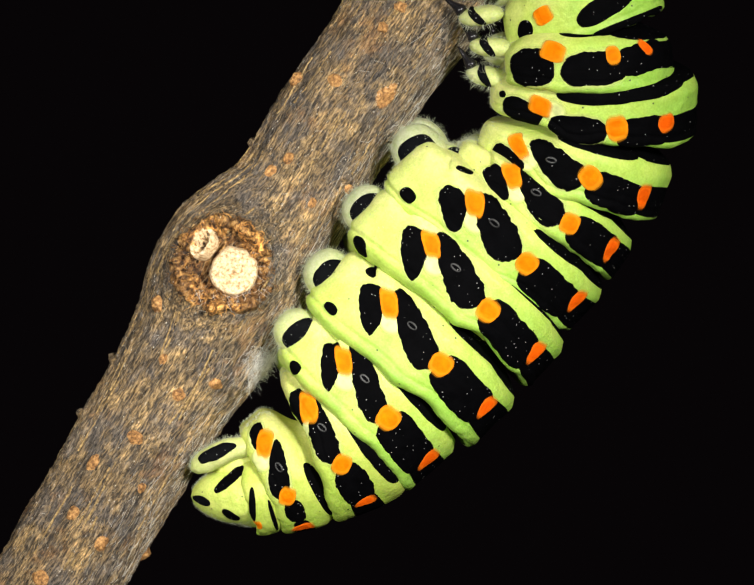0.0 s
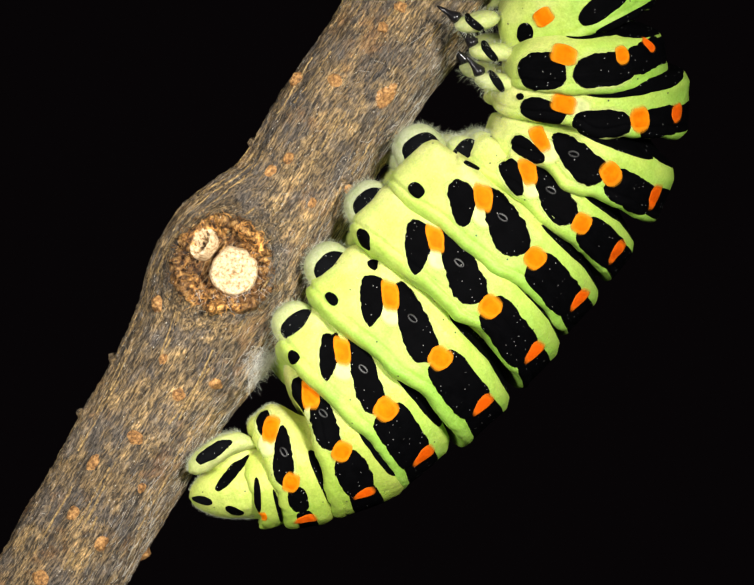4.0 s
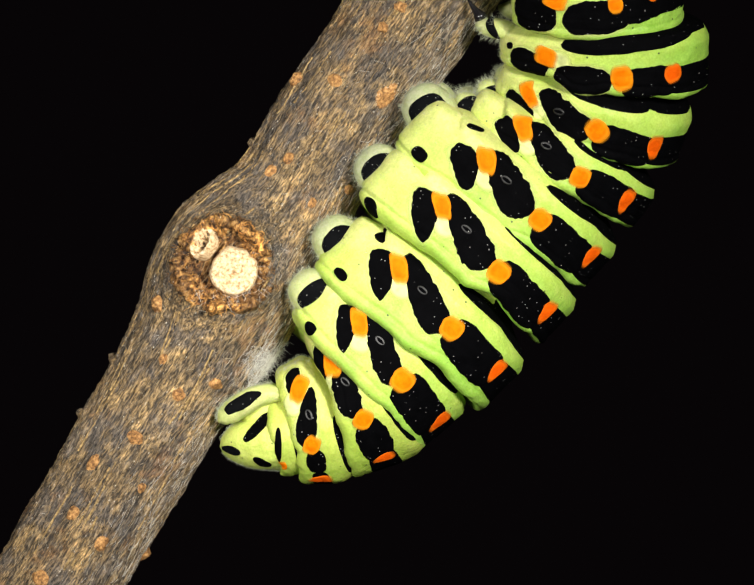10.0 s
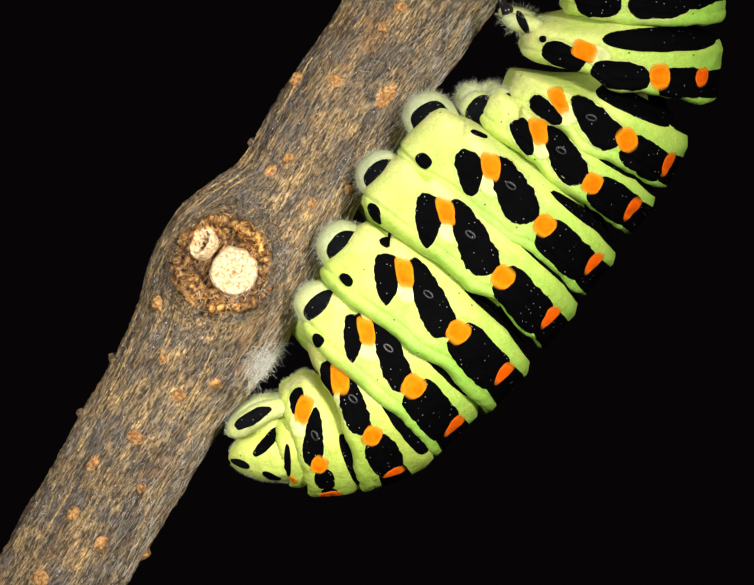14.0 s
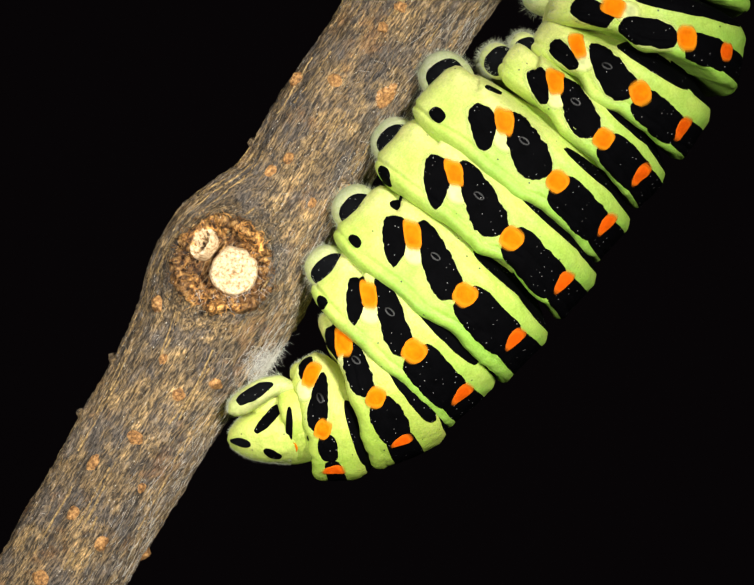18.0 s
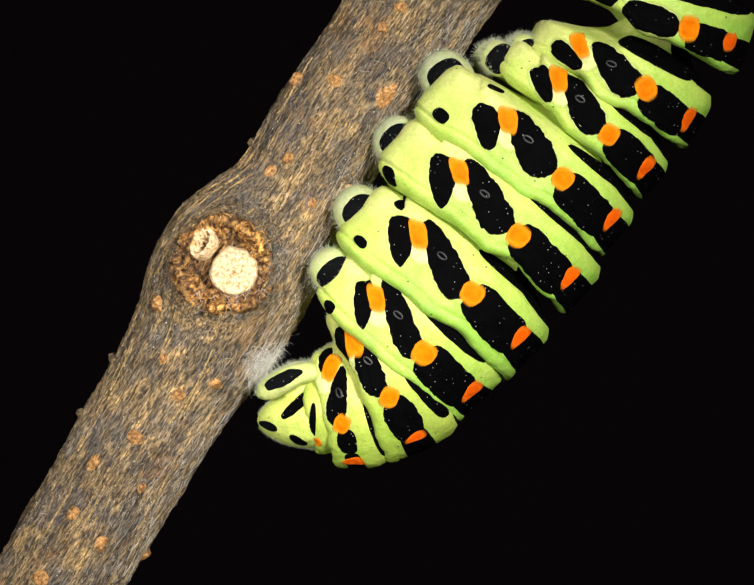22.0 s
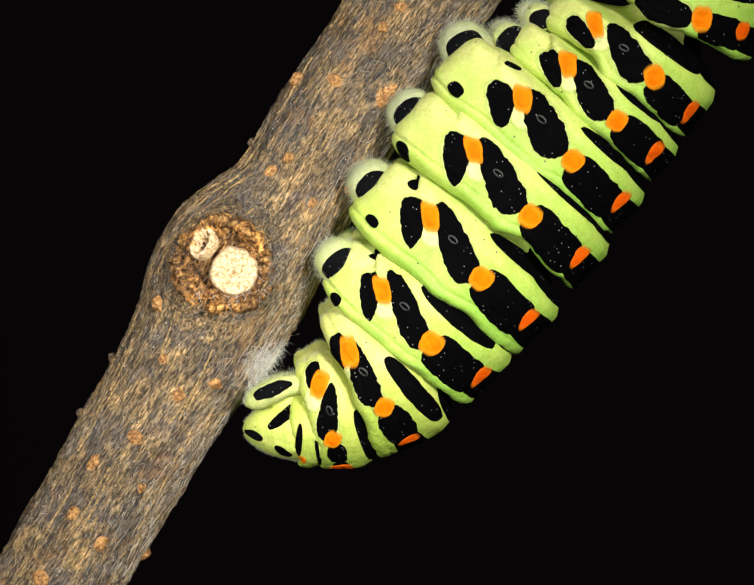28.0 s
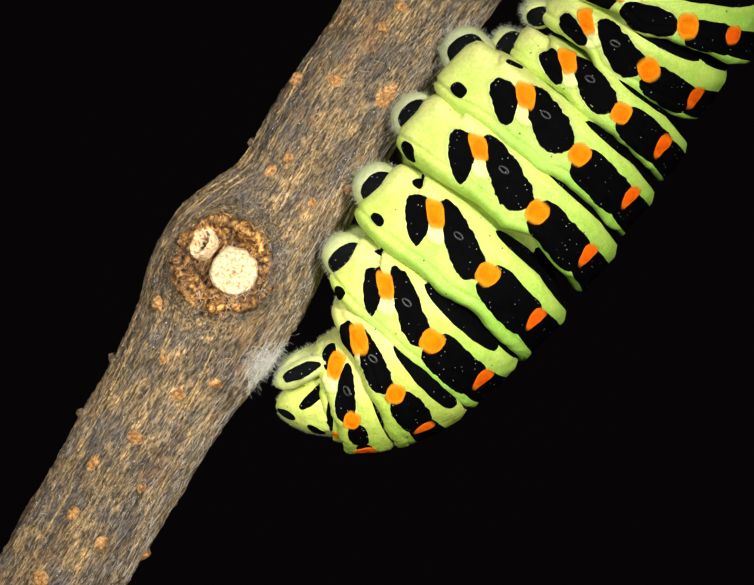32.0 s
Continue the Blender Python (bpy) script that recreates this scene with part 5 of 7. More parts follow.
    walk(RINGS[3], [
        (0, posed(-0.54, 0.00, -4.71, 45.9, 6.7, -4.6)), (0.5, posed(-0.32, 0.00, -4.80, 45.9, 7.2, -5.6)), (1, posed(-0.56, 0.00, -4.61, 46.0, 6.2, -7.9)),
        (1.5, posed(-0.64, 0.00, -4.56, 44.8, 8.2, -12.0)), (2, posed(-0.58, 0.00, -4.53, 44.9, 6.2, -11.0)), (2.5, posed(-0.71, 0.00, -4.28, 43.1, 7.4, -15.5)),
        (3, posed(-0.60, 0.00, -4.62, 45.6, 3.8, -11.4)), (3.5, posed(-0.76, 0.00, -4.64, 47.2, 3.9, -11.4)), (5.5, posed(-0.62, 0.00, -4.61, 47.0, 5.1, -3.5)),
        (6, posed(-0.44, 0.00, -4.56, 45.8, 7.1, -5.0)), (6.5, posed(-0.40, 0.00, -4.61, 45.4, 5.4, -6.7)), (7, posed(-0.19, 0.00, -3.67, 48.0, 7.5, -7.5)),
        (7.5, posed(-0.01, 0.00, -3.50, 37.5, 5.2, -8.4)), (8, posed(-0.16, 0.00, -3.47, 42.1, 4.9, -3.8)), (8.5, posed(0.34, 0.00, -3.55, 43.6, 5.4, -5.7)),
        (9, posed(0.12, 0.00, -3.24, 45.2, 7.6, -1.1)), (9.5, posed(0.17, 0.00, -3.33, 43.3, 6.4, -2.1)), (10, posed(-0.07, 0.00, -3.05, 46.7, 9.6, -4.7)),
        (10.5, posed(0.12, 0.00, -3.35, 44.9, 7.0, -2.7)), (11, posed(0.12, 0.00, -3.52, 46.8, 6.9, -1.4)), (11.5, posed(0.07, 0.00, -3.16, 47.6, 7.3, -5.9)),
        (12, posed(0.15, 0.00, -3.40, 44.7, 7.2, -5.3)), (12.5, posed(0.25, 0.00, -3.26, 44.0, 7.9, -8.9)), (13, posed(0.04, 0.00, -3.21, 43.4, 6.9, -9.9)),
        (13.5, posed(0.30, 0.00, -3.49, 44.1, 6.3, -6.5)), (14, posed(0.40, 0.00, -3.41, 43.1, 8.3, -4.6)), (14.5, posed(0.63, 0.00, -2.50, 43.8, 5.6, -6.8)),
        (16.5, posed(1.10, 0.00, -2.29, 39.5, 2.0, 0.1)), (17, posed(1.27, 0.00, -1.74, 44.0, 1.6, 0.6)), (17.5, posed(1.57, 0.00, -2.65, 43.7, -6.4, 5.8)),
        (18, posed(1.09, 0.00, -2.10, 45.1, -1.6, 1.5)), (18.5, posed(1.36, 0.00, -2.27, 44.1, -3.6, 6.6)), (19, posed(1.45, 0.00, -2.55, 44.5, -5.1, 8.6)),
        (19.5, posed(1.21, 0.00, -1.99, 45.0, -0.9, 0.7)), (20, posed(1.94, 0.00, -2.28, 43.5, -8.8, 9.4)), (20.5, posed(1.07, 0.00, -2.28, 45.5, 0.2, 5.5)),
        (21, posed(1.78, 0.00, -2.51, 42.8, -1.2, 10.2)), (21.5, posed(1.53, 0.00, -2.31, 43.6, -0.0, 8.1)), (22, posed(1.36, 0.00, -1.94, 43.1, 2.9, 3.4)),
        (22.5, posed(1.42, 0.00, -2.59, 46.0, 1.6, 9.6)), (23, posed(1.36, 0.00, -1.96, 44.6, 0.8, -3.0)), (23.5, posed(1.58, 0.00, -2.98, 46.1, -1.0, 5.5)),
        (24, posed(1.09, 0.00, -2.42, 45.6, 0.5, 3.0)), (24.5, posed(1.06, 0.00, -2.39, 45.9, 0.4, 5.1)), (25, posed(0.94, 0.00, -2.31, 47.4, 3.2, 5.1)),
        (25.5, posed(0.95, 0.00, -2.22, 47.3, 4.3, 5.5)), (27.5, posed(1.98, 0.00, -1.47, 41.4, 5.2, 6.6)), (28, posed(1.68, 0.00, -1.28, 41.6, 5.8, 7.4)),
        (28.5, posed(1.86, 0.00, -1.86, 48.4, 5.1, 14.3)), (29, posed(1.76, 0.00, -1.46, 45.2, 0.0, -1.2)), (29.5, posed(1.43, 0.00, -1.64, 45.4, 2.5, -1.2)),
        (30, posed(1.58, 0.00, -1.68, 44.5, -0.9, 5.5)), (30.5, posed(1.86, 0.00, -1.13, 44.7, 0.9, 4.4)), (31, posed(2.29, 0.00, -1.93, 45.9, -1.7, 6.0)),
        (31.5, posed(1.85, 0.00, -1.60, 44.9, 1.9, 2.2)), (32, posed(1.99, 0.00, -1.33, 43.8, 0.6, 8.3)),
    ])
    walk(RINGS[4], [
        (0, posed(1.73, 0.00, -2.57, 44.6, 2.0, -1.8)), (0.5, posed(1.92, 0.00, -2.56, 46.6, 4.8, 0.3)), (1, posed(1.80, 0.00, -2.34, 45.9, 2.9, -1.3)),
        (1.5, posed(1.65, 0.00, -2.26, 45.7, 5.3, -4.7)), (2, posed(1.71, 0.00, -2.24, 45.6, 3.3, -4.9)), (2.5, posed(1.55, 0.00, -1.91, 43.9, 5.7, -9.4)),
        (3, posed(1.79, 0.00, -2.38, 45.8, 0.3, -5.3)), (3.5, posed(1.61, 0.00, -2.45, 46.5, 1.3, -5.6)), (5.5, posed(1.56, 0.00, -2.64, 46.0, 1.0, -2.0)),
        (6, posed(1.79, 0.00, -2.46, 44.2, 2.7, -0.6)), (6.5, posed(1.87, 0.00, -2.47, 44.5, 1.1, -1.4)), (7, posed(1.71, 0.00, -1.67, 43.8, 8.6, -5.4)),
        (7.5, posed(2.05, 0.00, -1.05, 41.4, 1.3, -4.9)), (8, posed(2.04, 0.00, -1.22, 42.8, -0.5, -4.1)), (8.5, posed(2.40, 0.00, -1.37, 43.5, 2.3, -3.9)),
        (9, posed(2.13, 0.00, -1.22, 42.9, 2.5, -1.4)), (9.5, posed(2.31, 0.00, -1.23, 42.6, -0.7, -0.5)), (10, posed(2.09, 0.00, -1.10, 43.7, 3.2, -2.2)),
        (10.5, posed(2.27, 0.00, -1.25, 43.2, 0.6, -1.2)), (11, posed(2.28, 0.00, -1.42, 46.9, 2.9, 1.7)), (11.5, posed(2.21, 0.00, -1.31, 45.7, 1.3, -3.2)),
        (12, posed(2.24, 0.00, -1.24, 44.8, 3.3, -2.7)), (12.5, posed(2.32, 0.00, -1.09, 43.4, 2.9, -6.8)), (13, posed(2.19, 0.00, -1.00, 43.4, 2.5, -6.0)),
        (13.5, posed(2.43, 0.00, -1.35, 43.4, 1.5, -4.4)), (14, posed(2.31, 0.00, -1.27, 42.6, 3.5, -2.8)), (14.5, posed(2.40, 0.00, -0.36, 45.6, 7.7, -5.1)),
        (16.5, posed(3.13, 0.00, 0.15, 40.3, -2.8, -0.4)), (17, posed(2.99, 0.00, 0.41, 43.2, 3.9, -1.5)), (17.5, posed(3.34, 0.00, -0.13, 42.1, -4.8, 1.0)),
        (18, posed(3.09, 0.00, 0.09, 43.8, -4.0, 0.9)), (18.5, posed(3.07, 0.00, -0.07, 44.3, -3.8, 2.8)), (19, posed(3.18, 0.00, -0.21, 43.3, -4.7, 1.1)),
        (19.5, posed(3.08, 0.00, -0.03, 44.0, -4.4, -0.1)), (20, posed(3.49, 0.00, 0.05, 40.2, -6.7, -0.7)), (20.5, posed(3.14, 0.00, -0.03, 43.4, -3.1, -1.1)),
        (21, posed(3.41, 0.00, -0.01, 42.8, -1.2, 5.0)), (21.5, posed(3.32, 0.00, 0.00, 41.8, -3.2, 0.3)), (22, posed(3.11, 0.00, 0.12, 42.8, -1.0, -2.1)),
        (22.5, posed(3.36, 0.00, -0.16, 42.4, -0.9, 1.7)), (23, posed(3.16, 0.00, 0.03, 44.2, -1.9, 0.2)), (23.5, posed(3.75, 0.00, -0.30, 39.2, -3.3, -3.3)),
        (24, posed(3.08, 0.00, -0.09, 42.5, -1.4, -1.7)), (24.5, posed(3.10, 0.00, -0.18, 43.1, -2.9, -1.2)), (25, posed(3.05, 0.00, -0.11, 44.0, -0.6, -0.2)),
        (25.5, posed(3.02, 0.00, -0.14, 43.9, -0.5, -1.2)), (27.5, posed(3.75, 0.00, 1.17, 44.6, 4.5, 5.4)), (28, posed(3.60, 0.00, 1.23, 45.3, 3.0, 4.3)),
        (28.5, posed(4.07, 0.00, 0.96, 44.6, 2.7, 9.1)), (29, posed(3.78, 0.00, 1.04, 44.9, -0.1, -2.7)), (29.5, posed(3.83, 0.00, 0.96, 45.5, -0.5, -3.0)),
        (30, posed(3.67, 0.00, 0.88, 45.5, -2.2, -1.2)), (30.5, posed(3.70, 0.00, 1.10, 44.6, -0.8, -1.6)), (31, posed(4.30, 0.00, 0.95, 42.7, -0.8, 3.8)),
        (31.5, posed(4.05, 0.00, 1.06, 43.8, 0.1, 1.1)), (32, posed(3.87, 0.00, 0.99, 44.3, -1.7, 0.2)),
    ])
    walk(RINGS[5], [
        (0, posed(3.68, 0.00, -0.31, 43.5, 1.2, -3.1)), (0.5, posed(3.82, 0.00, -0.41, 47.0, 5.7, 1.7)), (1, posed(3.67, 0.00, -0.09, 43.7, 3.6, -2.8)),
        (1.5, posed(3.55, 0.00, -0.11, 44.7, 5.8, -6.8)), (2, posed(3.57, 0.00, -0.05, 44.4, 4.4, -9.0)), (2.5, posed(3.40, 0.00, 0.19, 42.6, 6.8, -14.8)),
        (3, posed(3.68, 0.00, -0.22, 44.3, 1.8, -9.3)), (3.5, posed(3.58, 0.00, -0.31, 44.9, 1.7, -8.6)), (5.5, posed(3.55, 0.00, -0.30, 45.1, 1.3, -1.8)),
        (6, posed(3.69, 0.00, -0.12, 42.6, 2.7, -2.1)), (6.5, posed(3.78, 0.00, -0.05, 43.2, 2.4, -0.9)), (7, posed(3.61, 0.00, 0.53, 40.1, 7.2, -5.0)),
        (7.5, posed(4.12, 0.00, 1.77, 43.6, 4.1, 0.1)), (8, posed(4.22, 0.00, 1.54, 43.8, 0.3, 0.3)), (8.5, posed(4.20, 0.00, 0.96, 45.0, 4.2, -4.0)),
        (9, posed(4.20, 0.00, 1.35, 43.2, 2.1, 1.0)), (9.5, posed(4.32, 0.00, 1.36, 43.1, -1.2, 1.1)), (10, posed(4.21, 0.00, 1.47, 43.5, 2.5, 0.5)),
        (10.5, posed(4.27, 0.00, 1.33, 43.0, 0.7, 0.1)), (11, posed(4.30, 0.00, 0.85, 48.5, 3.5, 3.4)), (11.5, posed(4.31, 0.00, 1.11, 45.6, 1.7, -0.6)),
        (12, posed(4.22, 0.00, 1.16, 45.8, 3.9, -0.8)), (12.5, posed(4.24, 0.00, 1.48, 44.2, 6.5, -5.5)), (13, posed(4.15, 0.00, 1.46, 43.6, 4.0, -6.1)),
        (13.5, posed(4.35, 0.00, 1.12, 43.6, 2.9, -4.0)), (14, posed(4.26, 0.00, 1.24, 43.0, 3.6, -0.9)), (14.5, posed(4.21, 0.00, 1.90, 41.1, 8.2, -3.2)),
        (16.5, posed(5.05, 0.00, 2.80, 40.1, -3.6, -0.0)), (17, posed(4.96, 0.00, 2.72, 40.8, 0.1, -0.6)), (17.5, posed(5.17, 0.00, 2.58, 41.0, -3.9, 2.4)),
        (18, posed(5.04, 0.00, 2.48, 43.3, -4.7, 0.0)), (18.5, posed(5.01, 0.00, 2.44, 42.9, -3.7, 2.6)), (19, posed(5.07, 0.00, 2.41, 42.3, -4.0, 1.7)),
        (19.5, posed(5.03, 0.00, 2.56, 42.7, -3.4, 0.3)), (20, posed(5.19, 0.00, 2.70, 39.5, -5.0, -2.9)), (20.5, posed(5.13, 0.00, 2.62, 42.2, -2.6, 0.0)),
        (21, posed(5.25, 0.00, 2.63, 41.2, -1.7, 3.7)), (21.5, posed(5.24, 0.00, 2.67, 40.9, -3.7, 1.5)), (22, posed(5.17, 0.00, 2.65, 41.9, -2.4, -0.6)),
        (22.5, posed(5.27, 0.00, 2.54, 40.8, -1.3, 2.9)), (23, posed(5.08, 0.00, 2.56, 42.2, -1.4, -0.8)), (23.5, posed(5.42, 0.00, 2.73, 38.2, 1.1, -0.9)),
        (24, posed(5.01, 0.00, 2.53, 42.2, -1.0, -1.4)), (24.5, posed(5.08, 0.00, 2.35, 42.9, -3.5, -1.6)), (25, posed(5.09, 0.00, 2.41, 43.4, -1.7, 1.9)),
        (25.5, posed(5.07, 0.00, 2.40, 44.3, -0.6, 2.8)), (27.5, posed(5.56, 0.00, 3.66, 44.6, 4.2, 3.0)), (28, posed(5.59, 0.00, 3.76, 43.7, 1.7, 2.0)),
        (28.5, posed(5.96, 0.00, 3.62, 41.3, 0.2, 6.8)), (29, posed(5.79, 0.00, 3.66, 43.2, 0.5, -3.9)), (29.5, posed(5.88, 0.00, 3.52, 44.0, -0.4, -3.4)),
        (30, posed(5.74, 0.00, 3.38, 44.1, -3.4, -3.5)), (30.5, posed(5.77, 0.00, 3.53, 43.3, -2.7, -4.7)), (31, posed(6.12, 0.00, 3.79, 39.4, -0.0, 1.5)),
        (31.5, posed(5.99, 0.00, 3.76, 41.0, -0.4, 0.5)), (32, posed(5.87, 0.00, 3.58, 42.3, -2.0, -1.6)),
    ])
    walk(RINGS[6], [
        (0, posed(5.41, 0.00, 2.03, 44.4, 3.6, 6.5)), (0.5, posed(5.42, 0.00, 1.52, 47.1, 7.1, 5.8)), (1, posed(5.26, 0.00, 2.06, 43.4, 5.4, 0.1)),
        (1.5, posed(5.34, 0.00, 2.15, 44.4, 8.6, -2.9)), (2, posed(5.32, 0.00, 2.20, 42.9, 7.9, -8.2)), (2.5, posed(5.25, 0.00, 2.90, 39.9, 13.2, -9.9)),
        (3, posed(5.43, 0.00, 1.98, 42.8, 4.9, -7.4)), (3.5, posed(5.26, 0.00, 1.85, 43.4, 5.1, -6.3)), (5.5, posed(5.30, 0.00, 1.77, 44.5, 0.6, 5.0)),
        (6, posed(5.43, 0.00, 2.07, 43.0, 2.1, 4.1)), (6.5, posed(5.42, 0.00, 2.06, 42.6, 2.4, 3.0)), (7, posed(5.36, 0.00, 2.87, 41.4, 6.4, 1.0)),
        (7.5, posed(5.64, 0.00, 3.95, 44.2, 7.1, 0.0)), (8, posed(5.79, 0.00, 3.76, 44.0, 3.2, 1.4)), (8.5, posed(5.76, 0.00, 2.86, 43.7, 4.5, -0.3)),
        (9, posed(5.78, 0.00, 3.49, 41.3, 2.0, 4.3)), (9.5, posed(6.02, 0.00, 3.64, 42.8, -1.1, 8.6)), (10, posed(5.96, 0.00, 3.78, 43.0, 3.1, 6.9)),
        (10.5, posed(6.04, 0.00, 3.65, 43.6, 0.9, 8.2)), (11, posed(5.89, 0.00, 2.66, 47.8, 4.1, 4.2)), (11.5, posed(6.00, 0.00, 3.18, 44.1, 2.3, 1.6)),
        (12, posed(5.86, 0.00, 3.17, 45.4, 4.6, 0.0)), (12.5, posed(5.97, 0.00, 3.69, 42.3, 8.9, -4.8)), (13, posed(5.81, 0.00, 3.64, 41.5, 5.9, -6.7)),
        (13.5, posed(5.95, 0.00, 3.16, 42.3, 3.7, -5.4)), (14, posed(5.93, 0.00, 3.39, 42.4, 3.8, 2.8)), (14.5, posed(5.86, 0.00, 4.04, 39.7, 5.9, 1.0)),
        (16.5, posed(6.23, 0.00, 5.24, 39.7, 3.5, -3.1)), (17, posed(6.23, 0.00, 5.10, 39.7, 4.7, -3.6)), (17.5, posed(6.37, 0.00, 5.03, 40.7, 2.2, -1.0)),
        (18, posed(6.55, 0.00, 4.85, 43.4, -0.8, 0.1)), (18.5, posed(6.43, 0.00, 4.76, 43.6, 0.4, 1.1)), (19, posed(6.43, 0.00, 4.82, 42.4, 0.9, 0.6)),
        (19.5, posed(6.53, 0.00, 4.87, 42.4, -0.2, -1.6)), (20, posed(6.47, 0.00, 5.12, 39.0, 0.3, -4.3)), (20.5, posed(6.49, 0.00, 5.03, 41.8, 2.3, 0.3)),
        (21, posed(6.48, 0.00, 4.96, 40.7, 3.0, -0.7)), (21.5, posed(6.52, 0.00, 5.06, 41.0, 1.4, 0.5)), (22, posed(6.64, 0.00, 5.01, 41.6, 1.3, -0.3)),
        (22.5, posed(6.53, 0.00, 4.94, 40.1, 2.8, 1.2)), (23, posed(6.68, 0.00, 4.94, 41.9, 0.7, 0.5)), (23.5, posed(6.52, 0.00, 5.06, 36.4, 5.0, -4.7)),
        (24, posed(6.49, 0.00, 4.82, 41.8, 1.2, -0.8)), (24.5, posed(6.64, 0.00, 4.52, 42.7, -2.7, 1.0)), (25, posed(6.78, 0.00, 4.67, 43.9, -1.1, 11.2)),
        (25.5, posed(6.87, 0.00, 4.73, 46.8, 0.8, 13.8)), (27.5, posed(6.83, 0.00, 5.83, 45.4, 7.1, -1.4)), (28, posed(7.24, 0.00, 6.12, 45.8, 3.3, 5.1)),
        (28.5, posed(7.40, 0.00, 6.10, 43.0, 2.4, 9.2)), (29, posed(7.41, 0.00, 6.05, 43.7, 3.5, -1.4)), (29.5, posed(7.37, 0.00, 5.76, 43.9, 2.3, -4.4)),
        (30, posed(7.38, 0.00, 5.64, 45.8, -1.2, -0.9)), (30.5, posed(7.48, 0.00, 5.84, 43.1, -1.9, -2.2)), (31, posed(7.50, 0.00, 6.18, 39.8, 1.6, 0.5)),
        (31.5, posed(7.36, 0.00, 6.08, 40.6, 1.6, -0.2)), (32, posed(7.53, 0.00, 5.91, 42.6, -1.9, 0.9)),
    ])
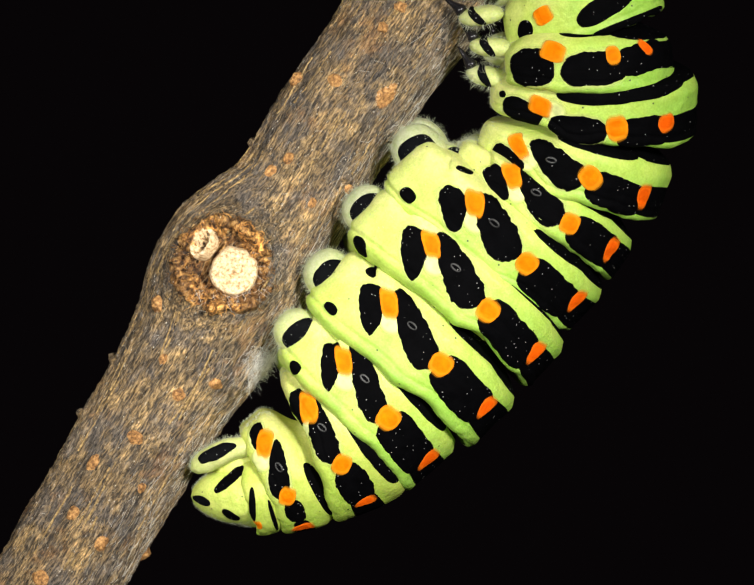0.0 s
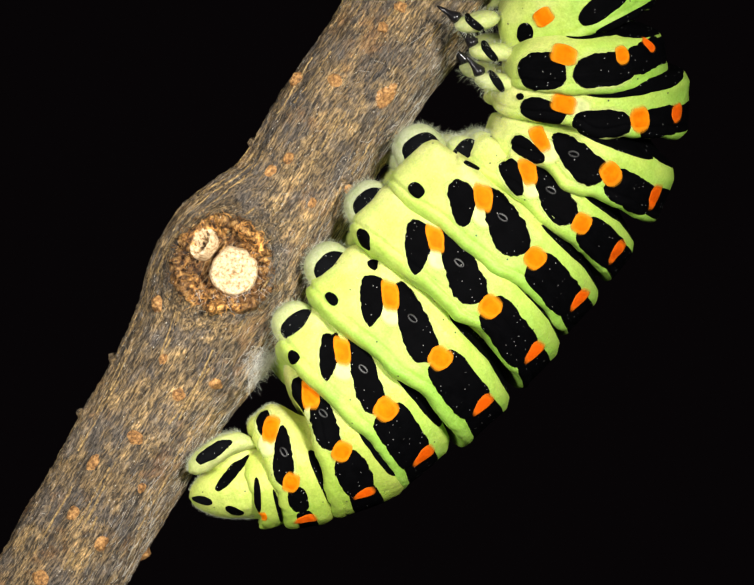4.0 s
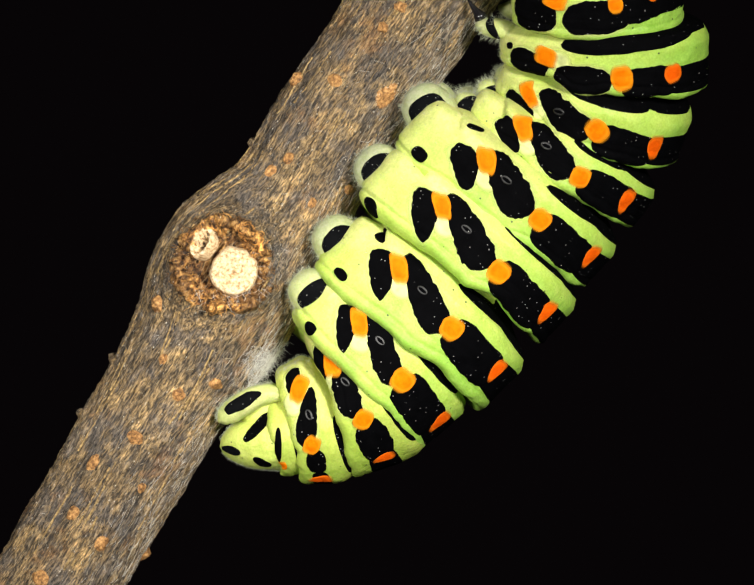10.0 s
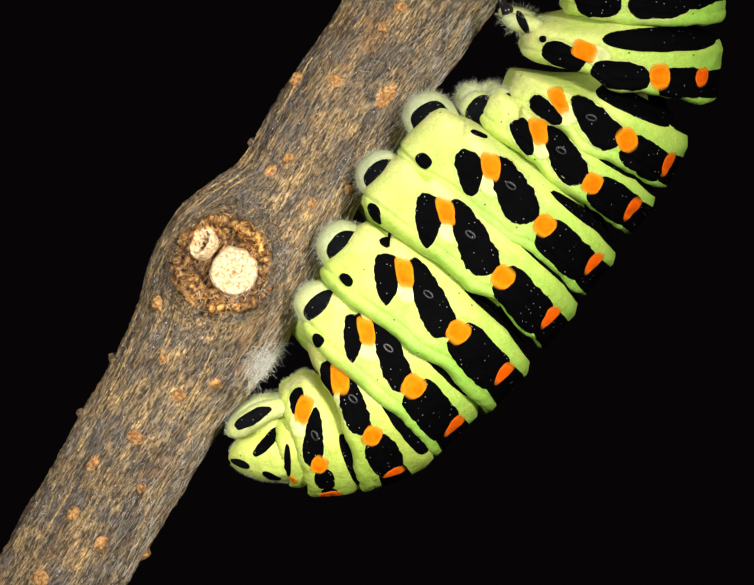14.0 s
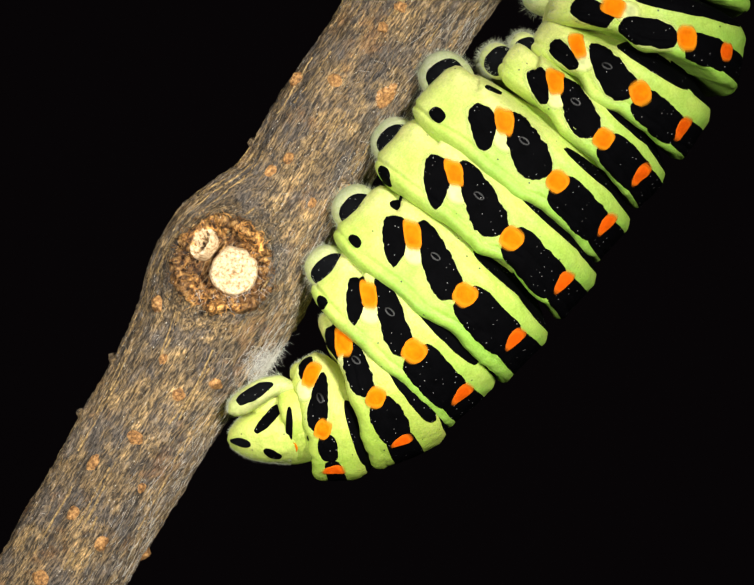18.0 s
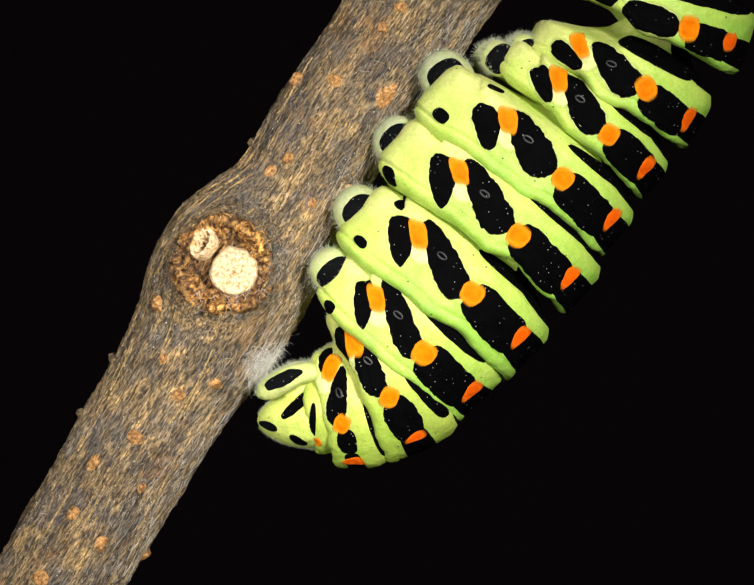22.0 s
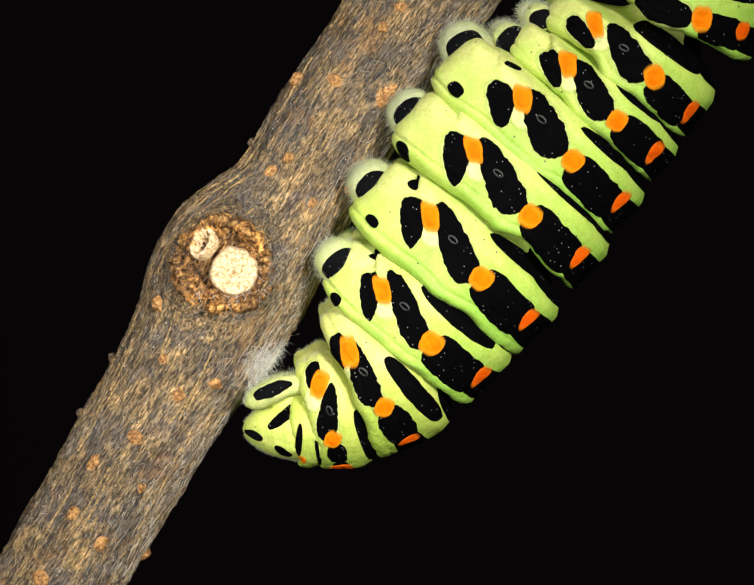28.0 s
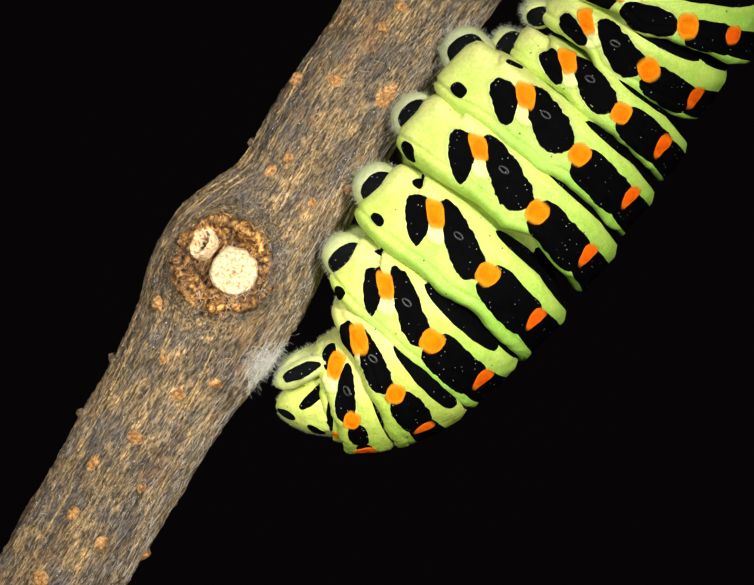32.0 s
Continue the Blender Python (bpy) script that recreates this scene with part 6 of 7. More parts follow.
    walk(RINGS[7], [
        (0, posed(6.62, 0.00, 3.26, 33.1, 5.2, -0.6)), (0.5, posed(6.87, 0.00, 2.70, 37.1, 8.2, -1.7)), (1, posed(6.94, 0.00, 3.85, 37.1, 9.2, -7.2)),
        (1.5, posed(7.23, 0.00, 4.47, 38.5, 17.9, -5.2)), (2, posed(6.66, 0.00, 3.72, 20.2, 25.3, -34.3)), (2.5, posed(6.67, 0.00, 5.38, 25.2, 27.9, -23.0)),
        (3, posed(7.00, 0.00, 3.77, 33.6, 13.2, -16.8)), (3.5, posed(6.83, 0.00, 3.43, 36.7, 11.6, -10.0)), (5.5, posed(6.81, -0.13, 3.24, 33.3, -0.9, 8.3)),
        (6, posed(7.00, -0.03, 3.76, 34.9, 2.7, 8.4)), (6.5, posed(7.03, 0.00, 3.85, 37.4, 5.4, 3.6)), (7, posed(6.94, 0.00, 4.75, 39.2, 9.7, -1.6)),
        (7.5, posed(7.63, 0.00, 6.26, 45.4, 11.7, 9.7)), (8, posed(7.63, 0.00, 5.81, 43.1, 6.7, 5.3)), (8.5, posed(7.17, -0.16, 4.28, 31.4, 8.2, 4.0)),
        (9, posed(7.35, -0.14, 5.21, 29.9, -1.6, 11.8)), (9.5, posed(7.45, -0.09, 5.10, 32.9, -4.5, 9.4)), (10, posed(7.58, 0.00, 5.50, 33.9, 0.9, 9.2)),
        (10.5, posed(7.54, 0.00, 5.14, 35.2, -1.2, 6.7)), (11, posed(7.75, 0.00, 4.17, 42.0, 3.9, 0.5)), (11.5, posed(7.89, 0.00, 5.14, 40.5, 5.4, -0.4)),
        (12, posed(7.55, 0.00, 5.01, 42.5, 9.7, -3.1)), (12.5, posed(7.67, 0.00, 5.72, 37.8, 16.3, -16.6)), (13, posed(7.37, 0.00, 5.57, 32.7, 16.9, -19.1)),
        (13.5, posed(7.59, 0.00, 4.89, 39.2, 10.6, -7.3)), (14, posed(7.70, 0.00, 5.39, 37.7, 7.8, 6.3)), (14.5, posed(7.73, 0.00, 6.39, 41.9, 9.8, 8.6)),
        (16.5, posed(8.05, 0.00, 7.28, 41.7, 2.6, -0.9)), (17, posed(7.92, 0.00, 7.03, 41.1, 2.3, -1.9)), (17.5, posed(7.95, 0.00, 6.83, 41.1, 0.0, -2.6)),
        (18, posed(8.26, 0.00, 6.71, 43.5, 0.8, -0.9)), (18.5, posed(8.16, 0.00, 6.57, 43.7, 0.5, 0.9)), (19, posed(8.08, 0.00, 6.72, 42.1, 1.3, 0.3)),
        (19.5, posed(8.28, 0.00, 6.84, 42.0, 1.6, -2.0)), (20, posed(8.19, 0.00, 7.27, 41.5, 0.9, -0.6)), (20.5, posed(8.03, 0.00, 6.87, 42.9, 3.6, -2.2)),
        (21, posed(8.17, 0.00, 6.98, 42.6, 3.1, -1.5)), (21.5, posed(8.11, 0.00, 7.01, 44.9, 2.7, -4.1)), (22, posed(8.32, 0.00, 7.01, 41.2, 4.6, -0.4)),
        (22.5, posed(7.86, 0.00, 6.72, 37.2, 3.1, 0.2)), (23, posed(8.27, 0.00, 6.79, 39.7, 3.3, -0.6)), (23.5, posed(8.04, 0.00, 7.07, 37.5, 4.0, 0.8)),
        (24, posed(7.99, 0.00, 6.55, 39.7, 2.9, -0.1)), (24.5, posed(7.87, -0.08, 5.87, 34.5, 0.3, -1.6)), (25, posed(8.33, -0.18, 6.82, 42.6, 6.9, 29.6)),
        (25.5, posed(8.02, -0.05, 5.99, 40.1, 6.3, 10.3)), (27.5, posed(8.72, 0.00, 7.62, 45.8, 4.4, 7.7)), (28, posed(8.78, 0.00, 7.79, 42.4, 5.3, 3.5)),
        (28.5, posed(8.60, 0.00, 7.62, 38.3, 3.9, 2.7)), (29, posed(9.07, 0.00, 8.14, 40.7, 9.7, -3.8)), (29.5, posed(9.26, 0.00, 7.99, 43.3, 6.4, -2.6)),
        (30, posed(9.10, 0.00, 7.38, 44.3, 0.6, -3.9)), (30.5, posed(9.20, 0.00, 7.73, 38.4, 1.5, -1.3)), (31, posed(8.85, 0.00, 7.91, 33.8, 2.1, -1.7)),
        (31.5, posed(8.76, 0.00, 7.74, 36.7, -0.5, 0.4)), (32, posed(9.02, 0.00, 7.60, 38.3, -0.9, -0.7)),
    ])
    walk(RINGS[8], [
        (0, posed(8.01, -0.33, 4.97, 17.8, -5.6, 10.0)), (0.5, posed(8.24, 0.00, 4.27, 17.8, 7.3, -5.5)), (1, posed(8.18, 0.00, 6.02, 26.2, 12.4, -3.2)),
        (1.5, posed(8.26, 0.00, 5.92, 20.4, 23.2, -11.7)), (2, posed(7.47, 0.01, 6.25, -1.3, 35.7, -25.6)), (2.5, posed(6.50, -0.03, 9.10, 19.6, 52.3, 4.3)),
        (3, posed(8.57, -0.13, 6.88, 22.4, 17.1, 11.9)), (3.5, posed(8.30, -0.28, 5.02, 21.8, 8.7, 0.2)), (5.5, posed(8.01, -0.41, 5.10, 18.5, -8.7, 18.6)),
        (6, posed(8.08, -0.37, 5.31, 20.0, -3.5, 15.0)), (6.5, posed(8.40, -0.04, 5.39, 22.2, 1.9, 1.7)), (7, posed(8.44, -0.06, 6.65, 32.8, 9.9, 6.5)),
        (7.5, posed(8.79, -0.09, 7.37, 34.0, 11.7, 5.2)), (8, posed(8.95, -0.09, 7.26, 30.3, 7.6, 6.1)), (8.5, posed(9.94, -0.57, 5.46, 2.2, -34.7, 16.0)),
        (9, posed(8.42, -0.49, 7.21, 11.9, -15.3, 25.8)), (9.5, posed(8.59, -0.41, 7.17, 18.9, -12.5, 24.5)), (10, posed(8.89, -0.29, 7.45, 18.0, -12.2, 22.1)),
        (10.5, posed(8.93, -0.28, 7.02, 21.9, -12.1, 19.3)), (11, posed(9.13, 0.00, 5.87, 22.6, 4.8, -6.5)), (11.5, posed(9.35, 0.00, 6.99, 26.7, 4.5, 0.3)),
        (12, posed(9.24, 0.00, 7.04, 33.7, 8.9, 4.4)), (12.5, posed(8.72, 0.00, 7.90, 17.8, 26.4, -13.6)), (13, posed(8.78, 0.00, 7.73, 23.4, 17.0, -12.5)),
        (13.5, posed(9.00, -0.22, 6.53, 26.6, 11.4, 1.9)), (14, posed(8.75, -0.19, 6.66, 25.4, 7.6, 5.4)), (14.5, posed(8.69, -0.11, 7.61, 31.6, 12.5, 4.6)),
        (16.5, posed(9.41, -0.03, 9.00, 34.5, 2.1, 1.5)), (17, posed(9.39, -0.05, 8.91, 36.7, -0.3, 5.4)), (17.5, posed(9.31, -0.08, 8.66, 35.6, -1.5, 3.3)),
        (18, posed(9.74, -0.11, 8.27, 32.8, -2.3, 2.3)), (18.5, posed(9.60, -0.12, 8.15, 32.7, -3.2, 3.6)), (19, posed(9.47, -0.09, 8.38, 32.6, -1.6, 3.3)),
        (19.5, posed(9.77, -0.10, 8.44, 30.2, -0.9, 0.8)), (20, posed(9.51, -0.11, 8.92, 32.5, -0.0, 2.9)), (20.5, posed(9.43, -0.06, 8.53, 35.8, 2.1, 0.8)),
        (21, posed(9.34, 0.00, 8.63, 34.3, 5.9, -4.2)), (21.5, posed(9.43, 0.00, 8.45, 38.6, 2.7, -9.1)), (22, posed(9.73, -0.14, 8.51, 28.5, 2.3, 2.2)),
        (22.5, posed(9.09, -0.18, 8.51, 30.7, -2.1, 8.3)), (23, posed(9.65, -0.21, 8.40, 27.4, -0.9, 5.6)), (23.5, posed(9.09, -0.23, 8.64, 30.1, 0.2, 5.5)),
        (24, posed(9.25, -0.33, 8.20, 28.1, -1.9, 10.4)), (24.5, posed(8.70, -0.49, 6.14, 4.1, -3.8, -9.5)), (25, posed(9.06, -0.58, 7.55, 22.2, -9.7, 28.5)),
        (25.5, posed(9.15, -0.44, 6.70, 25.3, -1.1, 8.8)), (27.5, posed(9.85, -0.11, 9.15, 40.6, 3.9, 9.1)), (28, posed(10.02, -0.04, 9.36, 36.9, 6.0, 4.0)),
        (28.5, posed(10.05, 0.00, 9.73, 38.6, 4.5, 11.1)), (29, posed(10.21, 0.00, 9.85, 33.6, 14.0, -5.9)), (29.5, posed(10.37, 0.00, 9.65, 39.3, 9.7, -7.0)),
        (30, posed(10.68, 0.00, 9.34, 39.9, 1.2, 3.2)), (30.5, posed(10.71, -0.08, 9.89, 29.8, 0.7, 10.2)), (31, posed(10.05, -0.03, 10.12, 33.0, 2.0, 8.1)),
        (31.5, posed(9.98, -0.08, 10.01, 36.6, 0.1, 13.8)), (32, posed(10.42, -0.15, 9.93, 32.1, -0.6, 15.9)),
    ])
    walk(RINGS[9], [
        (0, posed(9.02, -0.74, 7.91, 2.2, -12.1, 18.3)), (0.5, posed(8.94, 0.10, 7.21, -2.4, 9.3, -8.6)), (1, posed(8.86, -0.47, 7.69, -3.6, 18.1, -24.0)),
        (1.5, posed(8.99, 0.05, 9.36, 7.7, 23.2, -2.2)), (2, posed(7.29, 0.12, 8.15, -38.1, 54.7, -21.7)), (2.5, posed(5.65, -1.03, 11.74, 15.9, 58.8, 7.8)),
        (3, posed(8.54, -0.42, 7.65, -12.7, 24.4, -19.8)), (3.5, posed(8.78, -0.27, 7.88, 0.7, 14.0, 4.6)), (5.5, posed(8.60, -0.98, 7.74, -0.9, -13.4, 18.3)),
        (6, posed(8.93, -0.96, 8.22, 2.6, -9.5, 21.2)), (6.5, posed(9.12, -0.20, 7.93, 0.0, 3.7, -8.8)), (7, posed(9.47, -0.42, 9.00, 10.1, 11.1, -4.3)),
        (7.5, posed(9.83, -0.47, 9.59, 9.8, 13.7, -5.9)), (8, posed(10.26, -0.42, 9.63, 9.0, 3.5, -0.4)), (8.5, posed(9.88, -1.30, 8.11, -15.0, -32.4, 19.3)),
        (9, posed(9.59, -1.30, 10.12, -15.3, -43.4, 29.7)), (9.5, posed(9.23, -1.22, 9.37, -1.3, -22.4, 16.9)), (10, posed(9.48, -1.03, 9.85, 0.8, -17.3, 17.6)),
        (10.5, posed(9.77, -0.89, 9.51, 3.6, -18.0, 16.5)), (11, posed(9.73, 0.17, 7.97, -6.5, 12.5, -23.6)), (11.5, posed(10.00, -0.11, 9.27, 1.4, 10.1, -14.0)),
        (12, posed(9.85, -0.07, 9.00, 2.9, 13.6, -12.6)), (12.5, posed(8.61, 0.26, 10.68, -5.0, 36.5, -9.8)), (13, posed(9.23, 0.15, 9.80, -10.5, 31.1, -20.3)),
        (13.5, posed(9.96, -0.34, 9.25, 3.6, 7.3, 7.3)), (14, posed(10.02, -0.58, 9.64, 7.7, 1.4, 9.8)), (14.5, posed(10.19, -0.48, 10.19, 11.7, 6.3, 0.0)),
        (16.5, posed(11.18, -0.29, 12.08, 27.6, 4.3, 3.0)), (17, posed(11.11, -0.46, 11.91, 29.8, 4.1, 4.4)), (17.5, posed(10.51, -0.27, 10.60, 17.4, 4.9, -6.4)),
        (18, posed(10.99, -0.36, 10.30, 12.2, 1.4, -8.0)), (18.5, posed(10.83, -0.45, 10.18, 11.7, 0.4, -7.4)), (19, posed(10.57, -0.46, 10.33, 10.4, 4.4, -10.4)),
        (19.5, posed(10.97, -0.40, 10.60, 8.9, 3.0, -8.8)), (20, posed(11.28, -0.49, 12.04, 26.2, -0.4, 5.0)), (20.5, posed(11.11, -0.28, 11.94, 35.3, 9.2, 1.6)),
        (21, posed(11.15, -0.09, 12.40, 37.5, 11.5, -0.2)), (21.5, posed(11.58, 0.14, 11.85, 38.5, 7.7, -1.2)), (22, posed(11.39, -0.44, 11.55, 20.0, 0.3, 4.5)),
        (22.5, posed(10.35, -0.60, 10.97, 17.2, -1.5, 6.6)), (23, posed(11.17, -0.49, 11.02, 14.7, -5.4, 5.5)), (23.5, posed(10.34, -0.52, 10.99, 16.0, 0.7, 5.5)),
        (24, posed(10.46, -0.81, 10.12, 9.9, -7.3, 8.4)), (24.5, posed(10.12, -1.15, 9.77, 0.6, -17.4, 12.1)), (25, posed(10.16, -1.73, 10.02, -3.4, -29.1, 41.7)),
        (25.5, posed(10.78, -1.19, 8.50, 8.2, -9.5, 12.1)), (27.5, posed(11.84, -0.52, 11.96, 22.9, -2.4, 9.5)), (28, posed(11.94, -0.21, 12.08, 19.4, 0.8, 6.8)),
        (28.5, posed(11.99, -0.55, 12.37, 21.2, -1.9, 13.5)), (29, posed(11.95, 0.27, 12.50, 16.6, 6.4, 0.2)), (29.5, posed(12.34, 0.24, 13.37, 48.4, 15.6, -3.2)),
        (30, posed(12.40, -0.09, 12.15, 32.9, 5.7, 1.3)), (30.5, posed(12.03, -0.34, 12.22, 14.7, -2.1, 5.1)), (31, posed(11.29, -0.28, 12.40, 15.5, 2.5, 4.9)),
        (31.5, posed(11.07, -0.53, 11.92, 18.2, 0.5, 7.6)), (32, posed(11.68, -0.66, 11.71, 15.7, -5.9, 9.3)),
    ])
    walk(RINGS[10], [
        (0, posed(8.21, -1.39, 9.20, -2.5, -16.8, 8.2)), (0.5, posed(7.73, 0.37, 10.12, -2.0, 10.2, -0.1)), (1, posed(8.29, 0.08, 9.27, -12.0, 24.1, -17.1)),
        (1.5, posed(9.34, 0.11, 11.93, -1.1, 9.3, 2.9)), (2, posed(5.30, 1.84, 10.07, -44.7, 33.0, -13.8)), (2.5, posed(5.83, -0.55, 14.22, 10.4, 43.8, 14.8)),
        (3, posed(7.34, 0.24, 9.42, -20.6, 27.2, -12.4)), (3.5, posed(8.00, -0.59, 9.23, -5.2, 6.6, 6.3)), (5.5, posed(7.63, -1.68, 9.74, -4.4, -18.4, 14.9)),
        (6, posed(8.43, -1.75, 10.12, -1.8, -21.1, 17.5)), (6.5, posed(9.12, 0.21, 10.49, -7.9, -4.5, -3.0)), (7, posed(9.93, -0.18, 11.55, 2.2, 0.6, 0.5)),
        (7.5, posed(10.27, -0.15, 12.13, 1.9, 2.5, -0.8)), (8, posed(10.28, -0.52, 11.69, 5.1, -7.7, 7.9)), (8.5, posed(8.09, -2.17, 8.63, -11.9, -21.4, 15.0)),
        (9, posed(7.22, -2.11, 10.66, -7.3, -22.1, 12.8)), (9.5, posed(7.79, -1.88, 10.91, -3.8, -19.2, 11.0)), (10, posed(8.61, -1.71, 11.94, -3.2, -23.4, 20.2)),
        (10.5, posed(9.01, -1.53, 11.65, -1.0, -24.4, 19.2)), (11, posed(9.46, 1.03, 10.34, -14.5, 2.2, -15.1)), (11.5, posed(10.06, 0.49, 11.78, -6.6, 0.1, -7.3)),
        (12, posed(9.98, 0.47, 11.53, -5.3, 2.0, -6.4)), (12.5, posed(8.38, 0.65, 13.24, -12.9, 19.7, -3.4)), (13, posed(8.79, 1.00, 12.21, -18.4, 22.0, -13.4)),
        (13.5, posed(10.12, -0.59, 11.82, -4.4, -2.8, 10.3)), (14, posed(10.36, -0.92, 12.17, -0.2, -6.6, 12.3)), (14.5, posed(10.72, -0.41, 12.73, 3.8, -2.9, 4.2)),
        (16.5, posed(12.38, -0.37, 14.39, 19.8, -4.0, 7.1)), (17, posed(12.39, -0.58, 14.15, 22.1, -3.6, 8.0)), (17.5, posed(11.28, 0.07, 13.06, 10.0, -1.1, -1.7)),
        (18, posed(11.52, 0.06, 12.80, 4.7, -3.3, -3.6)), (18.5, posed(11.35, -0.03, 12.68, 4.3, -3.7, -3.2)), (19, posed(11.02, 0.09, 12.82, 3.0, -0.6, -6.1)),
        (19.5, posed(11.36, 0.08, 13.12, 1.5, -2.0, -4.5)), (20, posed(12.41, -0.62, 14.36, 18.6, -6.5, 8.5)), (20.5, posed(12.60, -0.31, 14.05, 27.8, 0.6, 6.4)),
        (21, posed(12.73, -0.06, 14.46, 29.8, 1.1, 5.1)), (21.5, posed(13.20, 0.17, 13.88, 30.8, -1.7, 4.7)), (22, posed(12.28, -0.55, 13.98, 12.5, -5.5, 8.3)),
        (22.5, posed(11.11, -0.78, 13.44, 9.7, -6.7, 9.8)), (23, posed(11.83, -0.64, 13.52, 7.1, -9.6, 9.2)), (23.5, posed(11.05, -0.68, 13.48, 8.5, -5.0, 9.1)),
        (24, posed(10.91, -1.04, 12.64, 2.0, -12.6, 10.4)), (24.5, posed(9.17, -1.92, 11.43, -7.7, -16.3, 16.2)), (25, posed(8.68, -2.92, 10.90, 7.1, -13.3, 36.6)),
        (25.5, posed(11.08, -1.58, 10.66, 15.4, -16.2, 16.7)), (27.5, posed(12.84, -0.88, 14.33, 15.0, -9.1, 13.3)), (28, posed(12.80, -0.47, 14.52, 11.5, -6.6, 10.9)),
        (28.5, posed(12.90, -1.10, 14.74, 13.1, -9.4, 17.2)), (29, posed(12.70, 0.25, 14.99, 8.8, -2.7, 5.4)), (29.5, posed(14.29, 0.36, 15.09, 42.1, 7.8, 4.0)),
        (30, posed(13.81, -0.12, 14.34, 25.9, -0.0, 6.9)), (30.5, posed(12.68, -0.50, 14.71, 7.0, -7.7, 8.7)), (31, posed(11.97, -0.42, 14.89, 8.1, -3.4, 8.9)),
        (31.5, posed(11.86, -0.76, 14.36, 10.8, -4.2, 10.8)), (32, posed(12.37, -0.94, 14.17, 8.0, -10.5, 11.3)),
    ])
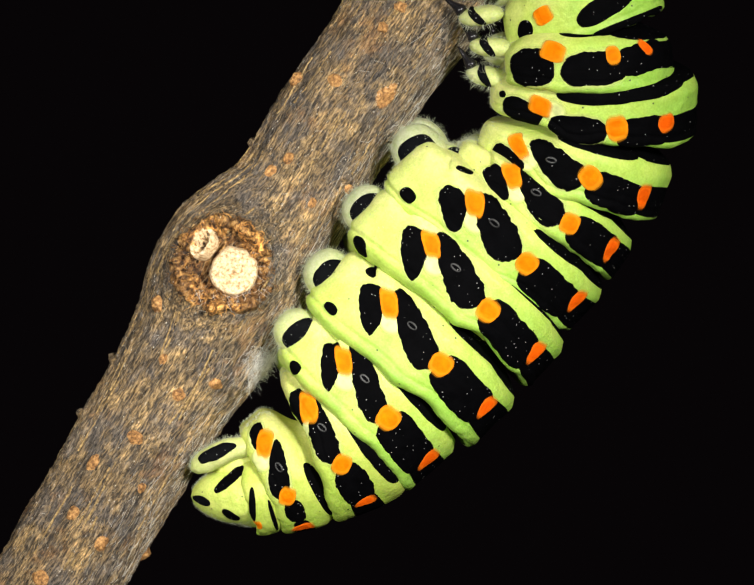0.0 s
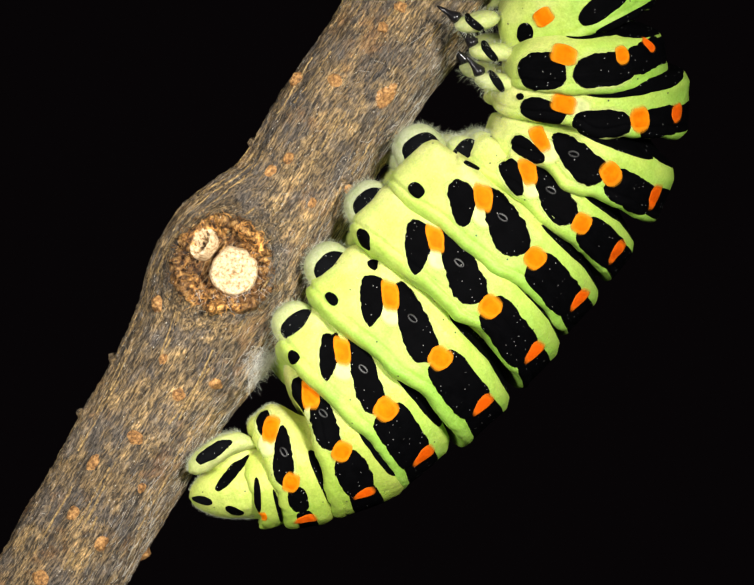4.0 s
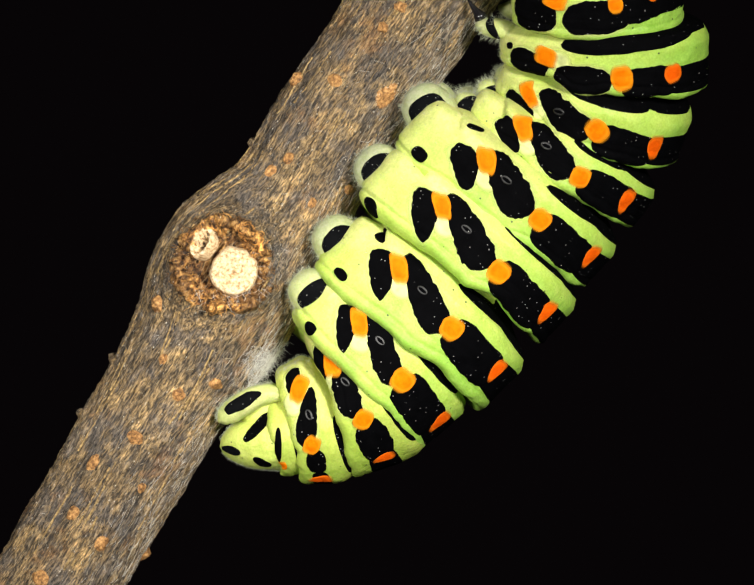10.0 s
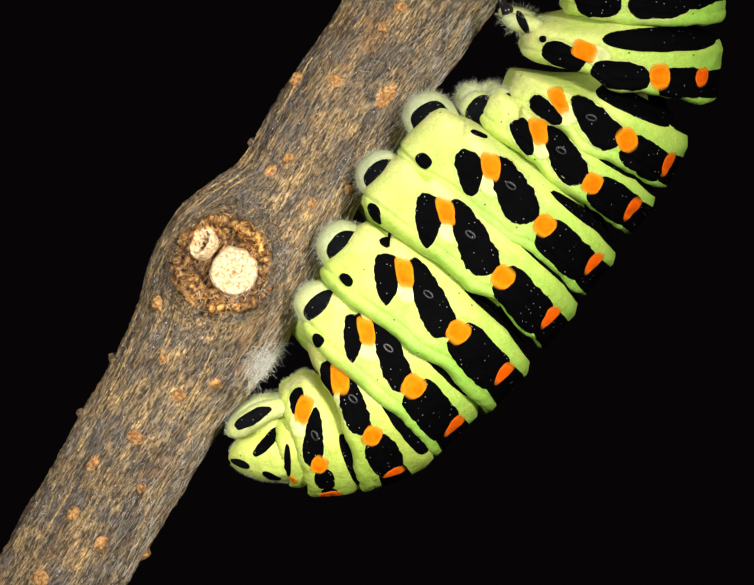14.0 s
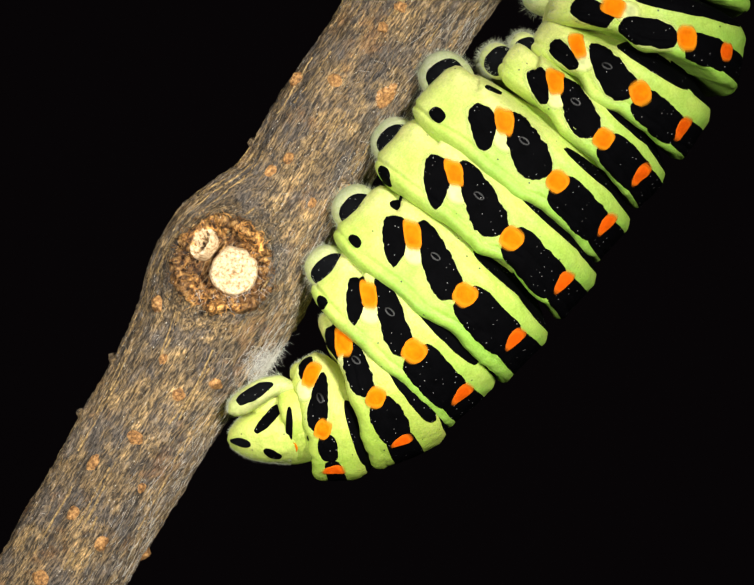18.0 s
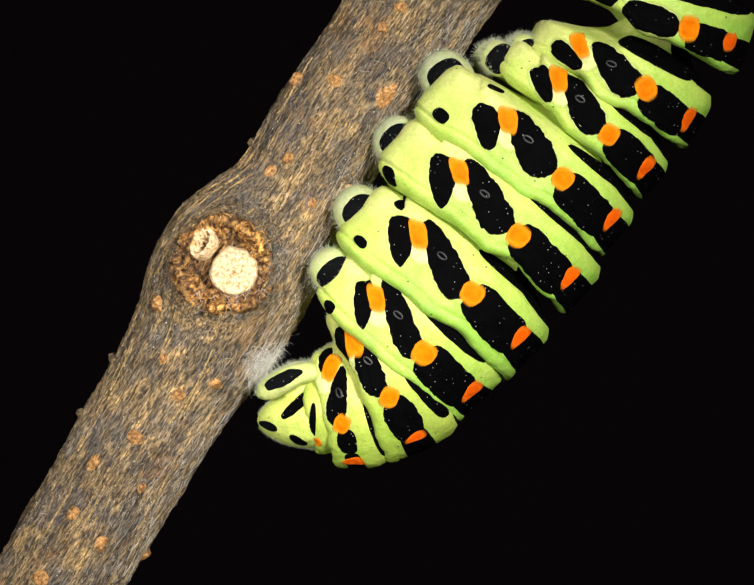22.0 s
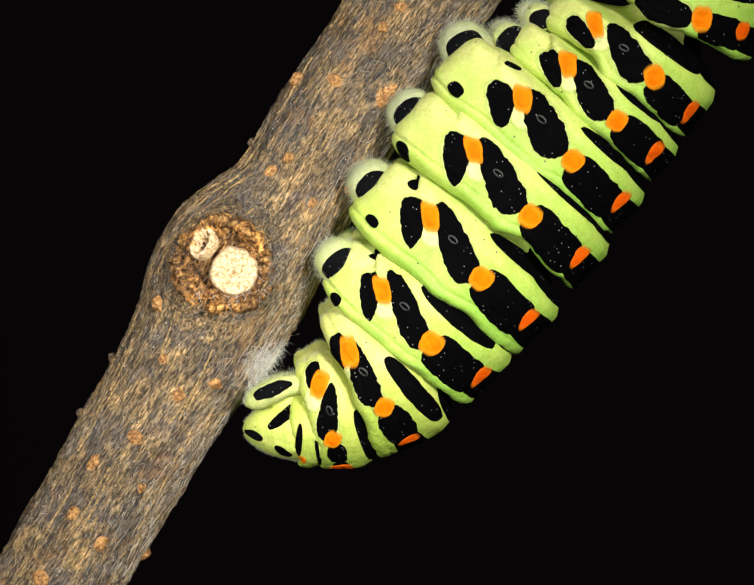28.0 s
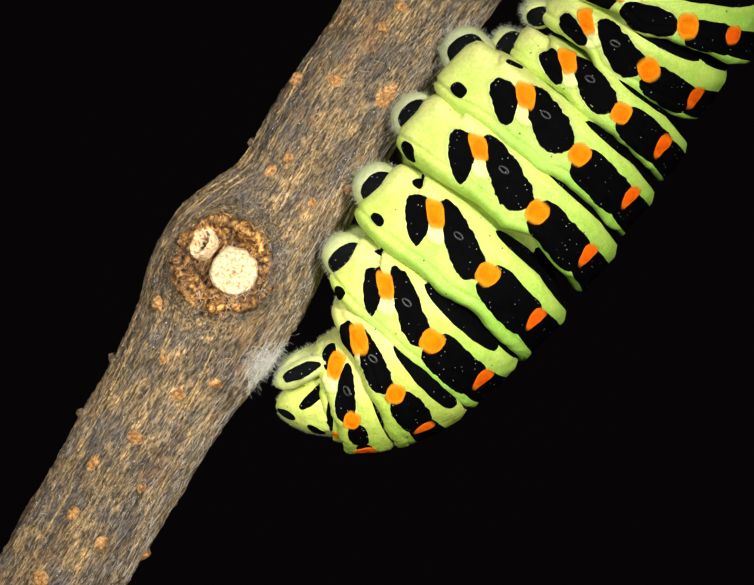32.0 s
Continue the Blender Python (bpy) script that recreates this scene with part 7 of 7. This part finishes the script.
    walk(RINGS[11], [
        (0, posed(8.42, -1.89, 11.93, -17.3, -19.4, 13.0)), (0.5, posed(7.98, 0.43, 12.87, -17.9, 3.9, 4.4)), (1, posed(8.07, 1.02, 11.87, -28.5, 21.9, -12.8)),
        (1.5, posed(9.63, 0.04, 14.69, -17.6, 2.7, 4.3)), (2, posed(3.66, 2.68, 12.14, -59.0, 30.3, -5.4)), (2.5, posed(6.57, -1.01, 16.85, -3.0, 36.4, 25.1)),
        (3, posed(6.70, 1.00, 12.01, -36.6, 23.6, -7.5)), (3.5, posed(8.10, -0.86, 11.98, -21.2, 0.4, 10.6)), (5.5, posed(7.75, -2.50, 12.39, -20.0, -24.2, 19.9)),
        (6, posed(8.68, -2.68, 12.72, -17.5, -26.9, 22.2)), (6.5, posed(9.08, 0.32, 13.27, -23.7, -9.1, 1.6)), (7, posed(10.39, -0.21, 14.29, -13.6, -4.0, 5.0)),
        (7.5, posed(10.71, -0.11, 14.86, -13.9, -1.9, 3.7)), (8, posed(10.87, -0.94, 14.36, -10.6, -12.4, 12.2)), (8.5, posed(7.40, -2.03, 10.07, -26.8, -4.7, 27.0)),
        (9, posed(7.21, -2.84, 13.33, -20.4, -24.8, 20.9)), (9.5, posed(7.95, -2.52, 13.60, -17.1, -22.5, 19.4)), (10, posed(8.78, -2.79, 14.48, -18.5, -28.9, 25.5)),
        (10.5, posed(9.28, -2.58, 14.21, -16.5, -30.1, 24.4)), (11, posed(9.14, 1.75, 12.99, -30.5, -2.0, -10.0)), (11.5, posed(10.10, 0.85, 14.54, -22.4, -4.2, -2.6)),
        (12, posed(10.07, 0.79, 14.29, -21.4, -2.3, -2.4)), (12.5, posed(8.09, 0.93, 15.98, -28.7, 14.6, 1.2)), (13, posed(8.27, 1.76, 14.83, -34.2, 19.2, -7.8)),
        (13.5, posed(10.26, -1.09, 14.54, -20.3, -8.1, 14.4)), (14, posed(10.70, -1.54, 14.84, -16.0, -11.9, 16.5)), (14.5, posed(11.26, -0.63, 15.44, -11.9, -7.7, 8.6)),
        (16.5, posed(13.63, -0.73, 16.83, 4.1, -9.3, 11.9)), (17, posed(13.73, -0.98, 16.55, 6.6, -8.6, 13.1)), (17.5, posed(12.10, 0.15, 15.71, -4.8, -4.1, 4.7)),
        (18, posed(12.10, 0.21, 15.51, -10.1, -5.7, 2.9)), (18.5, posed(11.90, 0.09, 15.39, -10.3, -5.8, 3.5)), (19, posed(11.51, 0.38, 15.53, -11.5, -2.0, 0.9)),
        (19.5, posed(11.78, 0.28, 15.85, -13.2, -3.9, 2.2)), (20, posed(13.61, -1.08, 16.82, 3.2, -11.3, 13.9)), (20.5, posed(14.19, -0.61, 16.31, 12.5, -4.9, 12.2)),
        (21, posed(14.40, -0.30, 16.67, 14.1, -4.9, 10.0)), (21.5, posed(14.91, -0.07, 16.06, 15.0, -8.1, 9.5)), (22, posed(13.21, -0.99, 16.55, -2.8, -10.5, 14.0)),
        (22.5, posed(11.89, -1.28, 16.05, -5.4, -11.2, 15.5)), (23, posed(12.50, -1.13, 16.15, -8.1, -14.5, 14.8)), (23.5, posed(11.79, -1.14, 16.11, -6.6, -9.8, 15.0)),
        (24, posed(11.35, -1.62, 15.32, -13.5, -16.9, 14.6)), (24.5, posed(9.15, -2.79, 14.06, -22.5, -19.8, 21.1)), (25, posed(9.29, -4.62, 13.00, -5.2, -15.9, 44.1)),
        (25.5, posed(12.09, -2.47, 13.08, 0.5, -19.6, 20.9)), (27.5, posed(13.86, -1.56, 16.81, -1.0, -15.8, 17.9)), (28, posed(13.67, -1.02, 17.09, -4.3, -12.9, 15.6)),
        (28.5, posed(13.83, -1.96, 17.20, -3.3, -17.1, 21.3)), (29, posed(13.47, -0.03, 17.64, -7.0, -8.7, 10.1)), (29.5, posed(16.39, 0.21, 16.89, 27.8, 1.5, 12.1)),
        (30, posed(15.32, -0.45, 16.64, 11.2, -5.7, 14.2)), (30.5, posed(13.36, -0.96, 17.36, -8.3, -12.6, 14.1)), (31, posed(12.69, -0.88, 17.53, -7.0, -8.5, 15.1)),
        (31.5, posed(12.71, -1.30, 16.94, -3.9, -8.7, 17.3)), (32, posed(13.08, -1.54, 16.78, -7.1, -14.6, 16.3)),
    ])
    walk(RINGS[12], [
        (0, posed(6.85, -2.29, 13.49, -43.4, -13.4, 26.3)), (0.5, posed(6.45, -0.09, 14.45, -47.8, 2.9, 15.0)), (1, posed(6.35, 0.83, 13.32, -57.3, 28.1, 0.3)),
        (1.5, posed(8.10, -0.47, 16.27, -48.7, 3.4, 9.5)), (2, posed(1.53, 2.12, 12.60, -83.4, 33.7, 14.2)), (2.5, posed(5.88, -2.62, 18.27, -31.2, 29.3, 44.9)),
        (3, posed(4.83, 0.58, 13.19, -65.1, 27.0, 5.8)), (3.5, posed(6.47, -1.52, 13.40, -51.3, -0.3, 20.8)), (5.5, posed(6.12, -3.05, 13.83, -49.5, -24.5, 31.8)),
        (6, posed(7.12, -3.27, 14.24, -47.2, -27.1, 33.4)), (6.5, posed(7.34, 0.13, 14.68, -52.6, -7.0, 13.7)), (7, posed(8.94, -0.60, 15.96, -42.4, -1.7, 16.8)),
        (7.5, posed(9.25, -0.50, 16.54, -42.6, 0.5, 15.8)), (8, posed(9.49, -1.44, 16.08, -39.3, -10.2, 23.6)), (8.5, posed(5.18, -3.74, 11.49, -51.2, 9.4, 41.1)),
        (9, posed(5.57, -3.42, 14.78, -43.1, -19.7, 39.4)), (9.5, posed(6.39, -3.07, 15.13, -40.7, -19.1, 38.2)), (10, posed(7.21, -3.46, 15.96, -47.5, -28.7, 38.1)),
        (10.5, posed(7.76, -3.18, 15.76, -45.8, -30.2, 36.5)), (11, posed(7.25, 1.84, 14.22, -59.4, 0.3, 3.0)), (11.5, posed(8.39, 0.71, 16.01, -51.3, -1.8, 9.8)),
        (12, posed(8.40, 0.62, 15.79, -50.6, 0.7, 8.9)), (12.5, posed(6.35, 0.34, 17.29, -57.9, 15.8, 12.9)), (13, posed(6.40, 1.43, 16.06, -61.9, 23.7, 7.0)),
        (13.5, posed(8.64, -1.74, 15.96, -49.7, -6.9, 24.8)), (14, posed(9.17, -2.18, 16.38, -45.1, -10.5, 27.3)), (14.5, posed(9.84, -1.09, 17.14, -40.8, -5.6, 20.1)),
        (16.5, posed(12.73, -1.28, 18.83, -24.9, -8.5, 23.7)), (17, posed(12.93, -1.58, 18.56, -22.0, -7.4, 25.6)), (17.5, posed(10.91, -0.24, 17.58, -30.9, -0.0, 20.8)),
        (18, posed(10.74, -0.09, 17.29, -35.6, -0.3, 19.3)), (18.5, posed(10.54, -0.22, 17.16, -35.2, -0.1, 20.4)), (19, posed(10.12, 0.08, 17.29, -35.7, 4.8, 18.6)),
        (19.5, posed(10.34, -0.03, 17.56, -38.2, 2.0, 19.1)), (20, posed(12.68, -1.65, 18.79, -25.2, -10.0, 26.8)), (20.5, posed(13.61, -1.24, 18.39, -16.3, -4.9, 25.5)),
        (21, posed(13.87, -0.86, 18.79, -15.6, -5.6, 21.5)), (21.5, posed(14.41, -0.54, 18.20, -14.9, -9.4, 20.6)), (22, posed(12.07, -1.58, 18.41, -31.0, -9.5, 27.5)),
        (22.5, posed(10.69, -1.92, 17.84, -33.2, -9.5, 29.4)), (23, posed(11.19, -1.68, 17.92, -36.4, -13.4, 28.2)), (23.5, posed(10.54, -1.78, 17.87, -34.6, -8.6, 28.8)),
        (24, posed(9.88, -2.12, 16.95, -41.7, -13.7, 26.0)), (24.5, posed(7.47, -3.46, 15.40, -49.0, -15.4, 34.2)), (25, posed(8.11, -6.03, 14.33, -25.8, -8.5, 60.7)),
        (25.5, posed(11.06, -3.14, 14.98, -26.1, -14.4, 32.9)), (27.5, posed(12.79, -2.19, 18.68, -31.5, -17.4, 28.3)), (28, posed(12.49, -1.63, 18.91, -34.3, -13.9, 26.6)),
        (28.5, posed(12.68, -2.68, 19.00, -35.0, -20.5, 30.4)), (29, posed(12.20, -0.52, 19.44, -36.7, -9.1, 21.3)), (29.5, posed(16.39, -0.53, 19.02, 0.1, -1.3, 29.0)),
        (30, posed(14.68, -1.14, 18.70, -16.8, -7.1, 29.8)), (30.5, posed(12.04, -1.52, 19.11, -36.7, -11.4, 27.1)), (31, posed(11.44, -1.54, 19.28, -35.0, -8.0, 29.4)),
        (31.5, posed(11.55, -2.03, 18.74, -31.0, -7.0, 32.6)), (32, posed(11.81, -2.13, 18.55, -34.6, -11.4, 29.2)),
    ])


motions()
